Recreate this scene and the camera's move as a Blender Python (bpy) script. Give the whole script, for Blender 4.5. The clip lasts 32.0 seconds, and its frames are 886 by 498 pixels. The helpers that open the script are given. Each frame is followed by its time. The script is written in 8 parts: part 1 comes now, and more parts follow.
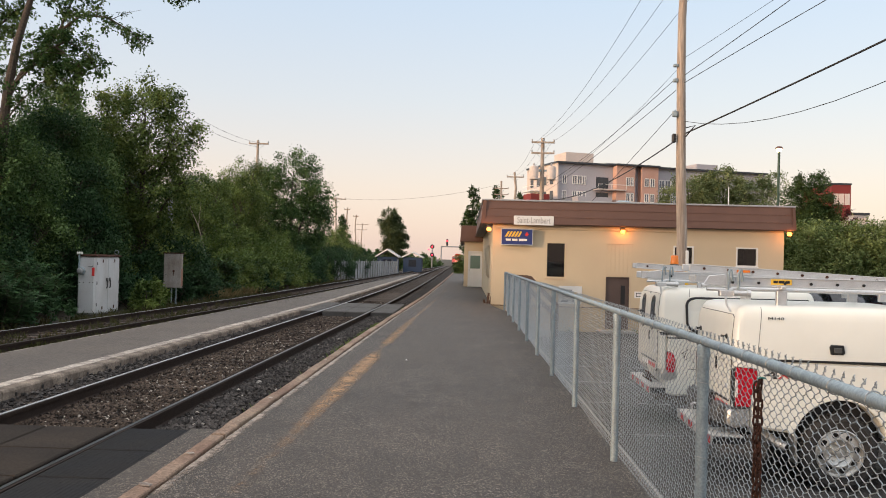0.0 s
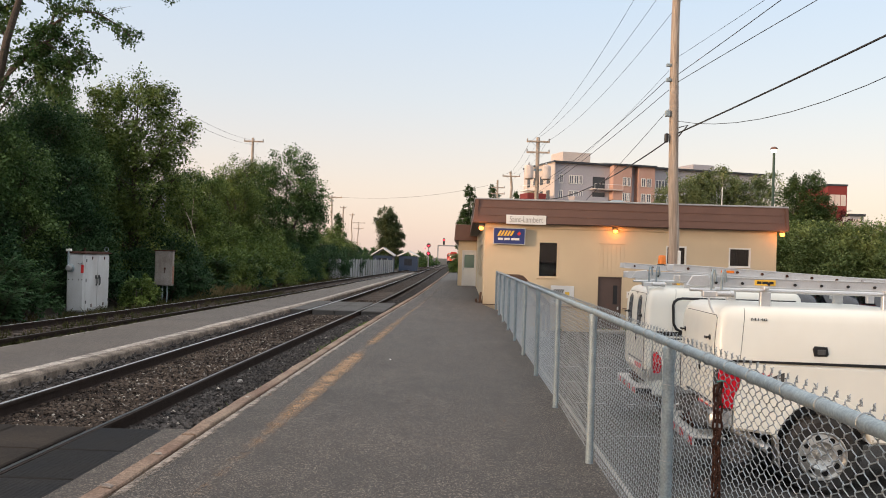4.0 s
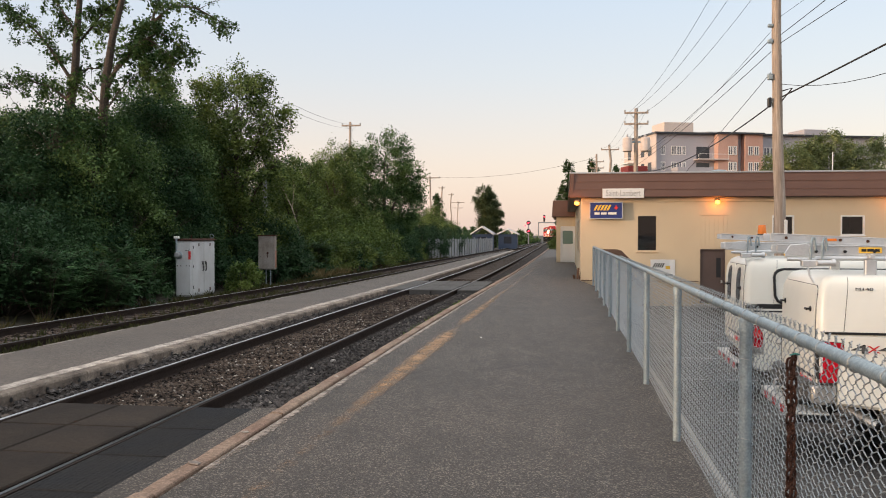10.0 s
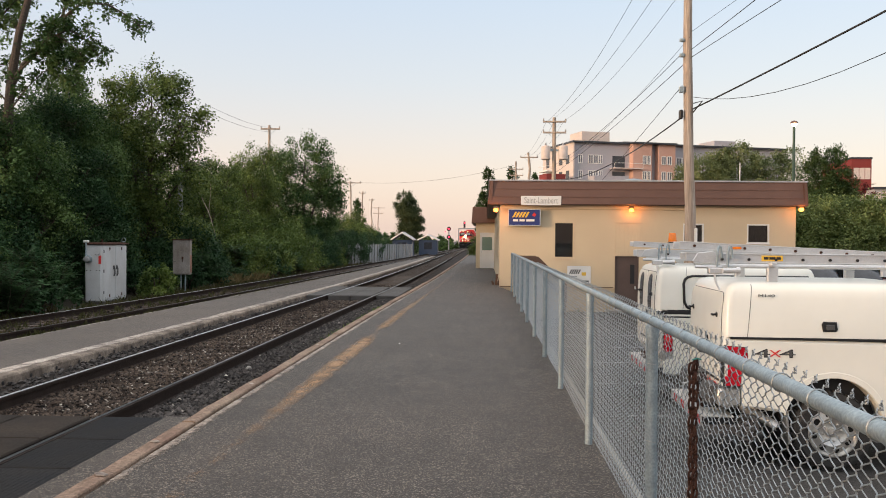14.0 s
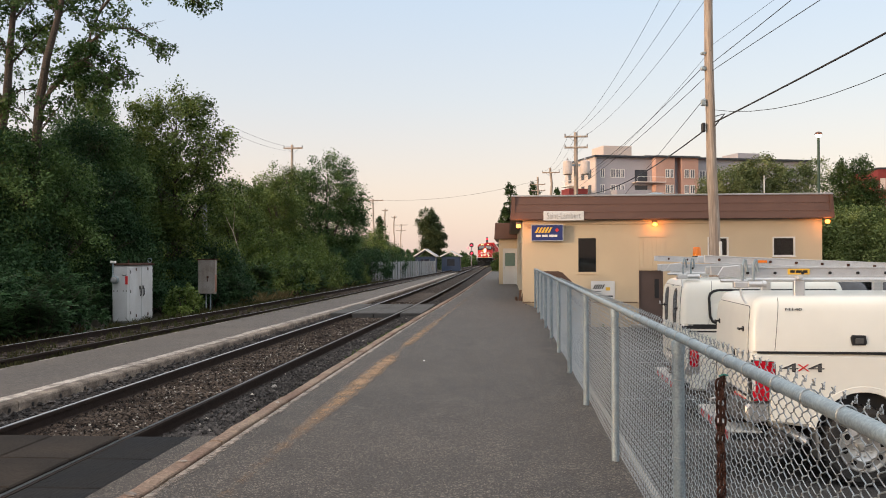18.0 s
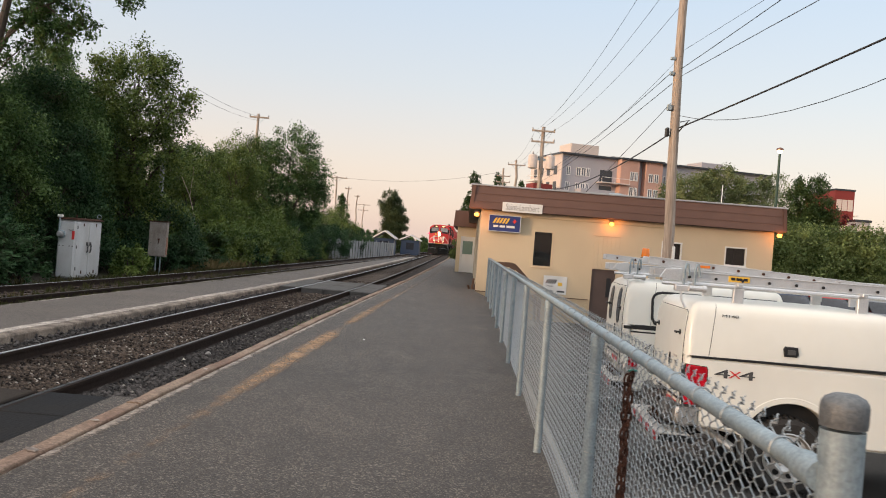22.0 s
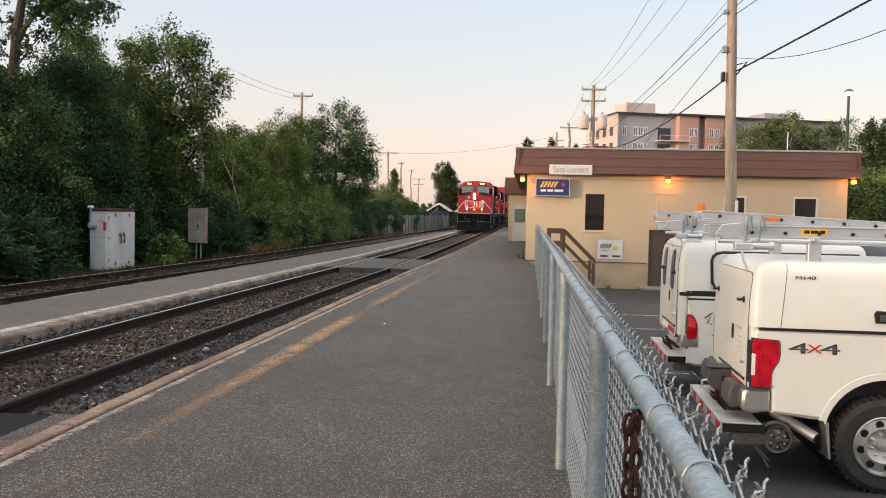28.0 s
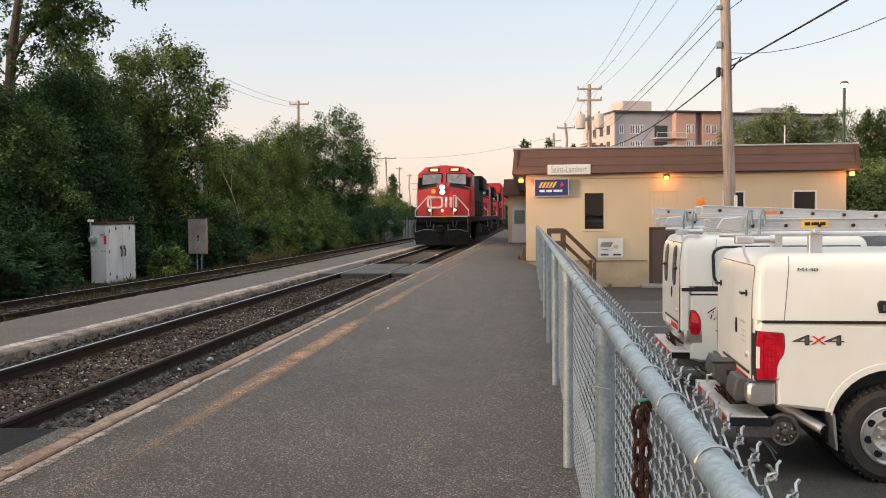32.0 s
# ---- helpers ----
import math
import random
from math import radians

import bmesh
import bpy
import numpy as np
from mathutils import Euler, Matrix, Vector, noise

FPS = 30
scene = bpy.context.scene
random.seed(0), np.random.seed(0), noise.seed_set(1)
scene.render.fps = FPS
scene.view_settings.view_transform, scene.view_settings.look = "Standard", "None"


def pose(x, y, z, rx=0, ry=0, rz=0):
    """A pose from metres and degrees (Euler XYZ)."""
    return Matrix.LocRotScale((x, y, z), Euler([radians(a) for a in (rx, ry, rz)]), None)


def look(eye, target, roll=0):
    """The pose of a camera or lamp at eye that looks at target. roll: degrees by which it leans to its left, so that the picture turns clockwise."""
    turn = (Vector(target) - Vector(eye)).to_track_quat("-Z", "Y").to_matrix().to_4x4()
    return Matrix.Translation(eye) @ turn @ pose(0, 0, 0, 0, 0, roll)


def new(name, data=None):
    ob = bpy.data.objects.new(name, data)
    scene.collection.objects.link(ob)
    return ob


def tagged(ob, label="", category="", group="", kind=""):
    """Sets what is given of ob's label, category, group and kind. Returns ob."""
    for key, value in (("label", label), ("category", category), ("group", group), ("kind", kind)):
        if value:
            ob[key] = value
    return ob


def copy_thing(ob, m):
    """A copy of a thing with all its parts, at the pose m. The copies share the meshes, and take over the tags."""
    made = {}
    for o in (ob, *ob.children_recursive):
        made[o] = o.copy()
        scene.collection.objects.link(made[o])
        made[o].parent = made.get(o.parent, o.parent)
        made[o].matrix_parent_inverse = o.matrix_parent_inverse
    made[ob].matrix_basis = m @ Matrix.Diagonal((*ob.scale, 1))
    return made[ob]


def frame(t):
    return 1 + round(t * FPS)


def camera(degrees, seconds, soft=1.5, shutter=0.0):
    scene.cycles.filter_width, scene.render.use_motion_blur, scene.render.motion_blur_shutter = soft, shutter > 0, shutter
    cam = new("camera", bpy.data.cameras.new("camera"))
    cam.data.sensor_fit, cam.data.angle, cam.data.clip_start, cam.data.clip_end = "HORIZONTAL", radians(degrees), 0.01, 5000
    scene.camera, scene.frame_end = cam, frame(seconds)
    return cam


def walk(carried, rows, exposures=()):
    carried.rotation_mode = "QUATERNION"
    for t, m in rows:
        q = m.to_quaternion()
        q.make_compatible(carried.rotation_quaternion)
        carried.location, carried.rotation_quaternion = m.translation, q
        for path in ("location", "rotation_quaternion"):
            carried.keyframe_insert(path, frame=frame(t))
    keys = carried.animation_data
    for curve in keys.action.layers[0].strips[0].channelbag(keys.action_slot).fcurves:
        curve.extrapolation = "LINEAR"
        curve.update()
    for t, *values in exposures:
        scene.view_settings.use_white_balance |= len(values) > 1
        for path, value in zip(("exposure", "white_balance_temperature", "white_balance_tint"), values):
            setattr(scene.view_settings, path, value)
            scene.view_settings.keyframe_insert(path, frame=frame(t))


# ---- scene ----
cam = camera(54.6, 32.0, soft=0.95, shutter=0.5)
METRES, EYE, TILT, LEAN, TURN = 3.6, 1.6, 0.0, 0.0, -0.2
PATH = [
    (0, (0.191, 0.027, 1.68), (0.135, 2.026, 1.702), 1.5),
    (0.5, (0.179, 0.018, 1.678), (0.116, 2.017, 1.696), 1.7),
    (1, (0.183, 0.019, 1.683), (0.103, 2.017, 1.715), 1.4),
    (1.5, (0.325, 0.081, 1.656), (0.239, 2.078, 1.703), 1.8),
    (2, (0.414, 0.1, 1.666), (0.334, 2.098, 1.688), 2.3),
    (2.5, (0.395, 0.108, 1.684), (0.332, 2.107, 1.712), 2.0),
    (4.5, (0.374, 0.145, 1.682), (0.325, 2.145, 1.698), 1.8),
    (5, (0.358, 0.145, 1.684), (0.277, 2.143, 1.697), 1.8),
    (5.5, (0.358, 0.148, 1.684), (0.248, 2.145, 1.696), 1.6),
    (6, (0.37, 0.152, 1.68), (0.248, 2.149, 1.691), 1.2),
    (6.5, (0.371, 0.146, 1.684), (0.247, 2.142, 1.697), 1.2),
    (7, (0.374, 0.143, 1.689), (0.25, 2.139, 1.707), 1.4),
    (7.5, (0.373, 0.154, 1.688), (0.254, 2.151, 1.707), 1.9),
    (8, (0.377, 0.164, 1.684), (0.259, 2.16, 1.707), 1.5),
    (8.5, (0.378, 0.159, 1.685), (0.251, 2.155, 1.719), 1.1),
    (9, (0.482, 0.172, 1.667), (0.309, 2.164, 1.697), 2.3),
    (9.5, (0.609, 0.225, 1.652), (0.349, 2.208, 1.639), 1.9),
    (10, (0.583, 0.229, 1.671), (0.3, 2.209, 1.637), 0.1),
    (10.5, (0.571, 0.242, 1.672), (0.266, 2.219, 1.666), -0.5),
    (11, (0.577, 0.244, 1.678), (0.279, 2.222, 1.693), 0.4),
    (11.5, (0.589, 0.248, 1.676), (0.349, 2.234, 1.682), 1.8),
    (12, (0.587, 0.24, 1.679), (0.398, 2.231, 1.677), 2.2),
    (12.5, (0.586, 0.24, 1.68), (0.42, 2.233, 1.684), 1.6),
    (13, (0.591, 0.241, 1.674), (0.416, 2.233, 1.68), 0.6),
    (13.5, (0.607, 0.216, 1.675), (0.459, 2.211, 1.664), 0.5),
    (14, (0.613, 0.211, 1.678), (0.514, 2.208, 1.658), 0.5),
    (14.5, (0.592, 0.202, 1.677), (0.486, 2.199, 1.664), 0.2),
    (16.5, (0.604, 0.142, 1.689), (0.498, 2.14, 1.691), 0.4),
    (17, (0.601, 0.172, 1.692), (0.48, 2.168, 1.717), 0.2),
    (17.5, (0.607, 0.164, 1.692), (0.476, 2.16, 1.717), 0.1),
    (18, (0.608, 0.187, 1.688), (0.456, 2.182, 1.706), -0.2),
    (18.5, (0.616, 0.17, 1.691), (0.465, 2.164, 1.706), -0.4),
    (19, (0.613, 0.172, 1.692), (0.48, 2.168, 1.708), 0.0),
    (19.5, (0.624, 0.168, 1.692), (0.509, 2.164, 1.705), 0.1),
    (20, (0.617, 0.155, 1.689), (0.506, 2.152, 1.689), 0.1),
    (20.5, (0.611, 0.156, 1.686), (0.496, 2.152, 1.665), 0.4),
    (21, (0.606, 0.161, 1.686), (0.481, 2.157, 1.667), 0.8),
    (21.5, (0.607, 0.152, 1.673), (0.546, 2.151, 1.676), 3.3),
    (22, (0.791, 0.316, 1.646), (0.731, 2.315, 1.633), 4.6),
    (22.5, (0.957, 0.498, 1.631), (0.869, 2.496, 1.586), 3.8),
    (23, (1.046, 0.719, 1.633), (0.916, 2.713, 1.543), 2.2),
    (23.5, (1.181, 0.934, 1.623), (0.953, 2.918, 1.516), 1.5),
    (24, (1.263, 1.186, 1.607), (1.003, 3.167, 1.5), 2.1),
    (24.5, (1.243, 1.442, 1.616), (1.013, 3.426, 1.507), 2.1),
    (25, (1.24, 1.621, 1.613), (1.046, 3.608, 1.486), 1.4),
    (25.5, (1.245, 1.815, 1.619), (1.05, 3.802, 1.507), 1.1),
    (27.5, (1.25, 1.891, 1.63), (1.072, 3.881, 1.553), 1.0),
    (28, (1.244, 1.903, 1.62), (1.046, 3.892, 1.534), 1.2),
    (28.5, (1.218, 1.895, 1.609), (1.02, 3.883, 1.509), 2.6),
    (29, (1.207, 1.862, 1.605), (0.988, 3.848, 1.5), 2.2),
    (29.5, (1.22, 1.87, 1.614), (0.997, 3.855, 1.514), -0.0),
    (30, (1.234, 1.876, 1.62), (1.022, 3.862, 1.523), -1.7),
    (30.5, (1.233, 1.877, 1.615), (1.021, 3.863, 1.518), -1.0),
    (31, (1.24, 1.879, 1.613), (1.017, 3.864, 1.53), -0.0),
    (31.5, (1.245, 1.871, 1.62), (1.028, 3.858, 1.544), -0.0),
    (32, (1.236, 1.894, 1.608), (1.037, 3.883, 1.531), -0.5),
]
walk(cam, [(t, look(eye, target, roll)) for t, eye, target, roll in PATH], ((0, 0.94), (21, 0.93), (22.5, 0.88), (24.5, 0.98), (32, 1.0)))

# ---- light ----
world = bpy.data.worlds.new("dusk_sky")
scene.world = world
world.use_nodes = True
wn, wl = world.node_tree.nodes, world.node_tree.links
sky = wn.new("ShaderNodeTexSky")
sky.sky_type, sky.sun_disc = "NISHITA", False
SUN_AZ, SUN_EL = -120.0, 7.0          # degrees from +y towards +x, degrees up
sky.sun_elevation, sky.sun_rotation = radians(SUN_EL), radians(SUN_AZ)
sky.air_density, sky.dust_density, sky.ozone_density = 1.0, 1.6, 2.0
# high thin haze: pale rose at the horizon, blue higher up, brightened towards the unseen zenith to light the ground,
# with the clear sky behind it
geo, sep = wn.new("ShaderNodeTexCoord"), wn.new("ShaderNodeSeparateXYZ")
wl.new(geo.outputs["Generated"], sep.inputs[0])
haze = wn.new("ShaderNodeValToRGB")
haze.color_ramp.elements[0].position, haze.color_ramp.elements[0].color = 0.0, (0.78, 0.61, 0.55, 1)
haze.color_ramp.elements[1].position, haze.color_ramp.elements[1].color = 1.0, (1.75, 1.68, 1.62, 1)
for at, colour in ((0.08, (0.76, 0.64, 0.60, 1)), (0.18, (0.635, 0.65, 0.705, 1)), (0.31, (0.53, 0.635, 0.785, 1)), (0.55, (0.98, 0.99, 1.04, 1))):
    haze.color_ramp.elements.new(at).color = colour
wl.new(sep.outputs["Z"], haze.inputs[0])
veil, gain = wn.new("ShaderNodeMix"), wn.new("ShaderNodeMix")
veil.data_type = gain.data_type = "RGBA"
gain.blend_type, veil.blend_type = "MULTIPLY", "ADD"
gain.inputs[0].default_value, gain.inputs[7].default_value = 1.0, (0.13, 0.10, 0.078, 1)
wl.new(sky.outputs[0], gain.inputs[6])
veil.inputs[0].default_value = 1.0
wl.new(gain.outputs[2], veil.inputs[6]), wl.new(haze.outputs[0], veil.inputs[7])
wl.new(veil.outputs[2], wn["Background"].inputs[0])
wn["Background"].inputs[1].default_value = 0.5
sun_data = bpy.data.lights.new("sun", "SUN")
sun_data.energy, sun_data.angle, sun_data.color = 1.5, radians(9), (1.0, 0.70, 0.47)
sun = new("sun", sun_data)
sun_way = Vector((math.sin(radians(SUN_AZ)) * math.cos(radians(SUN_EL)), math.cos(radians(SUN_AZ)) * math.cos(radians(SUN_EL)), math.sin(radians(SUN_EL))))
sun.matrix_world = look(sun_way * 50, (0, 0, 0))


# ---- materials ----
def mat(name, col, rough=0.8, metal=0.0, var=0.15, scale=3.0, bump=0.15, bscale=60.0, col2=None, amount=0.5, rnd=0.0, glow=0.0, island=0.0, detail=6.0, speck=0.0, world=False, spec=0.5, grain=0.0):
    """A surface of colour col, spotted with col2 at a coarse scale and grained at a fine one."""
    m = bpy.data.materials.new(name)
    m.use_nodes = True
    n, l = m.node_tree.nodes, m.node_tree.links
    p = n["Principled BSDF"]
    p.inputs["Roughness"].default_value, p.inputs["Metallic"].default_value = rough, metal
    p.inputs["Specular IOR Level"].default_value = spec
    co = n.new("ShaderNodeNewGeometry").outputs["Position"] if world else n.new("ShaderNodeTexCoord").outputs["Object"]
    if grain:
        mp = n.new("ShaderNodeMapping")
        mp.inputs["Scale"].default_value = (1, 1, grain)
        l.new(co, mp.inputs["Vector"])
        co = mp.outputs[0]
    big, fine = n.new("ShaderNodeTexNoise"), n.new("ShaderNodeTexNoise")
    big.inputs["Scale"].default_value, big.inputs["Detail"].default_value = scale, detail
    fine.inputs["Scale"].default_value, fine.inputs["Detail"].default_value = bscale, 4.0
    l.new(co, big.inputs["Vector"]), l.new(co, fine.inputs["Vector"])
    ramp = n.new("ShaderNodeMapRange")
    ramp.inputs["From Min"].default_value, ramp.inputs["From Max"].default_value = 0.35, 0.68
    l.new(big.outputs["Fac"], ramp.inputs["Value"])
    mix = n.new("ShaderNodeMix")
    mix.data_type = "RGBA"
    second = col2 or tuple(c * (1 - var) for c in col)
    mix.inputs[6].default_value, mix.inputs[7].default_value = (*col, 1), (*second, 1)
    gain = n.new("ShaderNodeMath")
    gain.operation = "MULTIPLY"
    gain.inputs[1].default_value = amount * 2 if not col2 else amount
    l.new(ramp.outputs[0], gain.inputs[0]), l.new(gain.outputs[0], mix.inputs[0])
    hsv = n.new("ShaderNodeHueSaturation")
    l.new(mix.outputs[2], hsv.inputs["Color"])
    value = n.new("ShaderNodeMapRange")
    value.inputs["From Min"].default_value, value.inputs["From Max"].default_value = 0.3, 0.7
    value.inputs["To Min"].default_value, value.inputs["To Max"].default_value = 1 - var, 1 + var
    l.new(fine.outputs["Fac"], value.inputs["Value"])
    last = value.outputs[0]
    if speck:
        sp, sr, sm = n.new("ShaderNodeTexVoronoi"), n.new("ShaderNodeMapRange"), n.new("ShaderNodeMath")
        sp.inputs["Scale"].default_value = bscale * 0.45
        l.new(co, sp.inputs["Vector"]), l.new(sp.outputs["Color"], sr.inputs["Value"])
        sr.inputs["From Min"].default_value, sr.inputs["From Max"].default_value = 0.2, 0.8
        sr.inputs["To Min"].default_value, sr.inputs["To Max"].default_value = 1 - speck, 1 + speck
        sm.operation = "MULTIPLY"
        l.new(last, sm.inputs[0]), l.new(sr.outputs[0], sm.inputs[1])
        last = sm.outputs[0]
    if rnd or island:
        r = n.new("ShaderNodeObjectInfo").outputs["Random"] if rnd else n.new("ShaderNodeNewGeometry").outputs["Random Per Island"]
        rr, mul = n.new("ShaderNodeMapRange"), n.new("ShaderNodeMath")
        rr.inputs["To Min"].default_value, rr.inputs["To Max"].default_value = 1 - (rnd or island), 1 + (rnd or island)
        mul.operation = "MULTIPLY"
        l.new(r, rr.inputs["Value"]), l.new(rr.outputs[0], mul.inputs[0]), l.new(last, mul.inputs[1])
        last = mul.outputs[0]
    l.new(last, hsv.inputs["Value"])
    l.new(hsv.outputs[0], p.inputs["Base Color"])
    if glow:
        p.inputs["Emission Color"].default_value, p.inputs["Emission Strength"].default_value = (*col, 1), glow
    if bump:
        b = n.new("ShaderNodeBump")
        b.inputs["Strength"].default_value, b.inputs["Distance"].default_value = bump, 0.02
        l.new(fine.outputs["Fac"], b.inputs["Height"]), l.new(b.outputs[0], p.inputs["Normal"])
    return m


def leaf_mat(name, col, col2, shine=0.5):
    m = bpy.data.materials.new(name)
    m.use_nodes = True
    n, l = m.node_tree.nodes, m.node_tree.links
    p = n["Principled BSDF"]
    p.inputs["Roughness"].default_value, p.inputs["Specular IOR Level"].default_value = shine, 0.1
    mix = n.new("ShaderNodeMix")
    mix.data_type = "RGBA"
    mix.inputs[6].default_value, mix.inputs[7].default_value = (*col, 1), (*col2, 1)
    # leaves differ one by one and bough by bough
    cl, cr, one, both = n.new("ShaderNodeTexNoise"), n.new("ShaderNodeMapRange"), n.new("ShaderNodeMath"), n.new("ShaderNodeMath")
    cl.inputs["Scale"].default_value, cl.inputs["Detail"].default_value = 0.9, 3.0
    l.new(n.new("ShaderNodeTexCoord").outputs["Object"], cl.inputs["Vector"])
    l.new(cl.outputs["Fac"], cr.inputs["Value"])
    cr.inputs["From Min"].default_value, cr.inputs["From Max"].default_value = 0.44, 0.62
    cr.inputs["To Max"].default_value = 0.6
    one.operation, one.inputs[1].default_value = "MULTIPLY", 0.4
    l.new(n.new("ShaderNodeNewGeometry").outputs["Random Per Island"], one.inputs[0])
    l.new(one.outputs[0], both.inputs[0]), l.new(cr.outputs[0], both.inputs[1])
    l.new(both.outputs[0], mix.inputs[0])
    l.new(mix.outputs[2], p.inputs["Base Color"])
    t, add = n.new("ShaderNodeBsdfTranslucent"), n.new("ShaderNodeMixShader")
    l.new(mix.outputs[2], t.inputs["Color"])
    add.inputs[0].default_value = 0.24
    l.new(p.outputs[0], add.inputs[1]), l.new(t.outputs[0], add.inputs[2])
    l.new(add.outputs[0], n["Material Output"].inputs["Surface"])
    return m


def glass_mat(name, col, rough=0.02):
    m = bpy.data.materials.new(name)
    m.use_nodes = True
    p = m.node_tree.nodes["Principled BSDF"]
    p.inputs["Base Color"].default_value = (*col, 1)
    p.inputs["Roughness"].default_value, p.inputs["Transmission Weight"].default_value, p.inputs["IOR"].default_value = rough, 1.0, 1.45
    return m


def worn_paint(name, col, low, high, scale, rough=0.7, squash=0.45, layered=False):
    """Paint that has partly gone: see-through where the noise, and the layer that was laid, is low."""
    m = mat(name, col, rough, 0, 0.2, 5, 0.1, 80)
    n, l = m.node_tree.nodes, m.node_tree.links
    co = n.new("ShaderNodeTexCoord").outputs["Object"]
    a = n.new("ShaderNodeTexNoise")
    a.inputs["Scale"].default_value, a.inputs["Detail"].default_value, a.inputs["Roughness"].default_value = scale, 10, 0.7
    drawn = n.new("ShaderNodeMapping")
    drawn.inputs["Scale"].default_value = (1.0, squash, 1.0)
    l.new(co, drawn.inputs["Vector"]), l.new(drawn.outputs[0], a.inputs["Vector"])
    wide, r = n.new("ShaderNodeTexNoise"), n.new("ShaderNodeMapRange")
    wide.inputs["Scale"].default_value, wide.inputs["Detail"].default_value = scale * 0.12, 3
    l.new(co, wide.inputs["Vector"])
    both = n.new("ShaderNodeMath")
    both.operation = "MULTIPLY_ADD"
    both.inputs[1].default_value = 0.55
    l.new(wide.outputs["Fac"], both.inputs[0]), l.new(a.outputs["Fac"], both.inputs[2])
    r.inputs["From Min"].default_value, r.inputs["From Max"].default_value = low, high
    total = both.outputs[0]
    if layered:
        coat, thick = n.new("ShaderNodeAttribute"), n.new("ShaderNodeMath")
        coat.attribute_name = "coat"
        thick.operation = "ADD"
        l.new(total, thick.inputs[0]), l.new(coat.outputs["Fac"], thick.inputs[1])
        total = thick.outputs[0]
    l.new(total, r.inputs["Value"])
    mix, clear = n.new("ShaderNodeMixShader"), n.new("ShaderNodeBsdfTransparent")
    l.new(r.outputs[0], mix.inputs[0]), l.new(clear.outputs[0], mix.inputs[1]), l.new(n["Principled BSDF"].outputs[0], mix.inputs[2])
    l.new(mix.outputs[0], n["Material Output"].inputs["Surface"])
    return m


def asphalt_mat(name, col, stain, pale, rough):
    """Old asphalt: dark binder, pale stone specks, soft wide stains and faint drawn-out wear."""
    m = bpy.data.materials.new(name)
    m.use_nodes = True
    n, l = m.node_tree.nodes, m.node_tree.links
    p = n["Principled BSDF"]
    p.inputs["Roughness"].default_value, p.inputs["Specular IOR Level"].default_value = rough, 0.5
    co = n.new("ShaderNodeTexCoord").outputs["Object"]

    def noise_at(scale, detail, lo, hi, squash=1.0):
        mp, a, r = n.new("ShaderNodeMapping"), n.new("ShaderNodeTexNoise"), n.new("ShaderNodeMapRange")
        mp.inputs["Scale"].default_value = (1, squash, 1)
        a.inputs["Scale"].default_value, a.inputs["Detail"].default_value = scale, detail
        r.inputs["From Min"].default_value, r.inputs["From Max"].default_value = lo, hi
        l.new(co, mp.inputs["Vector"]), l.new(mp.outputs[0], a.inputs["Vector"]), l.new(a.outputs["Fac"], r.inputs["Value"])
        return r.outputs[0]

    def blend(fac, a, b):
        x = n.new("ShaderNodeMix")
        x.data_type = "RGBA"
        l.new(fac, x.inputs[0])
        for i, c in ((6, a), (7, b)):
            if isinstance(c, tuple):
                x.inputs[i].default_value = (*c, 1)
            else:
                l.new(c, x.inputs[i])
        return x.outputs[2]

    def times(a, b):
        x = n.new("ShaderNodeMath")
        x.operation = "MULTIPLY"
        l.new(a, x.inputs[0])
        if isinstance(b, float):
            x.inputs[1].default_value = b
        else:
            l.new(b, x.inputs[1])
        return x.outputs[0]

    cell, sep = n.new("ShaderNodeTexVoronoi"), n.new("ShaderNodeSeparateColor")
    cell.inputs["Scale"].default_value = 115.0
    l.new(co, cell.inputs["Vector"]), l.new(cell.outputs["Color"], sep.inputs[0])
    bright, dark = n.new("ShaderNodeMapRange"), n.new("ShaderNodeMapRange")
    bright.inputs["From Min"].default_value, bright.inputs["From Max"].default_value = 0.72, 1.0
    dark.inputs["From Min"].default_value, dark.inputs["From Max"].default_value = 0.5, 0.95
    l.new(sep.outputs[0], bright.inputs["Value"]), l.new(sep.outputs[1], dark.inputs["Value"])
    base = blend(times(dark.outputs[0], 0.8), col, tuple(c * 0.3 for c in stain))
    base = blend(times(bright.outputs[0], 0.85), base, pale)
    base = blend(times(noise_at(0.7, 5, 0.40, 0.75), 0.42), base, stain)
    base = blend(times(noise_at(3.2, 6, 0.44, 0.72, 0.6), 0.42), base, stain)
    l.new(base, p.inputs["Base Color"])
    b = n.new("ShaderNodeBump")
    b.inputs["Strength"].default_value, b.inputs["Distance"].default_value = 0.5, 0.012
    l.new(cell.outputs["Distance"], b.inputs["Height"]), l.new(b.outputs[0], p.inputs["Normal"])
    return m


def glowing(name, col, strength):
    m = bpy.data.materials.new(name)
    m.use_nodes = True
    p = m.node_tree.nodes["Principled BSDF"]
    p.inputs["Base Color"].default_value = p.inputs["Emission Color"].default_value = (*col, 1)
    p.inputs["Emission Strength"].default_value = strength
    return m


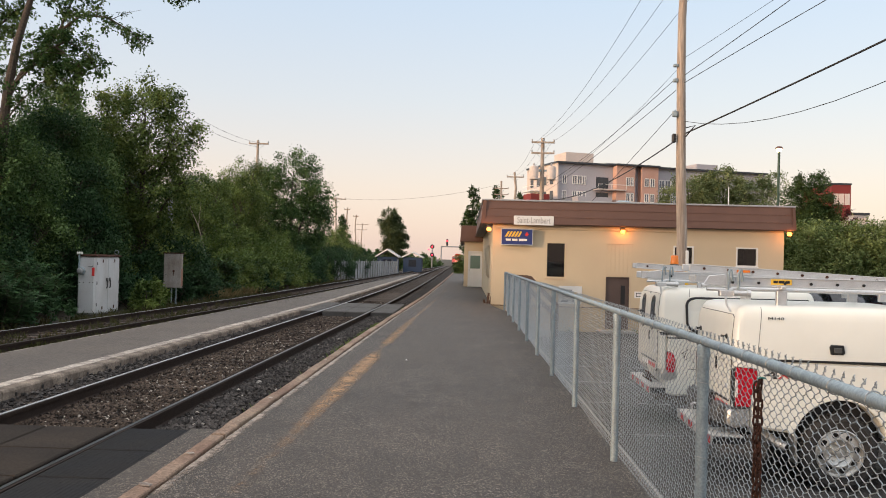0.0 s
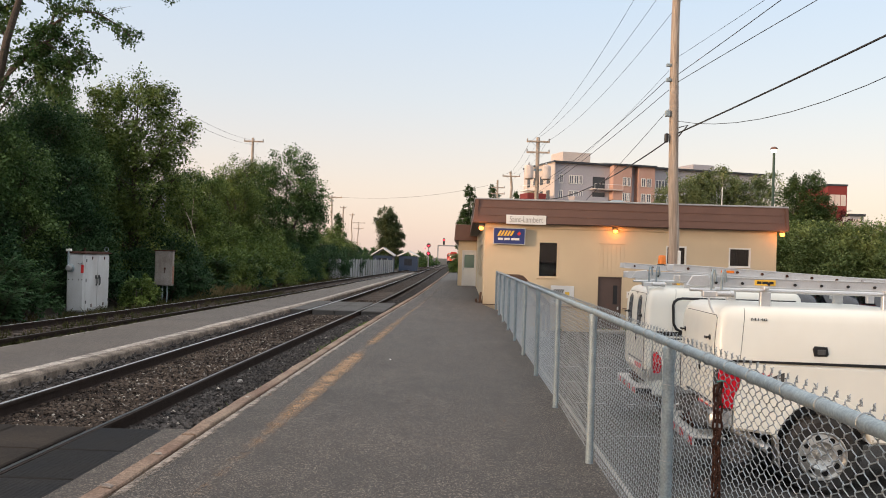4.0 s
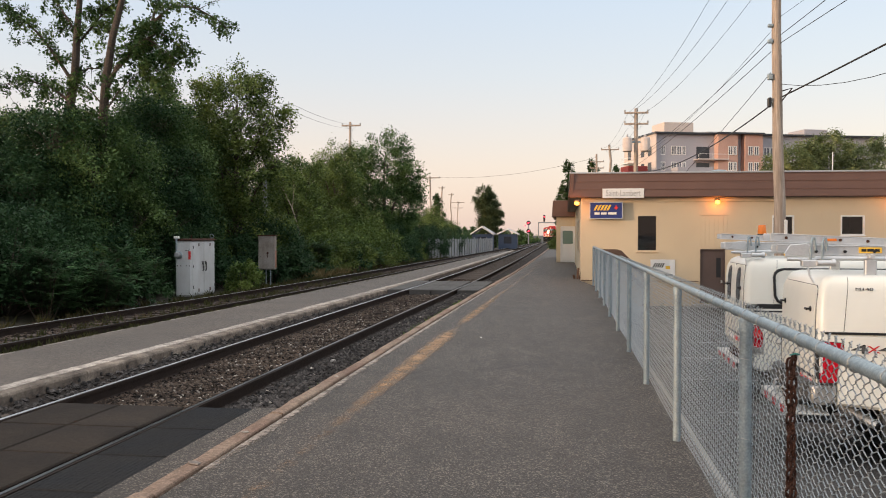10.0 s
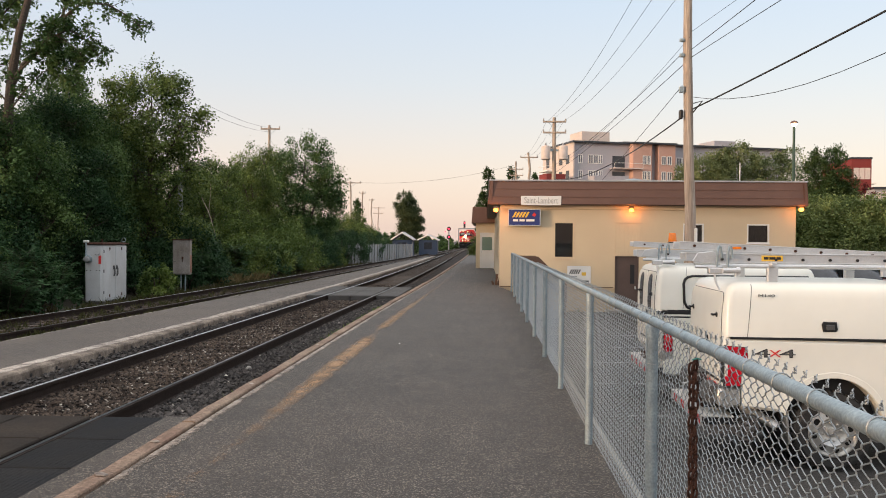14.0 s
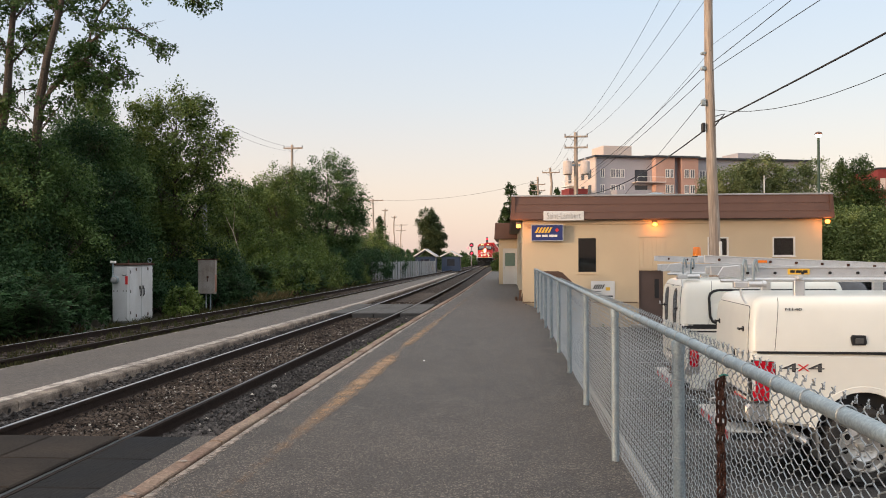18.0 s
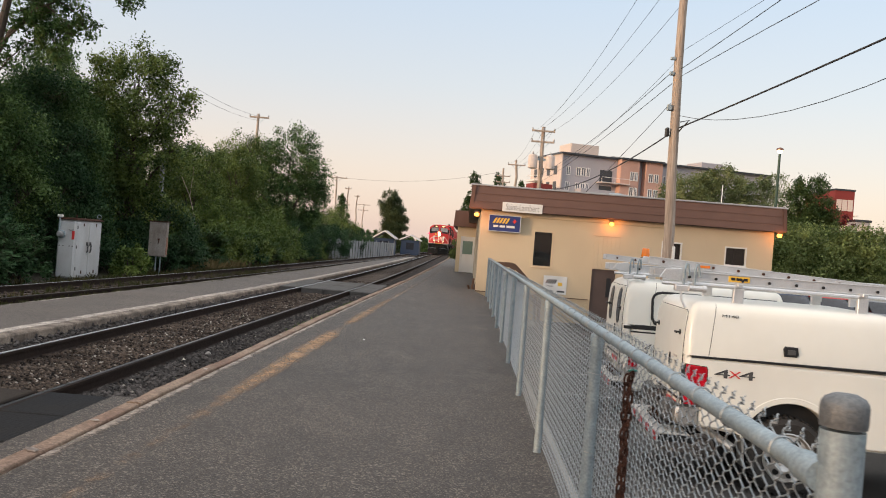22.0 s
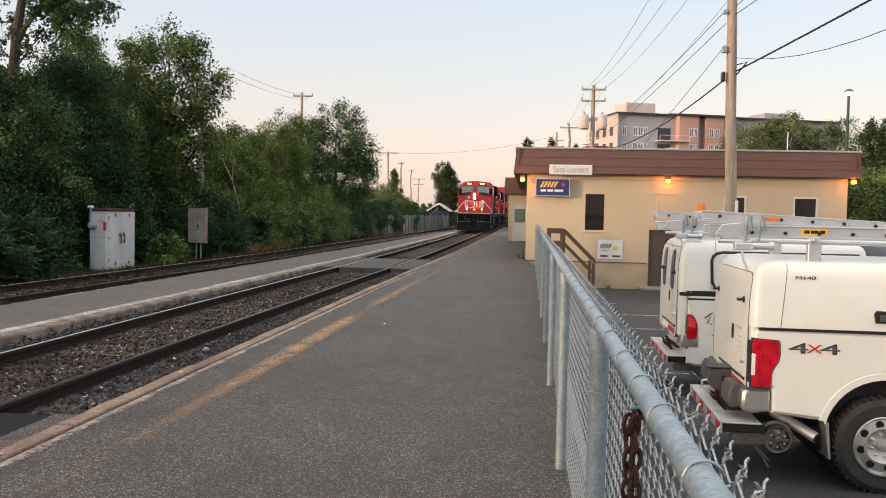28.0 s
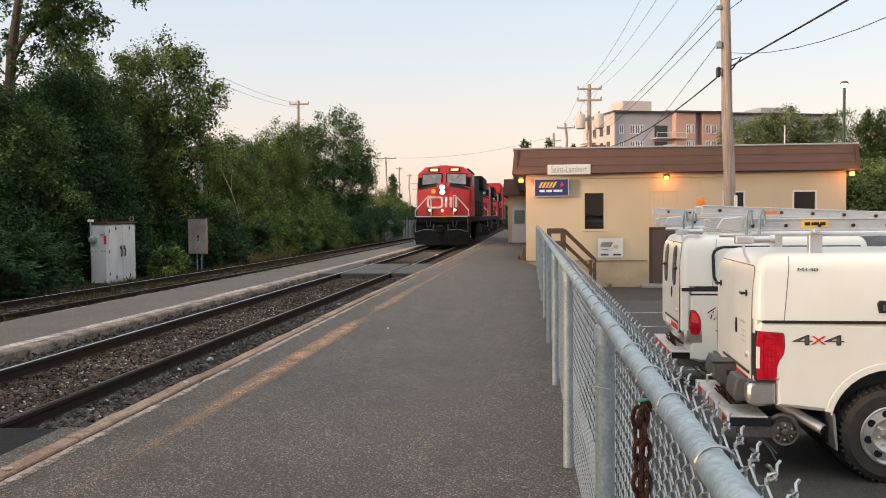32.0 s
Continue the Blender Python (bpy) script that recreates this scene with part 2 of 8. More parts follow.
M = {
    "asphalt": asphalt_mat("platform_asphalt", (0.051, 0.0395, 0.0305), (0.023, 0.0178, 0.0138), (0.34, 0.285, 0.23), 0.68),
    "island": mat("island_asphalt", (0.125, 0.105, 0.089), 0.8, 0, 0.45, 0.8, 0.6, 120, (0.095, 0.081, 0.070), 0.8, speck=0.35),
    "lot": mat("lot_asphalt", (0.061, 0.056, 0.052), 0.9, 0, 0.4, 0.5, 0.5, 110, (0.04, 0.037, 0.035), 0.85, speck=0.25),
    "edging": mat("edging_concrete", (0.27, 0.195, 0.14), 0.88, 0, 0.3, 1.9, 0.5, 90, (0.17, 0.10, 0.07), 0.95, rnd=0.15, speck=0.2, world=True),
    "kerb": mat("weathered_kerb", (0.27, 0.22, 0.175), 0.9, 0, 0.3, 3.2, 0.6, 90, (0.085, 0.064, 0.05), 0.95, rnd=0.2, speck=0.2, world=True, detail=12),
    "panel_dark": mat("dirty_concrete_panel", (0.085, 0.08, 0.075), 0.9, 0, 0.3, 1.6, 0.35, 70, (0.05, 0.046, 0.042), 0.7, rnd=0.1),
    "concrete": mat("concrete", (0.36, 0.34, 0.31), 0.85, 0, 0.2, 1.6, 0.35, 70, (0.25, 0.23, 0.2), 0.7, rnd=0.08),
    "white_edge": mat("white_edge_paint", (0.50, 0.44, 0.38), 0.88, 0, 0.25, 5.5, 0.4, 80, (0.17, 0.14, 0.12), 0.95, rnd=0.12, detail=12, speck=0.2, world=True),
    "edge_paint": worn_paint("flaking_pale_paint", (0.34, 0.275, 0.225), 0.60, 0.95, 22.0, squash=0.8, layered=True),
    "island_line": worn_paint("flaking_island_line", (0.40, 0.345, 0.29), 0.60, 0.92, 7.0),
    "stone_dark": mat("oily_ballast_stone", (0.07, 0.061, 0.056), 0.85, 0, 0.25, 2.0, 0.3, 90, (0.03, 0.026, 0.024), 0.9, island=0.8, spec=0.35),
    "stone_pale": mat("pale_ballast_stone", (0.42, 0.38, 0.33), 0.9, 0, 0.25, 3.0, 0.3, 90, (0.26, 0.22, 0.18), 0.8, island=0.45, spec=0.25),
    "tie_rusty": mat("rust_stained_timber", (0.15, 0.085, 0.055), 0.9, 0, 0.3, 4, 0.6, 30, (0.075, 0.045, 0.03), 0.8),
    "rubber_dusty": mat("dusty_rubber", (0.036, 0.028, 0.022), 0.9, 0, 0.35, 2, 0.3, 60, (0.02, 0.017, 0.015), 0.8, rnd=0.2, spec=0.15),
    "ballast": mat("ballast_bed", (0.034, 0.026, 0.021), 0.95, 0, 0.5, 6, 1.0, 28, (0.022, 0.018, 0.016), 0.9, spec=0.2),
    "stone": mat("ballast_stone", (0.088, 0.066, 0.051), 0.9, 0, 0.25, 1.2, 0.3, 90, (0.034, 0.023, 0.017), 0.95, island=0.95, spec=0.25),
    "ground": mat("field_ground", (0.036, 0.034, 0.02), 0.95, 0, 0.4, 0.6, 0.7, 14, (0.045, 0.034, 0.024), 0.9),
    "tie": mat("tie_wood", (0.06, 0.042, 0.032), 0.9, 0, 0.3, 3, 0.6, 30, (0.11, 0.085, 0.065), 0.6, rnd=0.3),
    "rail": mat("rail_rust", (0.024, 0.016, 0.013), 0.85, 0.1, 0.25, 6, 0.3, 60, (0.034, 0.023, 0.018), 0.7, spec=0.2),
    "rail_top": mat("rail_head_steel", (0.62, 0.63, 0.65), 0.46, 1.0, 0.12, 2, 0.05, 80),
    "rail_dark": mat("dark_rail_head_steel", (0.17, 0.165, 0.165), 0.32, 1.0, 0.15, 2, 0.05, 80),
    "rust_wood": mat("red_brown_wood", (0.30, 0.15, 0.10), 0.7, 0, 0.2, 6, 0.1, 40, (0.2, 0.1, 0.07), 0.6),
    "teal": mat("blue_green_plastic", (0.06, 0.3, 0.27), 0.5, 0, 0.1, 9, 0.0, 60),
    "rubber": mat("crossing_rubber", (0.018, 0.0185, 0.02), 0.85, 0, 0.35, 2, 0.3, 60, (0.024, 0.022, 0.02), 0.7, rnd=0.15, spec=0.15),
    "galv": mat("galvanised_steel", (0.32, 0.385, 0.415), 0.6, 0.4, 0.2, 14, 0.08, 90, (0.215, 0.265, 0.29), 0.7),
    "wire": mat("galvanised_wire", (0.39, 0.42, 0.43), 0.45, 0.7, 0.15, 20, 0.0, 90),
    "rust": mat("rusty_iron", (0.085, 0.034, 0.02), 0.85, 0.3, 0.4, 20, 0.6, 110, (0.05, 0.022, 0.015), 0.8),
    "tan": mat("tan_siding", (0.62, 0.50, 0.335), 0.75, 0, 0.05, 0.7, 0.06, 60, (0.55, 0.44, 0.295), 0.6),
    "brown": mat("brown_fascia", (0.15, 0.078, 0.055), 0.55, 0.1, 0.1, 1.5, 0.05, 50, (0.12, 0.062, 0.045), 0.6),
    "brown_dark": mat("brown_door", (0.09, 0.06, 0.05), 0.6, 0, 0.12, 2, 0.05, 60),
    "trim_metal": mat("roof_edge_metal", (0.42, 0.42, 0.42), 0.5, 0.4, 0.1, 3, 0.05, 40),
    "white": mat("white_paint", (0.78, 0.77, 0.74), 0.5, 0, 0.05, 2, 0.03, 50, (0.68, 0.66, 0.61), 0.5),
    "block": mat("painted_block", (0.5, 0.39, 0.25), 0.85, 0, 0.12, 1.4, 0.4, 45, (0.36, 0.28, 0.18), 0.7, rnd=0.08),
    "roof": mat("roof_gravel", (0.25, 0.24, 0.23), 0.95, 0, 0.25, 3, 0.5, 60),
    # near-black: the unlit room's darkness is put into this colour
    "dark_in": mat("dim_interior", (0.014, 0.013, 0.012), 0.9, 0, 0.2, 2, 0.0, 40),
    "blue_sign": mat("blue_sign", (0.02, 0.035, 0.16), 0.4, 0, 0.08, 3, 0.02, 50),
    "yellow": mat("sign_yellow", (0.8, 0.5, 0.06), 0.5, 0, 0.06, 6, 0.0, 60),
    "red": mat("sign_red", (0.6, 0.03, 0.03), 0.45, 0, 0.08, 6, 0.0, 60),
    "black": mat("black_trim", (0.012, 0.012, 0.013), 0.5, 0, 0.2, 8, 0.05, 60),
    "tyre": mat("tyre_rubber", (0.022, 0.021, 0.02), 0.85, 0, 0.25, 8, 0.3, 60, (0.05, 0.045, 0.04), 0.5),
    "alloy": mat("alloy_wheel", (0.62, 0.61, 0.58), 0.35, 0.85, 0.1, 10, 0.05, 60, (0.4, 0.38, 0.35), 0.5),
    "alu": mat("ladder_aluminium", (0.64, 0.65, 0.66), 0.45, 0.7, 0.1, 6, 0.04, 90),
    "truck": mat("truck_white_paint", (0.80, 0.80, 0.735), 0.25, 0, 0.012, 0.9, 0.0, 5, (0.74, 0.735, 0.665), 0.7),
    "grey_plastic": mat("grey_plastic", (0.075, 0.075, 0.075), 0.6, 0, 0.15, 6, 0.1, 70),
    "wood_pole": mat("pole_wood", (0.42, 0.355, 0.295), 0.9, 0, 0.3, 9, 0.5, 40, (0.25, 0.185, 0.14), 0.8, grain=0.05),
    "brown_wood": mat("stained_rail_wood", (0.13, 0.075, 0.05), 0.8, 0, 0.2, 4, 0.3, 40, (0.09, 0.05, 0.035), 0.6),
    "cable": mat("black_cable", (0.02, 0.02, 0.02), 0.7, 0, 0.1, 5, 0.0, 50),
    "porcelain": mat("insulator", (0.35, 0.34, 0.33), 0.3, 0, 0.1, 8, 0.0, 50),
    "cabinet": mat("cabinet_paint", (0.55, 0.565, 0.575), 0.55, 0, 0.06, 1.6, 0.05, 40, (0.36, 0.35, 0.335), 0.6, detail=10, grain=0.5),
    "relay": mat("weathered_box_paint", (0.34, 0.31, 0.285), 0.8, 0, 0.2, 3.0, 0.2, 50, (0.20, 0.165, 0.14), 0.9, detail=10, grain=0.5),
    "bark": mat("bark", (0.085, 0.066, 0.052), 0.95, 0, 0.4, 4, 0.9, 25, (0.045, 0.037, 0.03), 0.7),
    "loco_red": mat("locomotive_red", (0.55, 0.02, 0.02), 0.45, 0, 0.1, 1, 0.03, 30, (0.36, 0.02, 0.016), 0.6),
    "loco_black": mat("locomotive_black", (0.008, 0.008, 0.008), 0.85, 0, 0.25, 1.5, 0.1, 30, (0.014, 0.013, 0.012), 0.5, spec=0.25),
    "loco_white": mat("locomotive_white", (0.7, 0.69, 0.66), 0.5, 0, 0.08, 2, 0.0, 30),
    "condo_grey": mat("grey_cladding", (0.40, 0.385, 0.41), 0.7, 0, 0.08, 0.2, 0.03, 5, (0.35, 0.34, 0.365), 0.6),
    "condo_brick": mat("salmon_brick", (0.54, 0.34, 0.27), 0.85, 0, 0.12, 0.3, 0.1, 9, (0.46, 0.27, 0.21), 0.6),
    "condo_red": mat("red_cladding", (0.2, 0.026, 0.021), 0.7, 0, 0.1, 0.3, 0.05, 9),
    "condo_pale": mat("pale_render", (0.6, 0.52, 0.47), 0.8, 0, 0.08, 0.3, 0.03, 5),
    "pane": mat("dark_window_pane", (0.03, 0.035, 0.045), 0.08, 0, 0.2, 0.5, 0.0, 5),
    "glass": glass_mat("tinted_window_glass", (0.12, 0.125, 0.13)),
    "lens_red": mat("tail_lamp_red", (0.62, 0.012, 0.03), 0.08, 0, 0.1, 9, 0.0, 60, (0.33, 0.004, 0.012), 0.9),
    "chrome": mat("dull_chrome", (0.66, 0.65, 0.63), 0.34, 0.9, 0.1, 5, 0.03, 60, (0.42, 0.4, 0.38), 0.5),
    "lens_bright": mat("tail_lamp_bright_red", (0.8, 0.06, 0.06), 0.1, 0, 0.1, 9, 0.0, 60, (0.62, 0.03, 0.04), 0.6),
    "alu_deck": mat("scuffed_aluminium_deck", (0.62, 0.60, 0.56), 0.5, 0.25, 0.15, 3, 0.1, 60, (0.4, 0.37, 0.33), 0.6),
    "lens_dark": mat("tail_lamp_dark_red", (0.38, 0.005, 0.013), 0.08, 0, 0.2, 30, 0.0, 60),
    "sign_grey": mat("faded_sign_letter", (0.36, 0.34, 0.31), 0.7, 0, 0.2, 6, 0.0, 60, (0.5, 0.48, 0.45), 0.8),
    # pale sky reflection is put into the glass colour
    "cab_glass": mat("sky_toned_glass", (0.30, 0.31, 0.31), 0.12, 0, 0.2, 0.8, 0.0, 5, (0.12, 0.125, 0.13), 0.8),
    # lighter copy of the pane, with the reflected sky in its colour
    "bright_pane": mat("sky_lit_window_pane", (0.16, 0.17, 0.2), 0.06, 0, 0.3, 0.4, 0.0, 5),
    # a faint glow is added to brighten the beacon lens and the orange tag
    "lens_amber": mat("amber_lens", (0.66, 0.17, 0.015), 0.2, 0, 0.15, 20, 0.1, 60, glow=0.06),
    "lamp_on": glowing("sodium_lamp_lit", (1.0, 0.32, 0.05), 2.6),
    "lamp_pole_on": glowing("street_lamp_lit", (1.0, 0.60, 0.32), 6.0),
    "head_on": glowing("headlight_lit", (1.0, 0.62, 0.27), 500.0),
    "board_on": glowing("number_board_lit", (1.0, 0.75, 0.3), 2.0),
    "signal_on": glowing("red_signal_lit", (1.0, 0.02, 0.05), 3.5),
    "leaf_a": leaf_mat("maple_leaf", (0.028, 0.06, 0.017), (0.22, 0.275, 0.075)),
    "leaf_b": leaf_mat("ash_leaf", (0.021, 0.055, 0.019), (0.15, 0.225, 0.075)),
    "leaf_s": leaf_mat("sumac_leaf", (0.042, 0.10, 0.042), (0.115, 0.215, 0.082)),
    "leaf_c": leaf_mat("shrub_leaf", (0.045, 0.085, 0.024), (0.21, 0.27, 0.07)),
    # shade under the overhanging trees is put into this leaf colour
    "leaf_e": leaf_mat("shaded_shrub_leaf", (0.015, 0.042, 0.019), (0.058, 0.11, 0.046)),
    "leaf_f": leaf_mat("pale_garden_leaf", (0.085, 0.115, 0.045), (0.30, 0.33, 0.14)),
    "leaf_h": leaf_mat("hedge_leaf", (0.075, 0.115, 0.04), (0.28, 0.33, 0.115)),
    "leaf_red": leaf_mat("dark_red_leaf", (0.05, 0.014, 0.014), (0.13, 0.03, 0.03)),
    "leaf_p": leaf_mat("olive_poplar_leaf", (0.042, 0.066, 0.03), (0.13, 0.15, 0.065)),
    "leaf_d": leaf_mat("dark_leaf", (0.03, 0.06, 0.022), (0.09, 0.13, 0.042)),
    "straw": leaf_mat("dry_grass_blade", (0.12, 0.10, 0.045), (0.24, 0.18, 0.09), 0.7),
    "grass": leaf_mat("grass_blade", (0.04, 0.05, 0.016), (0.10, 0.085, 0.04), 0.7),
    "stripe": worn_paint("worn_yellow_paint", (0.47, 0.28, 0.145), 0.60, 1.24, 34.0, squash=0.7, layered=True),
    "lot_line": worn_paint("worn_white_line", (0.62, 0.62, 0.62), 0.65, 0.95, 4.0),
}


# ---- mesh building ----
class Shape:
    """Collects vertices and faces of one mesh."""

    def __init__(self):
        self.v, self.f = [], []

    def add(self, verts, faces, m=None):
        k = len(self.v)
        self.v += [tuple(m @ Vector(p)) for p in verts] if m else [tuple(p) for p in verts]
        self.f += [tuple(k + i for i in face) for face in faces]
        return self

    def box(self, a, b, c=0.0, m=None):
        """A box from corner a to corner b, its edges cut off by c."""
        (x0, y0, z0), (x1, y1, z1) = [min(p, q) for p, q in zip(a, b)], [max(p, q) for p, q in zip(a, b)]
        if c <= 0:
            v = [(x, y, z) for z in (z0, z1) for y in (y0, y1) for x in (x0, x1)]
            return self.add(v, [(0, 2, 3, 1), (4, 5, 7, 6), (0, 1, 5, 4), (2, 6, 7, 3), (0, 4, 6, 2), (1, 3, 7, 5)], m)
        c = min(c, (x1 - x0) / 2.01, (y1 - y0) / 2.01, (z1 - z0) / 2.01)
        v, at = [], {}
        for sx in (0, 1):
            for sy in (0, 1):
                for sz in (0, 1):
                    p = ((x0, x1)[sx], (y0, y1)[sy], (z0, z1)[sz])
                    d = (c if not sx else -c, c if not sy else -c, c if not sz else -c)
                    for ax in range(3):
                        at[sx, sy, sz, ax] = len(v)
                        v.append(tuple(p[i] if i == ax else p[i] + d[i] for i in range(3)))
        g = lambda *k: at[k]
        f = []
        for ax in range(3):
            u, w = [(1, 2), (2, 0), (0, 1)][ax]
            for s in (0, 1):
                ring = []
                for a1, a2 in ((0, 0), (1, 0), (1, 1), (0, 1)):
                    k = [0, 0, 0]
                    k[ax], k[u], k[w] = s, a1, a2
                    ring.append(g(*k, ax))
                f.append(tuple(ring if s else ring[::-1]))
        for ax in range(3):
            u, w = [(1, 2), (2, 0), (0, 1)][ax]
            for a1 in (0, 1):
                for a2 in (0, 1):
                    k0, k1 = [0, 0, 0], [0, 0, 0]
                    k0[u], k0[w], k1[u], k1[w], k1[ax] = a1, a2, a1, a2, 1
                    q = (g(*k0, u), g(*k1, u), g(*k1, w), g(*k0, w))
                    f.append(q if (a1 != a2) else q[::-1])
        for sx in (0, 1):
            for sy in (0, 1):
                for sz in (0, 1):
                    q = tuple(g(sx, sy, sz, i) for i in range(3))
                    f.append(q if (sx + sy + sz) % 2 else q[::-1])
        return self.add(v, f, m)

    def tube(self, path, radii, n=8, caps=True):
        """A round tube along path; one radius, or one for each point."""
        path = [Vector(p) for p in path]
        radii = [radii] * len(path) if isinstance(radii, (int, float)) else radii
        v, f, side = [], [], None
        for i, p in enumerate(path):
            way = (path[min(i + 1, len(path) - 1)] - path[max(i - 1, 0)]).normalized()
            if side is None:
                side = way.orthogonal().normalized()
            side = (side - way * side.dot(way)).normalized()
            up = way.cross(side)
            v += [tuple(p + (side * math.cos(2 * math.pi * k / n) + up * math.sin(2 * math.pi * k / n)) * radii[i]) for k in range(n)]
        for i in range(len(path) - 1):
            f += [(i * n + k, i * n + (k + 1) % n, (i + 1) * n + (k + 1) % n, (i + 1) * n + k) for k in range(n)]
        if caps:
            f += [tuple(range(n))[::-1], tuple((len(path) - 1) * n + k for k in range(n))]
        return self.add(v, f)

    def lathe(self, profile, n=20, m=None, caps=True):
        """A body turned about z: profile of (radius, height)."""
        v, f = [], []
        for r, z in profile:
            v += [(r * math.cos(2 * math.pi * k / n), r * math.sin(2 * math.pi * k / n), z) for k in range(n)]
        for i in range(len(profile) - 1):
            f += [(i * n + k, i * n + (k + 1) % n, (i + 1) * n + (k + 1) % n, (i + 1) * n + k) for k in range(n)]
        if caps:
            f += [tuple(range(n))[::-1], tuple((len(profile) - 1) * n + k for k in range(n))]
        return self.add(v, f, m)

    def slab(self, outline, y0, y1, c=0.0, m=None):
        """An outline in x, z drawn from y0 to y1, with its rims drawn in by c."""
        pts = [Vector((p[0], p[1])) for p in outline]
        n = len(pts)
        area = sum(pts[i].x * pts[(i + 1) % n].y - pts[(i + 1) % n].x * pts[i].y for i in range(n))
        s = 1 if area > 0 else -1
        ins = []
        for i in range(n):
            e0, e1 = (pts[i] - pts[i - 1]).normalized(), (pts[(i + 1) % n] - pts[i]).normalized()
            nrm = Vector((-(e0.y + e1.y), e0.x + e1.x)) * s
            ins.append(pts[i] + (nrm.normalized() * c if nrm.length > 1e-6 else Vector((0, 0))))
        rings = [(y0, ins), (y0 + c, pts), (y1 - c, pts), (y1, ins)] if c > 0 else [(y0, pts), (y1, pts)]
        v = [(p.x, y, p.y) for y, ring in rings for p in ring]
        f = []
        for r in range(len(rings) - 1):
            for i in range(n):
                q = (r * n + i, r * n + (i + 1) % n, (r + 1) * n + (i + 1) % n, (r + 1) * n + i)
                f.append(q[::-1] if s > 0 else q)
        a, b = tuple(range(n)), tuple((len(rings) - 1) * n + i for i in range(n))
        f += [a, b[::-1]] if s > 0 else [a[::-1], b]
        return self.add(v, f, m)

    def loft(self, rings):
        """Rings of equally many points, joined and closed at both ends."""
        n = len(rings[0])
        v = [p for ring in rings for p in ring]
        f = [(i * n + k, i * n + (k + 1) % n, (i + 1) * n + (k + 1) % n, (i + 1) * n + k) for i in range(len(rings) - 1) for k in range(n)]
        return self.add(v, f + [tuple(range(n))[::-1], tuple((len(rings) - 1) * n + k for k in range(n))])

    def sweep(self, profile, path, closed=True):
        """A profile of (across, up) drawn along path points (x, y, z) that run along y."""
        n, v, f = len(profile), [], []
        for x, y, z in path:
            v += [(x + a, y, z + u) for a, u in profile]
        for i in range(len(path) - 1):
            for k in range(n if closed else n - 1):
                f.append((i * n + k, (i + 1) * n + k, (i + 1) * n + (k + 1) % n, i * n + (k + 1) % n))
        if closed:
            f += [tuple(range(n)), tuple((len(path) - 1) * n + k for k in range(n))[::-1]]
        return self.add(v, f)

    def mesh(self, name, material, smooth=False):
        me = bpy.data.meshes.new(name)
        me.from_pydata(self.v, [], self.f)
        me.materials.append(material)
        if smooth:
            me.polygons.foreach_set("use_smooth", [True] * len(me.polygons))
            me.set_sharp_from_angle(angle=radians(smooth if smooth is not True else 40))
        me.update()
        return me


def part(name, shape, material, parent=None, label="", m=None, smooth=False):
    """One mesh object under a thing or a part; a thing of its own without a parent."""
    me = shape if isinstance(shape, bpy.types.Mesh) else shape.mesh(name, M[material] if isinstance(material, str) else material, smooth)
    ob = new(name, me)
    ob.parent = parent
    if m:
        ob.matrix_basis = m
    return tagged(ob, label)


def thing(name, m, label, category, group="", kind=""):
    """An Empty at the base of a thing."""
    ob = new(name)
    ob.empty_display_size = 0.1
    ob.matrix_basis = m
    return tagged(ob, label, category, group, kind)


def letters(name, text, size, material, parent, m, depth=0.004, width=None):
    """Raised letters as a mesh, their baseline along local x."""
    cu = bpy.data.curves.new(name, "FONT")
    cu.body, cu.size, cu.extrude, cu.align_x, cu.align_y = text, size, depth / 2, "CENTER", "CENTER"
    tmp = bpy.data.objects.new(name, cu)
    scene.collection.objects.link(tmp)
    me = bpy.data.meshes.new_from_object(tmp.evaluated_get(bpy.context.evaluated_depsgraph_get()))
    bpy.data.objects.remove(tmp)
    bpy.data.curves.remove(cu)
    if width:
        xs = [v.co.x for v in me.vertices]
        k = width / (max(xs) - min(xs))
        for v in me.vertices:
            v.co.x *= k
    me.materials.clear()
    me.materials.append(M[material])
    ob = new(name, me)
    ob.parent, ob.matrix_basis = parent, m
    return ob


# ---- the lines of the place ----
def along(y, table):
    ys, vs = zip(*table)
    return float(np.interp(y, ys, vs))


def smooth_along(y, table, w=6.0):
    return sum(along(y + d * w, table) for d in (-1, -0.5, 0, 0.5, 1)) / 5


MAIN = [(-60, -4.0), (10, -3.85), (35, -3.42), (60, -3.4), (117, -3.75), (160, -3.95), (230, -4.6), (900, -4.6)]
DIP = [(-60, 0), (150, 0), (230, -0.3), (305, -0.8), (370, -1.4), (450, -1.8), (900, -1.8)]
SIDE = [(-60, -9.6), (10, -9.05), (16, -8.7), (22, -8.3), (31, -7.88), (55, -7.4), (113, -6.0), (160, -5.2), (230, -5.9), (900, -5.9)]
EDGE = [(-60, -2.06), (8, -2.06), (13, -2.02), (25, -1.88), (34, -1.66), (60, -1.5), (90, -1.42), (110, -1.42)]
ISLE_R = [(-60, -5.7), (5, -5.54), (13, -5.4), (27, -5.04), (35, -4.88), (60, -4.82), (95, -5.0)]
ISLE_L = [(-60, -7.7), (13, -7.55), (19, -7.32), (26, -7.12), (45, -6.6), (75, -6.2), (95, -5.7)]
RAIL = -0.05                            # height of the rail heads
ISLE = -0.085                           # height of the island platform
LOT = -0.9                              # height of the car park
PLAT = 0.0


def main_x(y):
    return smooth_along(y, MAIN)


def side_x(y):
    return smooth_along(y, SIDE)


def edge_x(y):
    return smooth_along(y, EDGE)


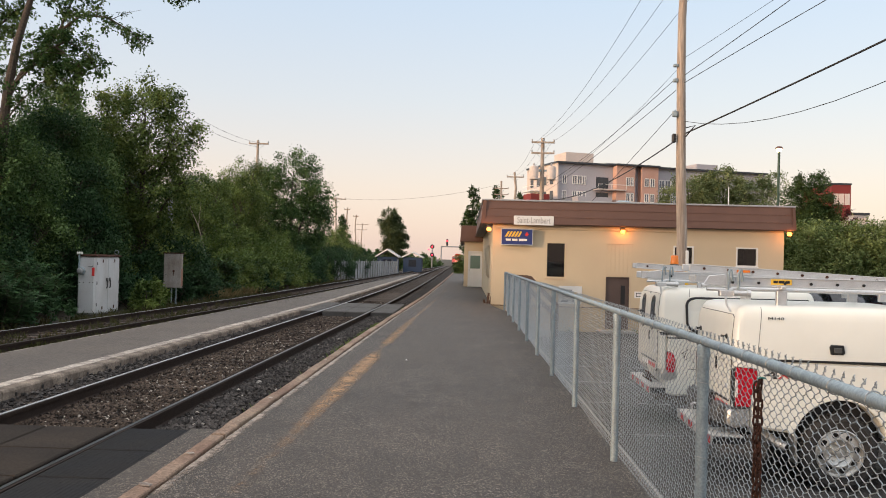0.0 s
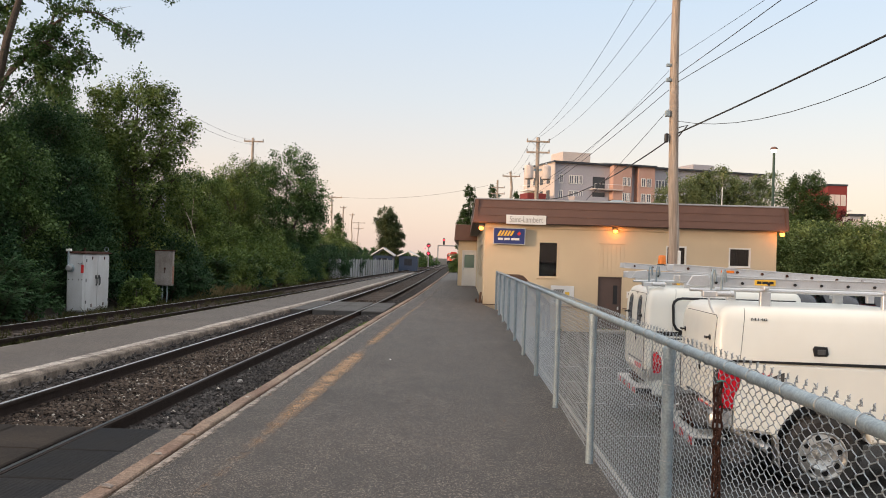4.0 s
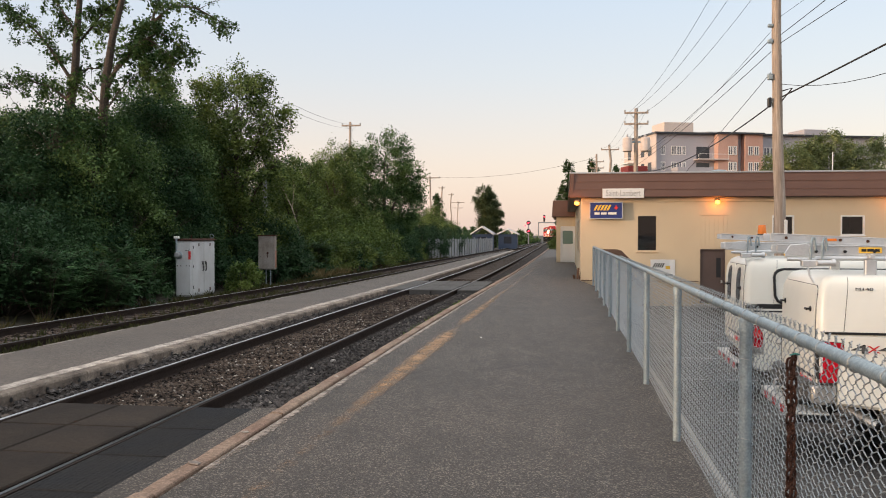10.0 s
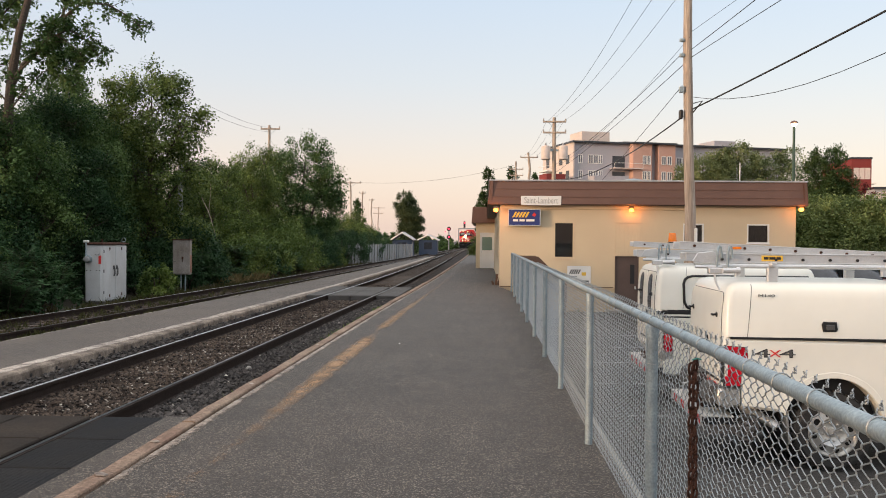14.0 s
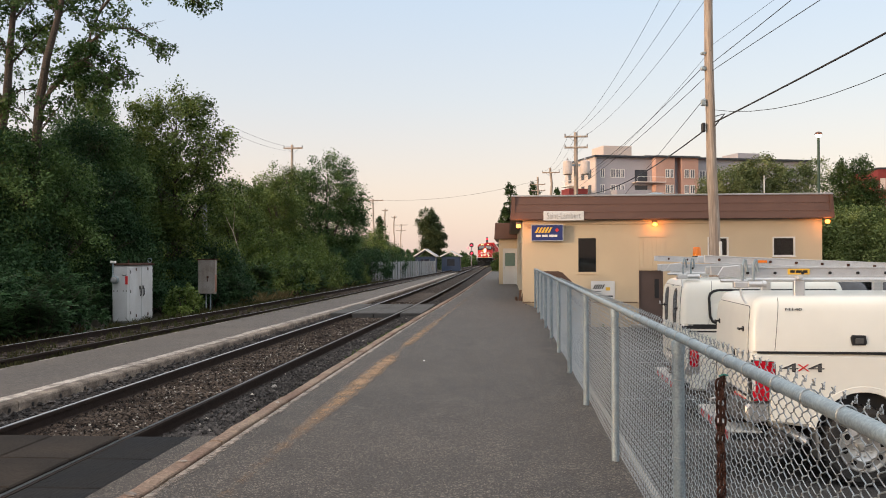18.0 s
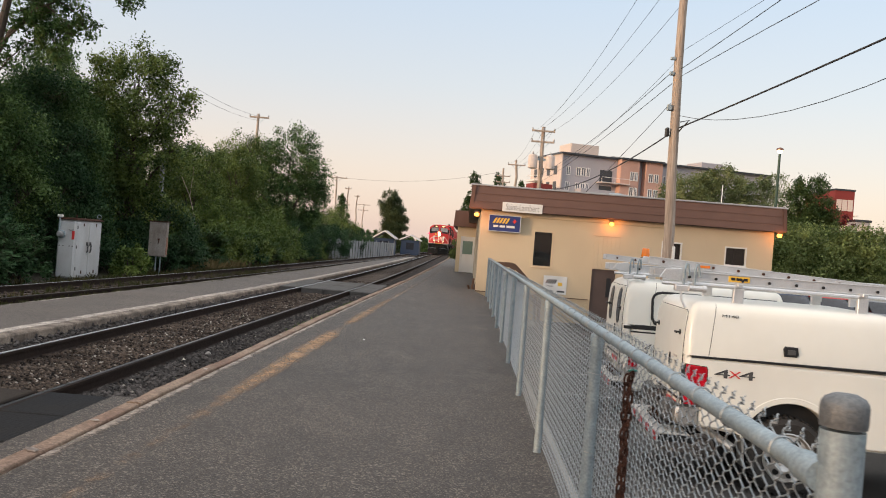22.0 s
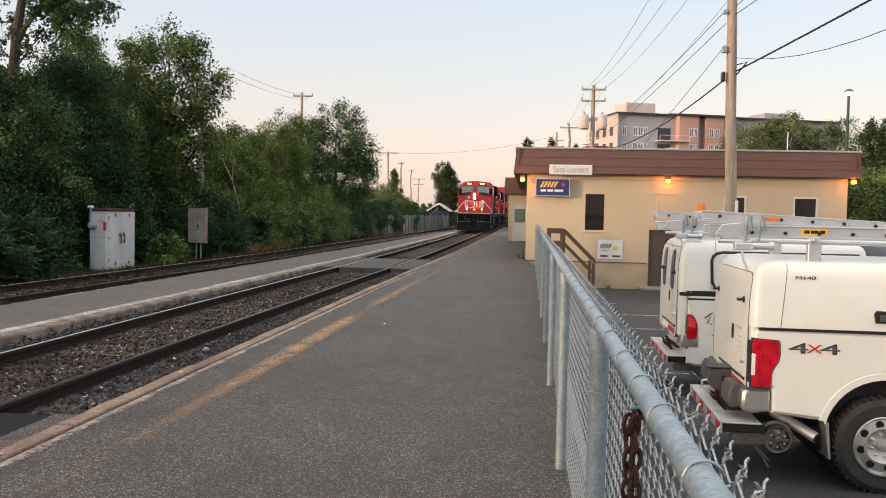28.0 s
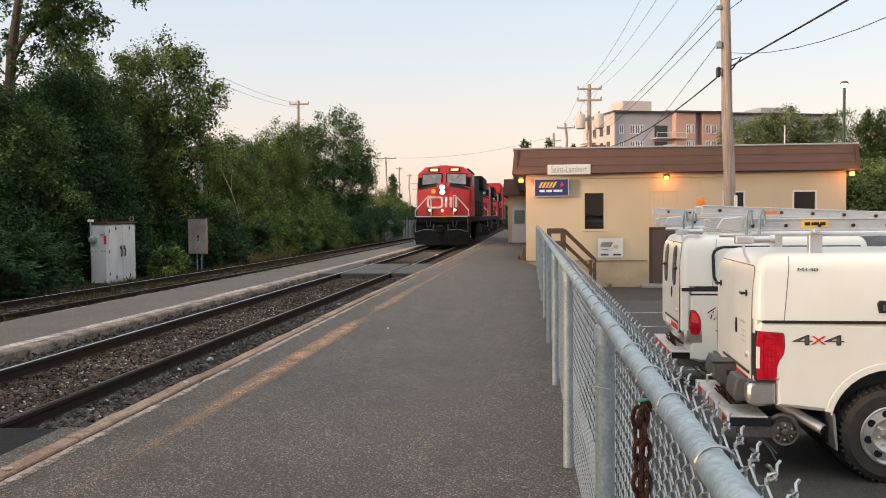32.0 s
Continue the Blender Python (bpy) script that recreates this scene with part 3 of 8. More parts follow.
def steps(a, b, d):
    k = max(1, round((b - a) / d))
    return [a + (b - a) * i / k for i in range(k + 1)]

# ---- ground, platforms, tracks ----
def build_ground():
    s = Shape()
    xs = [(-2500, -1.5), (-300, -1.0), (-60, -0.6), (-13, -0.45), (-9.9, -0.5), (-1.5, -0.5), (1.2, -0.5), (1.62, -0.95), (40, -0.95), (300, -1.2), (2500, -2.0)]
    ys = [-300, -60, -20, 0, 30, 60, 100, 150, 230, 305, 370, 450, 900, 4000]
    v = [(x, y, z + along(y, DIP) - (0.6 if y > 900 else 0)) for y in ys for x, z in xs]
    n = len(xs)
    s.add(v, [(j * n + i, j * n + i + 1, (j + 1) * n + i + 1, (j + 1) * n + i) for j in range(len(ys) - 1) for i in range(n - 1)])
    tagged(part("ground", s, "ground"), "flat weedy earth round the railway station", "ground", kind="structure")


def strip(name, left, right, ys, z, thick, material, slope=0.0):
    """A paved strip between two lines, with thickness."""
    s = Shape()
    v = []
    for y in ys:
        a, b = left(y), right(y)
        v += [(a, y, z + slope), (b, y, z), (b, y, z - thick), (a, y, z - thick)]
    f = []
    for i in range(len(ys) - 1):
        for k in range(4):
            f.append((i * 4 + k, i * 4 + (k + 1) % 4, (i + 1) * 4 + (k + 1) % 4, (i + 1) * 4 + k))
    e = (len(ys) - 1) * 4
    s.add(v, f + [(3, 2, 1, 0), (e, e + 1, e + 2, e + 3)])
    return part(name, s, material)


def platform_z(x):
    """The platform falls a little from its edge to the fence."""
    return 0.06 * max(0.0, min(1.0, (1.45 - x) / 3.4))


def build_platform():
    plat = strip("platform", lambda y: edge_x(y) + 0.176, lambda y: 1.62 if y < 31.6 else 1.13, steps(-15, 31.6, 4) + steps(31.62, 108, 6), 0.0, 0.5, "asphalt", 0.056)
    tagged(plat, "grey weathered asphalt station platform", "platform", kind="structure")
    edge = thing("platform_edging", pose(0, 0, 0), "worn pinkish concrete edging along the platform", "platform edge", kind="structure")
    rng = random.Random(4)
    y = -2.0
    while y < 107:
        n = 2.4 if y < 60 else 6
        a, b = edge_x(y), edge_x(y + n)
        turn = pose(a, y, 0.066 + rng.uniform(-0.006, 0.006), 0, 0, -math.degrees(math.atan2(b - a, n)))
        s = Shape().sweep([(0, -0.4), (0.132, -0.4), (0.132, -0.012), (0.124, 0.0), (0.07, 0.003), (0.01, 0.0), (0.0, -0.014)], [(rng.uniform(-0.006, 0.006), 0.003 + (n - 0.006) * k / 8, rng.uniform(-0.004, 0.004)) for k in range(9)])
        part("edging_block", s, "edging", edge, m=turn)
        y += n
    for y, w in ((5.9, 0.055), (6.85, 0.035), (8.2, 0.03), (9.6, 0.035), (13.2, 0.03)):
        dab = Shape().lathe([(w, -0.004), (w * 0.9, 0.003)], 5, pose(edge_x(y) + 0.07, y, 0.0735, 0, 0, 40 * y) @ Matrix.Diagonal((0.7, 1.2, 1, 1)))
        part("paint_dab", dab, "white_edge", edge, "dab of pale paint")
    # worn paint beside the edging, and the worn yellow line; the coat thins towards the rims and where feet wear it
    def coated(at, x0, x1, ys, up, material, label, coat, n=8):
        sh, thick = Shape(), []
        for y in ys:
            for k in range(n + 1):
                x = at(y) + x0 + (x1 - x0) * k / n
                sh.v.append((x, y, platform_z(x) + up))
                thick.append(coat(k / n, y))
        for j in range(len(ys) - 1):
            sh.f += [(j * (n + 1) + k, j * (n + 1) + k + 1, (j + 1) * (n + 1) + k + 1, (j + 1) * (n + 1) + k) for k in range(n)]
        ob = part("painted_line", sh, material)
        ob.data.attributes.new("coat", "FLOAT", "POINT").data.foreach_set("value", thick)
        tagged(ob, label, "road marking", kind="structure")

    s = Shape()
    band = steps(-2, 70, 1.5)
    # dark strip sunk into the joint, which makes it a dark line
    s.add([(edge_x(y) + dx, y, platform_z(edge_x(y) + dx) - 0.03) for y in band for dx in (0.13, 0.175)], [(2 * i, 2 * i + 1, 2 * i + 3, 2 * i + 2) for i in range(len(band) - 1)])
    tagged(part("joint_dirt", s, "ballast"), "dark fill in the joint behind the platform edging", "platform edge", kind="structure")
    coated(edge_x, 0.180, 0.275, steps(-2, 60, 0.5), 0.006, "edge_paint", "flaking pale paint along the platform edging", lambda u, y: along(y, ((-2, -0.25), (5.5, -0.2), (6.5, -0.02), (14, 0.05), (18, -0.05), (60, 0.0))) + 0.10 - 0.42 * max(0.0, u - 0.35))
    coat = ((3, -0.5), (4.5, -0.22), (7.6, -0.12), (8.6, -0.06), (9.6, 0.12), (14.0, 0.2), (14.7, -0.1), (15.4, -0.22), (16.2, 0.06), (19, 0.06), (24, -0.1), (60, -0.2))
    coated(lambda y: edge_x(y) + 0.70, -0.19, 0.19, steps(3, 60, 0.4), 0.007, "stripe", "worn orange-yellow safety line on the platform", lambda u, y: along(y, coat) + 0.06 - 0.62 * abs(2 * u - 1) ** 1.7)
    # island platform
    isle = strip("island_platform", lambda y: smooth_along(y, ISLE_L, 3), lambda y: smooth_along(y, ISLE_R, 3) - 0.36, steps(-15, 92, 3), ISLE, 0.4, "island")
    tagged(isle, "narrow grey asphalt platform between the tracks", "platform", kind="structure")
    kerb = thing("island_edging", pose(0, 0, 0), "chipped concrete edging of the island platform", "platform edge", kind="structure")
    y = -2.0
    while y < 91:
        n = 3.1 if y < 45 else 6
        a, b = smooth_along(y, ISLE_R, 3), smooth_along(y + n, ISLE_R, 3)
        turn = pose(a, y, ISLE + rng.uniform(-0.008, 0.008), 0, 0, -math.degrees(math.atan2(b - a, n)))
        s = Shape().sweep([(-0.16, -0.32), (0.0, -0.32), (0.0, -0.03), (-0.018, -0.004), (-0.16, 0.002)], [(rng.uniform(-0.002, 0.002), 0.004 + (n - 0.008) * k / 10, rng.uniform(-0.002, 0.002)) for k in range(11)])
        part("edging_block", s, "kerb", kerb, m=turn)
        if y < 45:
            for d in (0.3, 0.95, 1.6, 2.25, 2.9):
                # black discs on the face stand for the shade inside the bolt holes
                part("bolt_hole", Shape().lathe([(0.028, 0), (0.028, 0.004)], 9, pose(0.004, d, -0.085, 0, 90)), "black", kerb, m=turn)
        s = Shape().sweep([(-0.36, -0.3), (-0.172, -0.3), (-0.168, 0.006), (-0.36, 0.004)], [(rng.uniform(-0.006, 0.006), 0.002 + (n - 0.004) * k / 10, rng.uniform(-0.004, 0.005)) for k in range(11)])
        part("edging_strip", s, "white_edge", kerb, m=turn)
        y += n
    s = Shape()
    ys = steps(-2, 60, 1.5)
    s.add([(smooth_along(y, ISLE_L, 3) + dx, y, ISLE + 0.005) for y in ys for dx in (0.004, 0.07)], [(2 * i, 2 * i + 1, 2 * i + 3, 2 * i + 2) for i in range(len(ys) - 1)])
    tagged(part("painted_line", s, "island_line"), "thin pale line along the island platform's back edge", "road marking", kind="structure")


def rail_line(name, centre, side, parent, ys):
    path = [(centre(y) + side * 0.7525, y, RAIL + along(y, DIP)) for y in ys]
    prof = [(-0.07, -0.17), (0.07, -0.17), (0.07, -0.155), (0.012, -0.135), (0.012, -0.045), (0.037, -0.035), (0.037, -0.004), (-0.037, -0.004), (-0.037, -0.035), (-0.012, -0.045), (-0.012, -0.135), (-0.07, -0.155)]
    r = part(name, Shape().sweep(prof, path), "rail", parent)
    # left rails get a pale steel band, right rails a darker one
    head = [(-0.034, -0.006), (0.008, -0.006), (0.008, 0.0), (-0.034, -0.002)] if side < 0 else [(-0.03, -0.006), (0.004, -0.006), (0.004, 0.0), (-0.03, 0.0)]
    part("rail_head", Shape().sweep(head, path), "rail_top" if side < 0 else "rail_dark", r)


def build_track(name, centre, label, ties_to, y0, y1, stones):
    t = thing(name, pose(0, 0, 0), label, "railway track", kind="structure")
    ys = steps(y0, 160, 2.5) + steps(160, y1, 10)[1:]
    for side in (-1, 1):
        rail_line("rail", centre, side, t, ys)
    rng = random.Random(7)
    tie = Shape().box((-1.3, -0.115, -0.2), (1.3, 0.115, 0), 0.012).mesh("tie", M["tie"])
    y = y0
    far = Shape()
    while y < 300:
        m = pose(centre(y) + rng.uniform(-0.04, 0.04), y, RAIL - 0.15 + along(y, DIP), 0, 0, rng.uniform(-1, 1))
        if -2 < y < ties_to:
            part("tie", tie, None, t, m=m)
        elif y > ties_to:
            far.box((-1.3, -0.115, -0.2), (1.3, 0.115, 0), 0, m)
        y += 0.52
    tagged(part("far_ties", far, "tie", t), kind="stuff")


def build_ballast():
    rng = np.random.default_rng(3)
    s = Shape()
    ys = steps(-10, 60, 0.5) + steps(62, 420, 8)
    n = 60
    v, f = [], []
    for y in ys:
        for i in range(n + 1):
            x = -10.3 + (edge_x(min(y, 105)) + 0.1 + 10.3) * i / n
            z = RAIL - (0.174 if abs(x - main_x(y)) < 0.8 else 0.165) + along(y, DIP)
            if x > main_x(y) + 0.95:
                z += 0.04
            if x < side_x(y) - 1.5:
                z -= 0.12 * (side_x(y) - 1.5 - x)
            z += 0.035 * noise.noise(Vector((x * 3, y * 3, 0)))
            v.append((x, y, z))
    for j in range(len(ys) - 1):
        f += [(j * (n + 1) + i, j * (n + 1) + i + 1, (j + 1) * (n + 1) + i + 1, (j + 1) * (n + 1) + i) for i in range(n)]
    s.add(v, f)
    tagged(part("ballast_bed", s, "ballast"), "dark dirty crushed-stone ballast under the tracks", "ballast", kind="structure")
    # loose stones
    oct_f = [(0, 1, 2), (0, 2, 3), (0, 3, 4), (0, 4, 1), (5, 2, 1), (5, 3, 2), (5, 4, 3), (5, 1, 4)]
    base = np.array([(0, 0, 1), (1, 0, 0), (0, 1, 0), (-1, 0, 0), (0, -1, 0), (0, 0, -1)], float)
    faces, verts, k = [], [], 0

    def height(x, y):
        return RAIL - (0.157 if abs(x - main_x(y)) < 0.8 else 0.155) + (0.04 if x > main_x(y) + 0.95 else 0.0)

    def strew(count, ya, yb, place, size):
        nonlocal k
        for i in range(count):
            u = rng.random()
            y = ya + (yb - ya) * u ** 1.6
            x = place(y)
            r = size * rng.uniform(0.55, 1.35)
            q = base * (r * rng.uniform(0.6, 1.25, (6, 1)))
            a = rng.uniform(0, 6.3)
            c, sn = math.cos(a), math.sin(a)
            tilt = rng.uniform(-0.6, 0.6)
            rot = np.array([(c, -sn, 0), (sn, c, 0), (0, 0, 1)]) @ np.array([(1, 0, 0), (0, math.cos(tilt), -math.sin(tilt)), (0, math.sin(tilt), math.cos(tilt))])
            q = q @ rot.T
            q[:, 2] *= 0.75
            verts.extend(map(tuple, q + (x, y, height(x, y) + 0.4 * r)))
            faces.extend(tuple(k + j for j in face) for face in oct_f)
            k += 6

    def heap(material, label):
        nonlocal faces, verts, k
        sh = Shape()
        sh.v, sh.f = verts, faces
        tagged(part("loose_ballast", sh, material), label, "gravel", kind="stuff")
        faces, verts, k = [], [], 0

    strew(17000, 8.2, 36, lambda y: main_x(y) + rng.uniform(-0.72, 0.72), 0.024)
    strew(3500, 10, 50, lambda y: side_x(y) + rng.uniform(-1.6, 1.0), 0.036)
    heap("stone", "grey and brown broken stones between the rails")
    strew(9500, 8, 36, lambda y: rng.uniform(main_x(y) + 0.8, edge_x(y) + 0.02), 0.029)
    strew(3500, 6, 36, lambda y: rng.uniform(smooth_along(y, ISLE_R, 3) + 0.02, main_x(y) - 0.82), 0.032)
    heap("stone_dark", "dark oily broken stones beside the rails")
    strew(1100, 8.2, 36, lambda y: main_x(y) + rng.normal() * 0.34, 0.02)
    strew(110, 8, 36, lambda y: rng.uniform(main_x(y) + 0.8, edge_x(y) - 0.05), 0.026)
    heap("stone_pale", "scattered pale limestone pieces in the ballast")
    big = Shape().lathe([(0.02, 0), (0.075, 0.03), (0.08, 0.08), (0.05, 0.12), (0.015, 0.135)], 9)
    tagged(part("stone", big, "concrete", m=pose(-2.73, 12.17, RAIL - 0.19, 12, 8, 30) @ Matrix.Diagonal((0.62, 0.62, 0.95, 1))), "pale round stone lying beside the rail", "stone")


def build_crossings():
    c = thing("rubber_crossing", pose(0, 0, 0), "black ribbed rubber crossing mats between the rails", "track crossing", kind="structure")
    for k, (a, b) in enumerate(((-0.68, 0.0), (0.0, 0.68), (0.80, 1.42))):
        for j in range(6):
            x, y0 = main_x(7), 8.3 - 0.93 * (j + 1)
            if k < 2 and y0 < 3:
                continue
            s = Shape().box((x + a + 0.01, y0 + 0.008, RAIL - 0.18), (x + b - 0.01, y0 + 0.922, RAIL + 0.004), 0.012)
            for q in range(int((b - a) / 0.04) - 1):
                xx = x + a + 0.03 + q * 0.04
                if k > 1:
                    s.box((xx, y0 + 0.03, RAIL), (xx + 0.02, y0 + 0.9, RAIL + 0.0062))
            part("mat", s, "rubber" if k > 1 else "rubber_dusty", c)
    plank = Shape().box((main_x(8.6) - 0.66, 8.36, RAIL - 0.2), (main_x(8.6) + 0.66, 8.62, RAIL - 0.09), 0.015)
    part("end_timber", plank, "tie_rusty", c, "rust-stained timber at the end of the mats")
    c = thing("concrete_crossing", pose(0, 0, 0), "grey concrete crossing panels between the rails", "track crossing", kind="structure")
    for a, b in ((-1.35, -0.82), (-0.68, -0.01), (0.01, 0.68), (0.82, 1.5)):
        for y0 in (26.4, 28.9):
            x = main_x(28)
            part("panel", Shape().box((x + a, y0, RAIL - 0.2), (x + b, y0 + 2.46, RAIL + 0.015), 0.02), "panel_dark", c)
    s = Shape().box((main_x(5) + 1.43, -2, -0.4), (edge_x(5) - 0.01, 8.25, RAIL + 0.03), 0.02)
    tagged(part("crossing_infill", s, "asphalt"), "asphalt fill between crossing mats and platform", "paving", kind="structure")

def build_lot():
    s = Shape().box((1.7, -30, LOT - 0.3), (60, 31.98, LOT))
    tagged(part("car_park", s, "lot"), "grey worn asphalt car park below the platform", "car park", kind="structure")
    wall = thing("retaining_wall", pose(0, 0, 0), "low pale concrete wall holding the platform", "retaining wall", kind="structure")
    for y in steps(-15, 29.0, 2.93)[:-1]:
        part("wall_block", Shape().slab([(1.625, LOT), (1.72, LOT), (1.70, -0.06), (1.625, -0.03)], y, y + 2.925, 0.01), "concrete", wall)
    for k, y in enumerate((2.0, 4.7, 7.4, 13.0, 15.9, 18.6, 21.3, 24.0, 26.7)):
        s = Shape().add([(2.5, y, LOT + 0.005), (7.9, y, LOT + 0.005), (7.9, y + 0.1, LOT + 0.005), (2.5, y + 0.1, LOT + 0.005)], [(0, 1, 2, 3)])
        tagged(part("parking_line", s, "lot_line"), "worn white parking line on the asphalt", "road marking", "parking lines", "structure")


# ---- fence ----
FX = 1.48
POSTS = [1.9] + [4.70 + 2.66 * k for k in range(10)]
RAIL_Z = 1.27


M["cap_metal"] = mat("dull_cast_cap", (0.17, 0.18, 0.185), 0.6, 0.4, 0.2, 20, 0.15, 120, (0.11, 0.115, 0.12), 0.7)


def build_fence():
    fence = thing("chain_link_fence", pose(FX, POSTS[0], 0), "galvanised chain-link fence along the platform", "fence")
    for k, y in enumerate(POSTS):
        s = Shape()
        if k == 0:
            s.lathe([(0.0405, -0.05), (0.0405, 1.36)], 28)
            post = part("end_post", s, "galv", fence, m=pose(0.03, 0.03, 0), smooth=True)
            cap = Shape().lathe([(0.0425, 1.366), (0.0425, 1.37), (0.0435, 1.372), (0.0435, 1.402), (0.042, 1.411), (0.036, 1.42), (0.022, 1.427), (0.004, 1.429)], 24)
            part("cap", cap, "cap_metal", post, smooth=True)
            for z in (1.19, 0.65, 0.2):
                part("band", Shape().lathe([(0.044, z), (0.046, z + 0.004), (0.046, z + 0.026), (0.044, z + 0.03)], 24), "galv", post, smooth=True)
        else:
            s.lathe([(0.031, -0.05), (0.031, RAIL_Z - 0.07)], 14)
            post = part("post", s, "galv", fence, m=pose(0, y - POSTS[0], 0), smooth=True)
            part("post_cap", Shape().lathe([(0.034, RAIL_Z - 0.085), (0.035, RAIL_Z - 0.03), (0.03, RAIL_Z - 0.02), (0.012, RAIL_Z - 0.012)], 14), "galv", post, smooth=True)
            for z in (0.25, 0.65, 1.05):
                part("tie_wire", Shape().tube([(0.036 * math.cos(a), 0.036 * math.sin(a), z + 0.004 * math.sin(2 * a)) for a in np.linspace(-0.6, 5.2, 12)], 0.0022, 4), "wire", post)
    y1 = POSTS[-1] - POSTS[0]
    rail = part("top_rail", Shape().tube([(0, 0.04, RAIL_Z)] + [(0, d, RAIL_Z) for d in steps(0.2, y1, 2.66)], 0.0235, 16), "galv", fence, smooth=True)
    part("rail_end", Shape().tube([(0, 0.03, RAIL_Z), (0, 0.12, RAIL_Z)], 0.031, 16), "galv", rail, smooth=True)
    ring = Shape().tube([(0.028 * math.cos(a) + 0.004, 0, 0.028 * math.sin(a)) for a in np.linspace(0.3, 6.0, 16)] + [(0.055, 0.01, 0.0), (0.058, 0.02, -0.02)], 0.0024, 5).mesh("tie_ring", M["wire"])
    rng = random.Random(11)
    for y in steps(0.25, y1, 0.31):
        part("tie_ring", ring, None, rail, m=pose(0, y + rng.uniform(-0.04, 0.04), RAIL_Z, 0, 0, rng.uniform(-10, 10)))
    # woven wire, bay by bay
    pitch, rise, wire, x0 = 0.039, 0.0245, 0.0021, 0.036
    top, low = RAIL_Z + 0.026, 0.05
    for k in range(len(POSTS) - 1):
        a, b = POSTS[k] - POSTS[0], POSTS[k + 1] - POSTS[0]
        s = Shape()
        sides = 4 if k < 2 else 3
        r = wire * (1.0 if k < 3 else 1.15)
        rows = round((top - low) / rise)
        for i in range(round((b - a) / pitch)):
            yy = a + (i + 0.5) * pitch
            path = []
            for j in range(rows + 1):
                z = top - j * rise
                dy = 0.56 * pitch * (1 if (i + j) % 2 else -1)
                off = x0 + 0.006 * math.sin(yy * 1.7 + z * 3)
                lay = 0.0028 if j % 2 else -0.0028
                if k < 3:
                    # the wire hooks round its neighbour in a soft bend
                    path += [(off - lay * 0.6, yy + dy * 0.62, z + 0.3 * rise), (off + lay, yy + dy, z + 0.07 * rise), (off + lay, yy + dy, z - 0.07 * rise), (off + lay * 0.6, yy + dy * 0.62, z - 0.3 * rise)]
                else:
                    path.append((off + lay, yy + dy, z))
            s.tube(path, r, sides, False)
            if k < 5 and i % 2:
                # twisted points above the rail
                zt, yt = path[0][2], path[0][1]
                w = rng.uniform(-0.006, 0.006)
                for ph, end in ((0.0, 1), (math.pi, -1)):
                    s.tube([(x0 + 0.004 * math.cos(ph + 1.7 * q), yt + 0.0045 * math.sin(ph + 1.7 * q) + w * q * 0.2, zt - 0.004 + 0.004 * q) for q in range(4)] + [(x0 + 0.005 * end, yt + end * (0.009 + w), zt + 0.013), (x0 + 0.01 * end, yt + end * (0.014 + w), zt + 0.016)], r, sides, False)
        tagged(part("wire_mesh", s, "wire", fence), kind="stuff")
    chain = thing("rusty_chain", pose(FX + 0.006, 3.84, 1.17), "rusty iron chain hanging doubled from the fence wire", "chain")
    ring = [(0.0125 * math.copysign(1, math.cos(a)) * abs(math.cos(a)) ** 0.8, 0, 0.024 * math.sin(a)) for a in np.linspace(0, 2 * math.pi, 15)]
    link = Shape().tube(ring, 0.0052, 6, False).mesh("link", M["rust"], True)
    for strand, n in ((0, 19), (1, 16)):
        for k in range(n):
            part("link", link, None, chain, m=pose(0.006 - 0.009 * strand + rng.uniform(-0.003, 0.003), 0.012 * strand + rng.uniform(-0.004, 0.004), -0.02 - 0.037 * k, rng.uniform(-8, 8), rng.uniform(-8, 8), 90 * (k % 2) + 25 + rng.uniform(-12, 12)))
    hook = Shape().tube([(0.0, 0, -0.01), (0.004, 0.004, 0.012), (0.012, 0.014, 0.02), (0.02, 0.024, 0.012), (0.022, 0.028, -0.01)], 0.007, 6)
    part("hook", hook, "rust", chain)
    part("wire_tie", Shape().tube([(0.03, 0.0, 0.02), (0.012, -0.012, 0.026), (-0.004, 0.004, 0.018), (0.01, 0.02, 0.012), (0.03, 0.016, 0.02)], 0.0035, 5), "teal", chain, "twist of blue-green wire")


# ---- station building ----
FY, X0, X1, TOP, UNDER = 32.0, 1.14, 11.86, 3.9, 3.03
BACK = 52.0


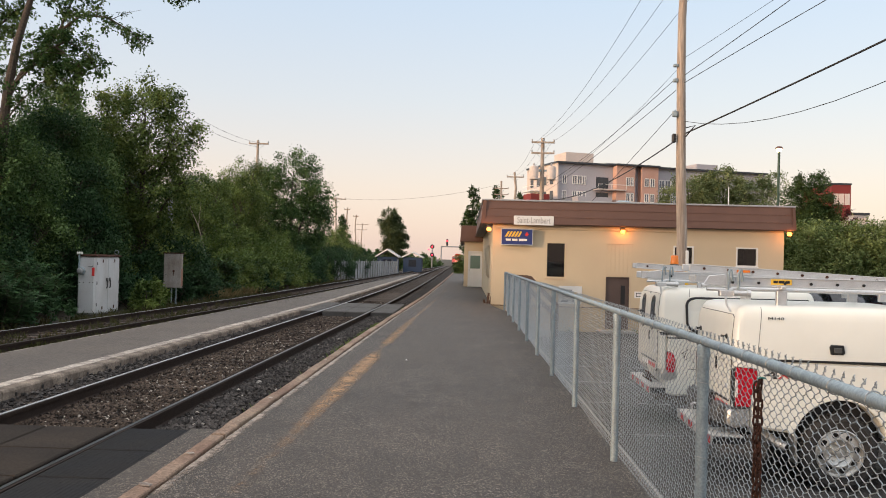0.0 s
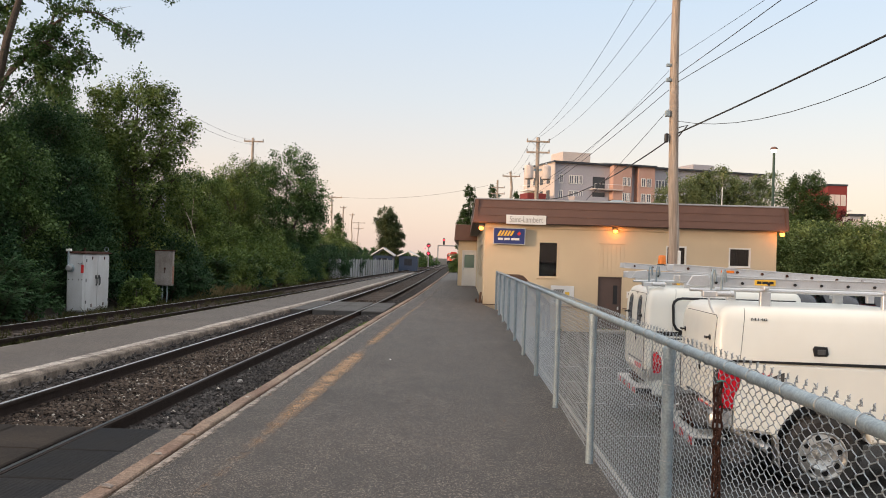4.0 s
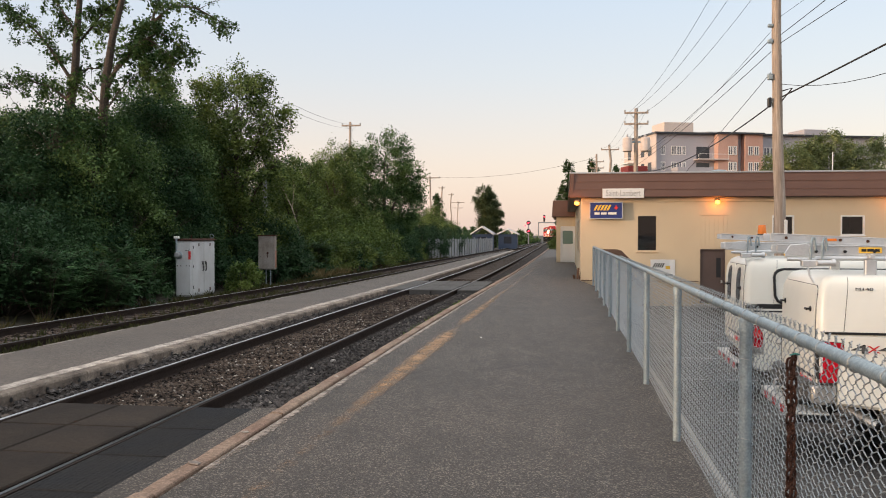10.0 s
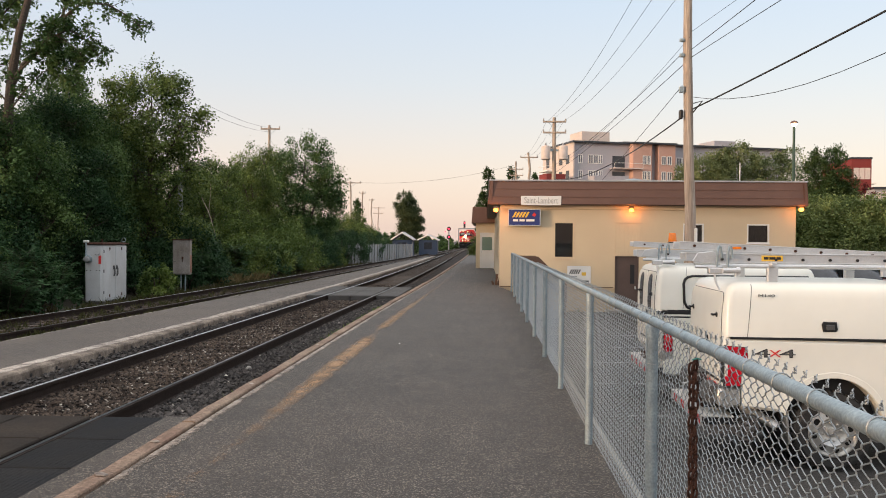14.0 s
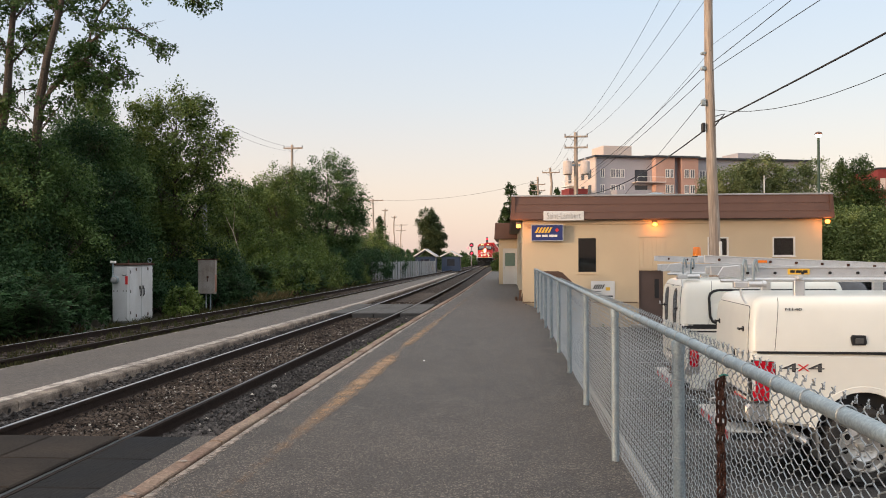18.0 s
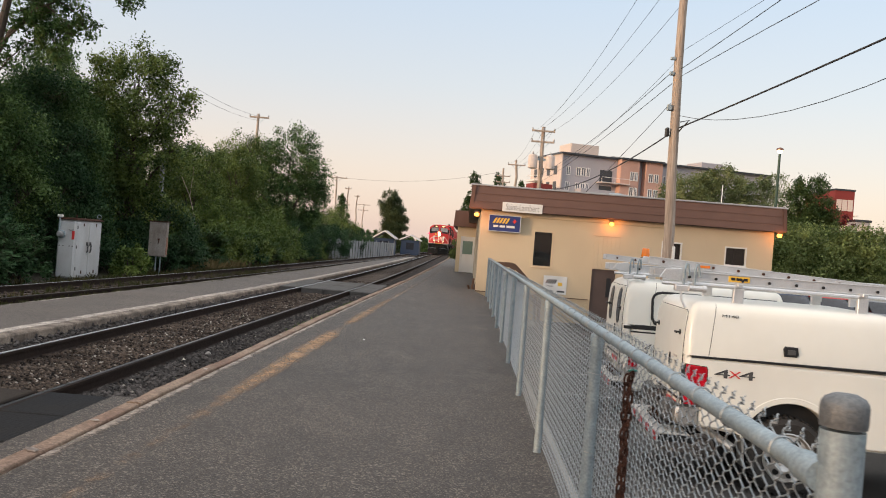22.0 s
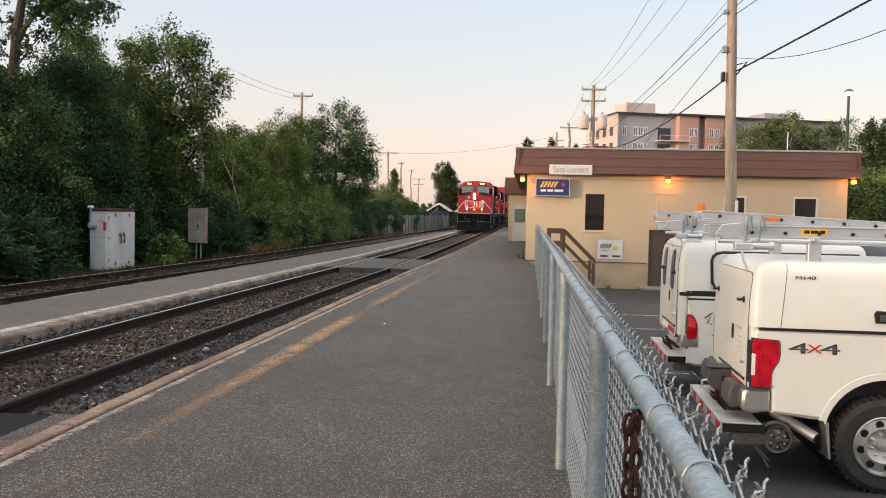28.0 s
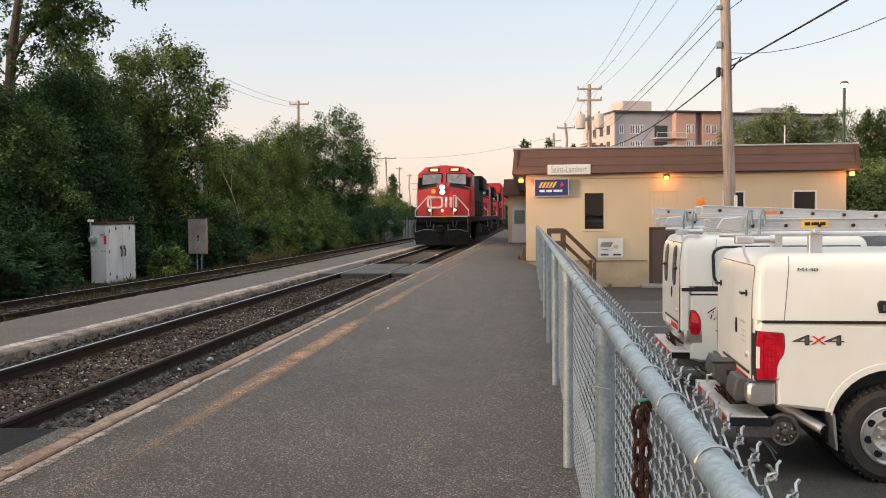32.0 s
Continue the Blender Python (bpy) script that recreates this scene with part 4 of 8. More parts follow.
def wall_with_holes(s, x0, x1, z0, z1, y0, y1, holes):
    """One wall along x between y0 and y1, with openings (xa, xb, za, zb)."""
    xs = sorted({x0, x1, *[h[0] for h in holes], *[h[1] for h in holes]})
    zs = sorted({z0, z1, *[h[2] for h in holes], *[h[3] for h in holes]})
    nx, nz = len(xs), len(zs)
    solid = lambda i, j: 0 <= i < nx - 1 and 0 <= j < nz - 1 and not any(h[0] <= xs[i] + 1e-6 and h[1] >= xs[i + 1] - 1e-6 and h[2] <= zs[j] + 1e-6 and h[3] >= zs[j + 1] - 1e-6 for h in holes)
    v = [(x, y, z) for y in (y0, y1) for z in zs for x in xs]
    at = lambda i, j, k: k * nx * nz + j * nx + i
    f = []
    for i in range(nx - 1):
        for j in range(nz - 1):
            if not solid(i, j):
                continue
            a, b, c, d = (i, j), (i + 1, j), (i + 1, j + 1), (i, j + 1)
            f.append(tuple(at(*p, 0) for p in (a, b, c, d)))
            f.append(tuple(at(*p, 1) for p in (d, c, b, a)))
            for (p, q), o in (((a, b), (i, j - 1)), ((b, c), (i + 1, j)), ((c, d), (i, j + 1)), ((d, a), (i - 1, j))):
                if not solid(*o):
                    f.append((at(*p, 1), at(*q, 1), at(*q, 0), at(*p, 0)))
    s.add(v, f)


def build_station():
    st = thing("station_building", pose(0, 0, 0), "low tan station house with a flat brown-edged roof", "station building")
    holes = [(3.12, 3.87, 1.06, 2.40), (7.82, 8.57, 1.66, 2.37), (10.12, 10.92, 1.66, 2.37), (5.36, 6.22, LOT + 0.12, 1.16)]
    s = Shape()
    wall_with_holes(s, X0, X1, 0.0, UNDER, FY, FY + 0.2, [h for h in holes if h[2] > 0] + [(5.36, 6.22, 0.0, 1.16)])
    part("front_wall", s, "tan", st)
    s = Shape()
    wall_with_holes(s, X0 + 0.02, X1 - 0.02, LOT - 0.2, -0.004, FY - 0.006, FY + 0.2, [(5.36, 6.22, LOT + 0.12, -0.004)])
    part("foundation", s, "block", st)
    # siding seams: shallow grooved battens
    for x in steps(X0 + 0.06, X1 - 0.06, 1.22):
        zs = [(0.03, UNDER)]
        for h in holes:
            if h[0] - 0.06 < x < h[1] + 0.06:
                zs = [(a, min(b, h[2] - 0.06)) for a, b in zs] + [(h[3] + 0.06, UNDER)]
        for a, b in zs:
            if b - a > 0.1:
                part("seam", Shape().box((x - 0.005, FY - 0.003, a), (x + 0.005, FY, b)), "tan", st)
    for a, b, z in ((X0, 5.3, -0.012), (6.28, X1, -0.012)):
        part("drip_strip", Shape().box((a, FY - 0.02, z), (b, FY + 0.001, z + 0.03)), "brown_wood", st)
    part("conduit", Shape().tube([(2.7, FY - 0.02, 2.86), (5.6, FY - 0.02, 2.86), (8.0, FY - 0.02, 2.86), (8.0, FY - 0.02, 2.3)], 0.012, 6), "block", st)
    # boarded-up fanlight over the door
    for k in range(6):
        part("wall_board", Shape().box((5.38 + 0.155 * k, FY - 0.012, 1.2), (5.38 + 0.155 * k + 0.149, FY, 2.36), 0.004), "tan", st)
    part("board_trim", Shape().box((5.34, FY - 0.02, 2.365), (6.34, FY, 2.385)), "block", st)
    plate = part("wall_plate", Shape().box((6.42, FY - 0.012, 0.40), (6.74, FY, 0.64), 0.004), "white", st, "small white notice with a dark outline")
    for a, b in (((6.48, 0.45), (6.68, 0.47)), ((6.48, 0.57), (6.68, 0.59)), ((6.48, 0.47), (6.5, 0.57)), ((6.66, 0.47), (6.68, 0.57))):
        part("outline", Shape().box((a[0], FY - 0.015, a[1]), (b[0], FY - 0.011, b[1])), "black", plate)
    # other walls
    ws = [(36.0, 37.0), (38.2, 39.2), (40.4, 41.4), (43.6, 44.6)]
    s = Shape()
    ys = [FY + 0.2] + [y for w in ws for y in w] + [BACK]
    for k, (a, b) in enumerate(zip(ys, ys[1:])):
        if k % 2:
            s.box((X0, a, -0.2), (X0 + 0.2, b, 0.9)), s.box((X0, a, 2.3), (X0 + 0.2, b, UNDER))
        else:
            s.box((X0, a, -0.2), (X0 + 0.2, b, UNDER))
    part("side_wall", s, "tan", st)
    for a, b in ws:
        w = part("side_window", Shape().box((X0 + 0.08, a, 0.9), (X0 + 0.1, b, 2.3)), "glass", st)
        w.visible_shadow = False
        fr = Shape()
        for p, q in (((a, 0.9), (a + 0.05, 2.3)), ((b - 0.05, 0.9), (b, 2.3)), ((a, 0.9), (b, 0.95)), ((a, 2.25), (b, 2.3))):
            fr.box((X0 - -0.08, p[0], p[1]), (X0 + 0.08, q[0], q[1]))
        part("frame", fr, "brown_dark", w)
    part("east_wall", Shape().box((X1 - 0.2, FY + 0.2, LOT - 0.2), (X1, BACK + 6, UNDER)), "tan", st)
    part("north_wall", Shape().box((X0, BACK + 6, LOT - 0.2), (X1, BACK + 6.2, UNDER)), "tan", st)
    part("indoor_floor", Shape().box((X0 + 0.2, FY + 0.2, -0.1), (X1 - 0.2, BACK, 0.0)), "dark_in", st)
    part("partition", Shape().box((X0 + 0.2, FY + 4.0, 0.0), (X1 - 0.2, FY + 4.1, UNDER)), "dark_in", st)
    # roof and fascia
    roof = part("roof", Shape().box((X0 - 0.36, FY - 0.2, UNDER + 0.02), (X1 + 0.25, BACK + 0.3, TOP - 0.12)), "roof", st)
    outline = [(FY - 0.25, UNDER), (FY - 0.31, UNDER + 0.01), (FY - 0.2, TOP - 0.03), (FY - 0.1, TOP - 0.03), (FY - 0.15, UNDER + 0.02)]
    fa = Shape()
    fa.slab(outline, -(X1 + 0.30), -(X0 - 0.41), 0.0, Matrix(((0, -1, 0, 0), (1, 0, 0, 0), (0, 0, 1, 0), (0, 0, 0, 1))))
    fascia = part("front_fascia", fa, "brown", st)
    for z in (0.26, 0.55):
        y = FY - 0.31 + 0.11 * z / 0.86
        part("fascia_seam", Shape().box((X0 - 0.41, y - 0.012, UNDER + z), (X1 + 0.3, y + 0.03, UNDER + z + 0.014)), "brown", fascia)
    side = Shape().slab([(X0 - 0.41, UNDER), (X0 - 0.47, UNDER + 0.01), (X0 - 0.38, TOP - 0.03), (X0 - 0.27, TOP - 0.03), (X0 - 0.31, UNDER + 0.02)], FY - 0.3, BACK + 0.3)
    part("side_fascia", side, "brown", st)
    side = Shape().slab([(X1 + 0.3, UNDER), (X1 + 0.34, UNDER + 0.01), (X1 + 0.28, TOP - 0.03), (X1 + 0.18, TOP - 0.03), (X1 + 0.2, UNDER + 0.02)], FY - 0.3, BACK + 0.3)
    part("east_fascia", side, "brown", st)
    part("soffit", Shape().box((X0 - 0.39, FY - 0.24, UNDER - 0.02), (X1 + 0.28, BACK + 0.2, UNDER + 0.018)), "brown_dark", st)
    edge = Shape().box((X0 - 0.43, FY - 0.24, TOP - 0.03), (X1 + 0.32, FY - 0.06, TOP + 0.03), 0.01)
    edge.box((X0 - 0.43, FY - 0.06, TOP - 0.03), (X0 - 0.27, BACK + 0.3, TOP + 0.03), 0.01)
    part("roof_edge", edge, "trim_metal", st)
    # windows
    for k, h in enumerate(holes[:3]):
        w = part("window", Shape().box((h[0] + 0.04, FY + 0.07, h[2] + 0.04), (h[1] - 0.04, FY + 0.08, h[3] - 0.04)), "glass", st)
        w.visible_shadow = False
        fr, d = Shape(), 0.05
        for a, b in (((h[0], h[2]), (h[0] + d, h[3])), ((h[1] - d, h[2]), (h[1], h[3])), ((h[0] + d, h[2]), (h[1] - d, h[2] + d)), ((h[0] + d, h[3] - d), (h[1] - d, h[3]))):
            fr.box((a[0], FY - 0.012, a[1]), (b[0], FY + 0.1, b[1]), 0.004)
        part("frame", fr, "white" if k else "tan", w)
        part("sill", Shape().box((h[0] - 0.03, FY - 0.03, h[2] - 0.03), (h[1] + 0.03, FY + 0.02, h[2] + 0.003), 0.006), "white" if k else "tan", w)
    bars = Shape()
    for k in range(4):
        bars.box((3.16, FY + 0.16 + 0.05 * k, 1.12 + 0.07 * k), (3.84, FY + 0.19 + 0.05 * k, 1.155 + 0.07 * k), 0.004)
    for x in (3.2, 3.42, 3.64, 3.8):
        bars.tube([(x, FY + 0.14, 0.9), (x + 0.02, FY + 0.34, 1.42)], 0.014, 6)
    part("stacked_seat", bars, "rust_wood", st, "brown slatted seats stacked behind the window")
    h = holes[3]
    door = part("door", Shape().box((h[0] + 0.03, FY + 0.03, h[2]), (h[1] - 0.03, FY + 0.08, h[3] - 0.03), 0.006), "brown_dark", st, "dark brown steel door")
    part("door_frame", Shape().box((h[0], FY - 0.015, h[2]), (h[0] + 0.035, FY + 0.1, h[3])).box((h[1] - 0.035, FY - 0.015, h[2]), (h[1], FY + 0.1, h[3])).box((h[0], FY - 0.015, h[3] - 0.035), (h[1], FY + 0.1, h[3])), "brown_dark", st)
    part("door_window", Shape().box((h[1] - 0.3, FY + 0.018, 0.15), (h[1] - 0.14, FY + 0.032, 0.85), 0.004), "black", door)
    part("handle", Shape().box((h[1] - 0.14, FY - 0.03, -0.05), (h[1] - 0.09, FY + 0.03, 0.06), 0.01), "alu", door)
    part("doorstep", Shape().box((h[0] - 0.3, FY - 0.5, LOT), (h[1] + 0.2, FY - 0.006, LOT + 0.1), 0.015), "concrete", st)
    # annex beyond, nearer to the track
    an = thing("annex", pose(0, 0, 0), "tan annex with a brown-edged flat roof", "building")
    s = Shape()
    wall_with_holes(s, 0.03, X0, 0.0, 2.8, BACK, BACK + 0.2, [(0.27, 1.13, 0.0, 2.17)])
    part("front_wall", s, "tan", an)
    part("side_wall", Shape().box((0.03, BACK + 0.2, 0), (0.23, 64, 2.8)), "tan", an)
    part("back_wall", Shape().box((0.23, 63.8, 0), (X0 + 1, 64, 2.8)), "tan", an)
    part("fascia", Shape().slab([(-0.24, 2.74), (1.4, 2.74), (1.4, 3.7), (-0.18, 3.7)], BACK - 0.3, 64.3, 0.02), "brown", an)
    d = part("door", Shape().box((0.31, BACK + 0.04, 0.02), (1.09, BACK + 0.09, 2.13), 0.008), "white", an, "white door with a green window")
    part("door_glass", Shape().box((0.41, BACK + 0.02, 1.12), (1.0, BACK + 0.038, 1.9)), mat("green_glass", (0.16, 0.24, 0.2), 0.15, 0, 0.1, 2, 0, 30), d)
    part("door_frame", Shape().box((0.27, BACK - 0.02, 0), (0.32, BACK + 0.1, 2.17)).box((1.08, BACK - 0.02, 0), (1.13, BACK + 0.1, 2.17)).box((0.27, BACK - 0.02, 2.12), (1.13, BACK + 0.1, 2.17)), "white", an)
    part("handle", Shape().box((0.35, BACK, 0.95), (0.38, BACK + 0.04, 1.08), 0.005), "alu", d)


def wall_lamp(x, y, z, side=0):
    lamp = thing("wall_lamp", pose(x, y, z, 0, 0, side), "lit orange sodium lamp on the station wall", "lamp", "wall lamps")
    part("bracket", Shape().box((-0.09, -0.07, 0.02), (0.09, 0.0, 0.12), 0.01), "grey_plastic", lamp)
    part("globe", Shape().lathe([(0.03, -0.09), (0.075, -0.075), (0.09, -0.02), (0.085, 0.03), (0.04, 0.045)], 14, pose(0, -0.1, 0)), "lamp_on", lamp, "glowing orange globe", smooth=True)
    light = bpy.data.lights.new("wall_lamp_light", "POINT")
    light.energy, light.color, light.shadow_soft_size = 8.0, (1.0, 0.3, 0.05), 0.1
    new("wall_lamp_light", light).matrix_basis = pose(x, y - 0.24, z - 0.03)
    return lamp


def build_roof_things():
    v = thing("roof_vent", pose(6.66, 36.0, TOP), "round grey metal roof ventilator", "roof vent")
    part("neck", Shape().lathe([(0.22, 0), (0.22, 0.22)], 16), "galv", v, smooth=True)
    part("hood", Shape().lathe([(0.4, 0.2), (0.44, 0.24), (0.36, 0.32), (0.2, 0.38), (0.02, 0.4)], 20), "galv", v, smooth=True)
    a = thing("roof_mast", pose(11.0, 36.0, TOP), "thin pale mast on the station roof", "antenna")
    part("rod", Shape().tube([(0, 0, 0), (0, 0, 1.06)], 0.018, 6), "white", a)
    part("foot", Shape().lathe([(0.08, 0), (0.08, 0.03), (0.03, 0.06)], 10), "galv", a)
    c = thing("wall_camera", pose(0.98, 33.2, 2.9), "small black camera under the eaves", "camera")
    part("arm", Shape().tube([(0.2, 0, 0.08), (0.02, 0, 0.06), (0, 0, 0)], 0.015, 6), "black", c)
    part("housing", Shape().lathe([(0.07, -0.1), (0.09, -0.05), (0.09, 0.0), (0.05, 0.03)], 14), "black", c, smooth=True)
    for x, y, q in ((-0.73, 13.73, 20),):
        scrap = Shape().add([(-0.018, -0.012, 0), (0.017, -0.014, 0.004), (0.02, 0.012, 0.001), (-0.016, 0.016, 0.005), (0.001, 0.0, 0.01), (0.0, 0.0, -0.003)], [(0, 1, 4), (1, 2, 4), (2, 3, 4), (3, 0, 4), (1, 0, 5), (2, 1, 5), (3, 2, 5), (0, 3, 5)])
        tagged(part("paper_scrap", scrap, "white", m=pose(x, y, platform_z(x) + 0.004, 0, 0, q)), "small white scrap of paper on the platform", "litter")
    d = thing("broken_plank", pose(1.02, 32.9, 0.0), "short weathered brown planks leaning at the wall", "debris")
    for k, (x, h, q) in enumerate(((0.0, 0.42, 6), (0.09, 0.28, 12), (-0.1, 0.16, -20))):
        part("plank", Shape().box((-0.04, -0.015, 0), (0.04, 0.015, h), 0.004), "brown_wood", d, m=pose(x, 0.05 * k, 0.0, 4, q, 12 * k))


def build_signs():
    s = thing("name_board", pose(2.62, FY - 0.31, 3.16), "white board with the station's name", "sign")
    part("board", Shape().box((-0.73, -0.02, -0.17), (0.73, 0.03, 0.17), 0.008), "white", s)
    letters("lettering", "Saint-Lambert", 0.32, "sign_grey", s, pose(0, -0.026, 0.0, 90), 0.006, 1.22)
    s = thing("railway_sign", pose(2.03, FY - 0.13, 2.55, 0, 0, -6), "blue sign with yellow railway emblem and red leaf", "sign")
    board = part("board", Shape().box((-0.575, -0.05, -0.29), (0.575, 0.05, 0.29), 0.01), "blue_sign", s)
    rim = Shape()
    for a, b in (((-0.59, -0.305), (0.59, -0.28)), ((-0.59, 0.28), (0.59, 0.305)), ((-0.59, -0.305), (-0.565, 0.305)), ((0.565, -0.305), (0.59, 0.305))):
        rim.box((a[0], -0.058, a[1]), (b[0], 0.055, b[1]))
    part("rim", rim, "alu", board)
    em = Shape()
    for k in range(5):
        x = -0.45 + 0.115 * k
        em.slab([(x, 0.0), (x + 0.075, 0.0), (x + 0.185, 0.2), (x + 0.11, 0.2)], -0.062, -0.05)
    part("emblem", em, "yellow", board)
    part("leaf_mark", Shape().slab([(0.28, -0.02 + 0.1), (0.36, 0.02), (0.44, 0.1), (0.40, 0.13), (0.36, 0.19), (0.32, 0.13)], -0.062, -0.05), "red", board)
    for k, (x, w) in enumerate(((-0.32, 0.18), (-0.08, 0.2), (0.22, 0.3))):
        part("word_bar", Shape().box((x - w / 2, -0.06, -0.15), (x + w / 2, -0.05, -0.07)), "white", board)
    s = thing("notice_plate", pose(4.05, FY - 0.03, 0.45), "white notice plate with a black emblem", "sign")
    part("plate", Shape().box((-0.43, 0, -0.33), (0.43, 0.015, 0.33), 0.004), "white", s)
    em = Shape()
    for k in range(5):
        x = -0.36 + 0.077 * k
        em.slab([(x, 0.04), (x + 0.045, 0.04), (x + 0.125, 0.2), (x + 0.08, 0.2)], -0.004, 0.001)
    em.box((-0.3, -0.004, -0.06), (-0.08, 0.001, -0.04))
    part("emblem", em, "black", s)
    for x, w in ((-0.2, 0.26), (0.22, 0.28)):
        part("word_bar", Shape().box((x - w / 2, -0.004, -0.26), (x + w / 2, 0.001, -0.2)), "grey_plastic", s)
    part("logo_patch", Shape().box((0.1, -0.004, -0.02), (0.26, 0.001, 0.1)), "yellow", s)


def build_stairs():
    st = thing("stairway", pose(0, 0, 0), "brown wooden stair rail down to the car park", "stairs")
    for y in (29.3, 31.0):
        for x, z0, h in ((1.9, 0.0, 1.05), (2.35, 0.0, 1.05), (3.3, LOT, 1.0)):
            part("post", Shape().box((x - 0.05, y - 0.05, z0 if x > 3 else -0.02), (x + 0.05, y + 0.05, z0 + h), 0.008), "brown_wood", st)
        for dz in (0.0, -0.42):
            part("rail", Shape().slab([(1.85, 1.02 + dz), (2.4, 1.02 + dz), (3.36, 0.08 + dz), (3.36, 0.22 + dz), (2.4, 1.16 + dz), (1.85, 1.16 + dz)], y - 0.02, y + 0.02, 0.004), "brown_wood", st)
    for k in range(5):
        part("tread", Shape().box((1.75 + 0.3 * k, 29.3, LOT), (2.06 + 0.3 * k, 31.0, -0.16 - 0.17 * k), 0.01), "concrete", st)

# ---- trees ----
def leaf_mesh(name, v, material):
    n = len(v) // 4
    me = bpy.data.meshes.new(name)
    me.vertices.add(len(v))
    me.vertices.foreach_set("co", v.astype(np.float32).ravel())
    me.loops.add(len(v))
    me.loops.foreach_set("vertex_index", np.arange(len(v), dtype=np.int32))
    me.polygons.add(n)
    me.polygons.foreach_set("loop_start", np.arange(0, len(v), 4, dtype=np.int32))
    me.update(calc_edges=True)
    me.materials.append(M[material])
    return me


def lobe_clumps(lobes, count, clump_r, rng):
    """Leaf clumps strewn over the outer half of egg-shaped lobes (x, y, z, across, deep, tall, weight)."""
    w = np.array([l[6] * (l[3] * l[4] * l[5]) ** 0.66 for l in lobes])
    share = rng.choice(len(lobes), count, p=w / w.sum())
    cs, rs, ds = [], [], []
    for i in share:
        x, y, z, a, b, c, _ = lobes[i]
        d = rng.normal(size=3)
        d /= np.linalg.norm(d)
        f = 0.45 + 0.55 * rng.random() ** 0.45
        p = np.array((x + d[0] * a * f, y + d[1] * b * f, z + d[2] * c * f))
        if p[2] < 0.2:
            p[2] = 0.2 + rng.random() * 0.5
        cs.append(p), rs.append(clump_r * rng.uniform(0.55, 1.2)), ds.append(d)
    return cs, rs, ds


def clump_leaves(cs, rs, ds, per, size, rng, droop=0.25, twigs=9):
    """Leaves in pairs along short twigs that fan out and up from each clump's heart; blades bent along the middle."""
    n = len(cs)
    num = np.maximum(6, (per * (np.array(rs) / np.mean(rs)) ** 2 * rng.uniform(0.7, 1.3, n)).astype(int))
    c, r = np.repeat(np.array(cs), num, 0), np.repeat(np.array(rs), num)[:, None]
    m = len(c)
    shoots = rng.normal(size=(n, twigs, 3)) * 0.75 + np.array(ds)[:, None, :] * 0.8 + np.array((0, 0, 0.45))
    shoots /= np.linalg.norm(shoots, axis=2)[:, :, None]
    shoots *= rng.uniform(0.55, 1.1, (n, twigs, 1))
    o = shoots[np.repeat(np.arange(n), num), rng.integers(0, twigs, m)]
    u = rng.random((m, 1)) ** 0.7
    p = c + o * r * u + rng.normal(size=(m, 3)) * r * (0.36 - 0.2 * u)
    p[:, 2] -= (r * u * u * 0.25)[:, 0]
    way = o * 0.55 + rng.normal(size=(m, 3)) * 0.65
    way[:, 2] -= droop
    way /= np.linalg.norm(way, axis=1)[:, None]
    face = o * 0.5 + np.array((0, 0, 0.9)) + rng.normal(size=(m, 3)) * 0.4
    side = np.cross(way, face)
    side /= np.linalg.norm(side, axis=1)[:, None] + 1e-9
    up = np.cross(side, way)
    ln = size * rng.uniform(0.6, 1.3, (m, 1))
    v = np.empty((m, 4, 3))
    v[:, 0] = p
    v[:, 1] = p + way * ln * 0.45 + side * ln * 0.34 + up * ln * 0.08
    v[:, 2] = p + way * ln - up * ln * 0.08
    v[:, 3] = p + way * ln * 0.45 - side * ln * 0.34 + up * ln * 0.08
    return v.reshape(-1, 3)


def lobed_tree(name, seed, lobes, trunk_r, clumps, leaves, leaf_size, clump_r, material, label, m, fork=0.3):
    """A tapered trunk with a limb into every lobe of the crown, twigs, and clumps of leaves."""
    rng = np.random.default_rng(seed)
    root = thing(name, m, label, "tree")
    top = max(lobes, key=lambda l: l[2] + l[5])
    height = top[2] + 0.5 * top[5]
    s, trunk = Shape(), []
    for i in range(9):
        u = i / 8
        trunk.append(Vector((top[0] * u * u + 0.02 * height * math.sin(2.3 * u + seed) * u, top[1] * u * u + 0.02 * height * math.cos(1.9 * u + seed) * u, height * u - 0.1)))
    s.tube(trunk, [trunk_r * (1 - 0.86 * i / 8) * (1.25 if i == 0 else 1) for i in range(9)], 9)
    for l in lobes:
        goal = Vector(l[:3])
        u = min(0.9, max(fork * 0.5, fork * goal.z / height + 0.15 * rng.random()))
        i = min(7, int(u * 8))
        p = trunk[i].lerp(trunk[i + 1], u * 8 - i)
        mid = p.lerp(goal, 0.5) + Vector((0, 0, 0.12 * (goal - p).length))
        r = trunk_r * 0.5 * (1 - 0.5 * u)
        s.tube([p, mid, goal, goal + (goal - mid) * 0.35], [r, r * 0.7, r * 0.4, r * 0.12], 7)
        for _ in range(9):
            d = Vector(rng.normal(size=3)).normalized()
            d.z = abs(d.z) * 0.8 - 0.1
            q = goal + Vector((d.x * l[3], d.y * l[4], d.z * l[5])) * rng.uniform(0.7, 1.0)
            a = mid.lerp(goal, rng.random())
            s.tube([a, a.lerp(q, 0.55) + Vector((0, 0, 0.1)), q], [r * 0.28, r * 0.16, r * 0.05], 5)
    part("trunk", s, "bark", root)
    cs, rs, ds = lobe_clumps(lobes, clumps, clump_r, rng)
    part("crown", leaf_mesh("crown", clump_leaves(cs, rs, ds, leaves / clumps, leaf_size, rng), material), None, root)
    return root


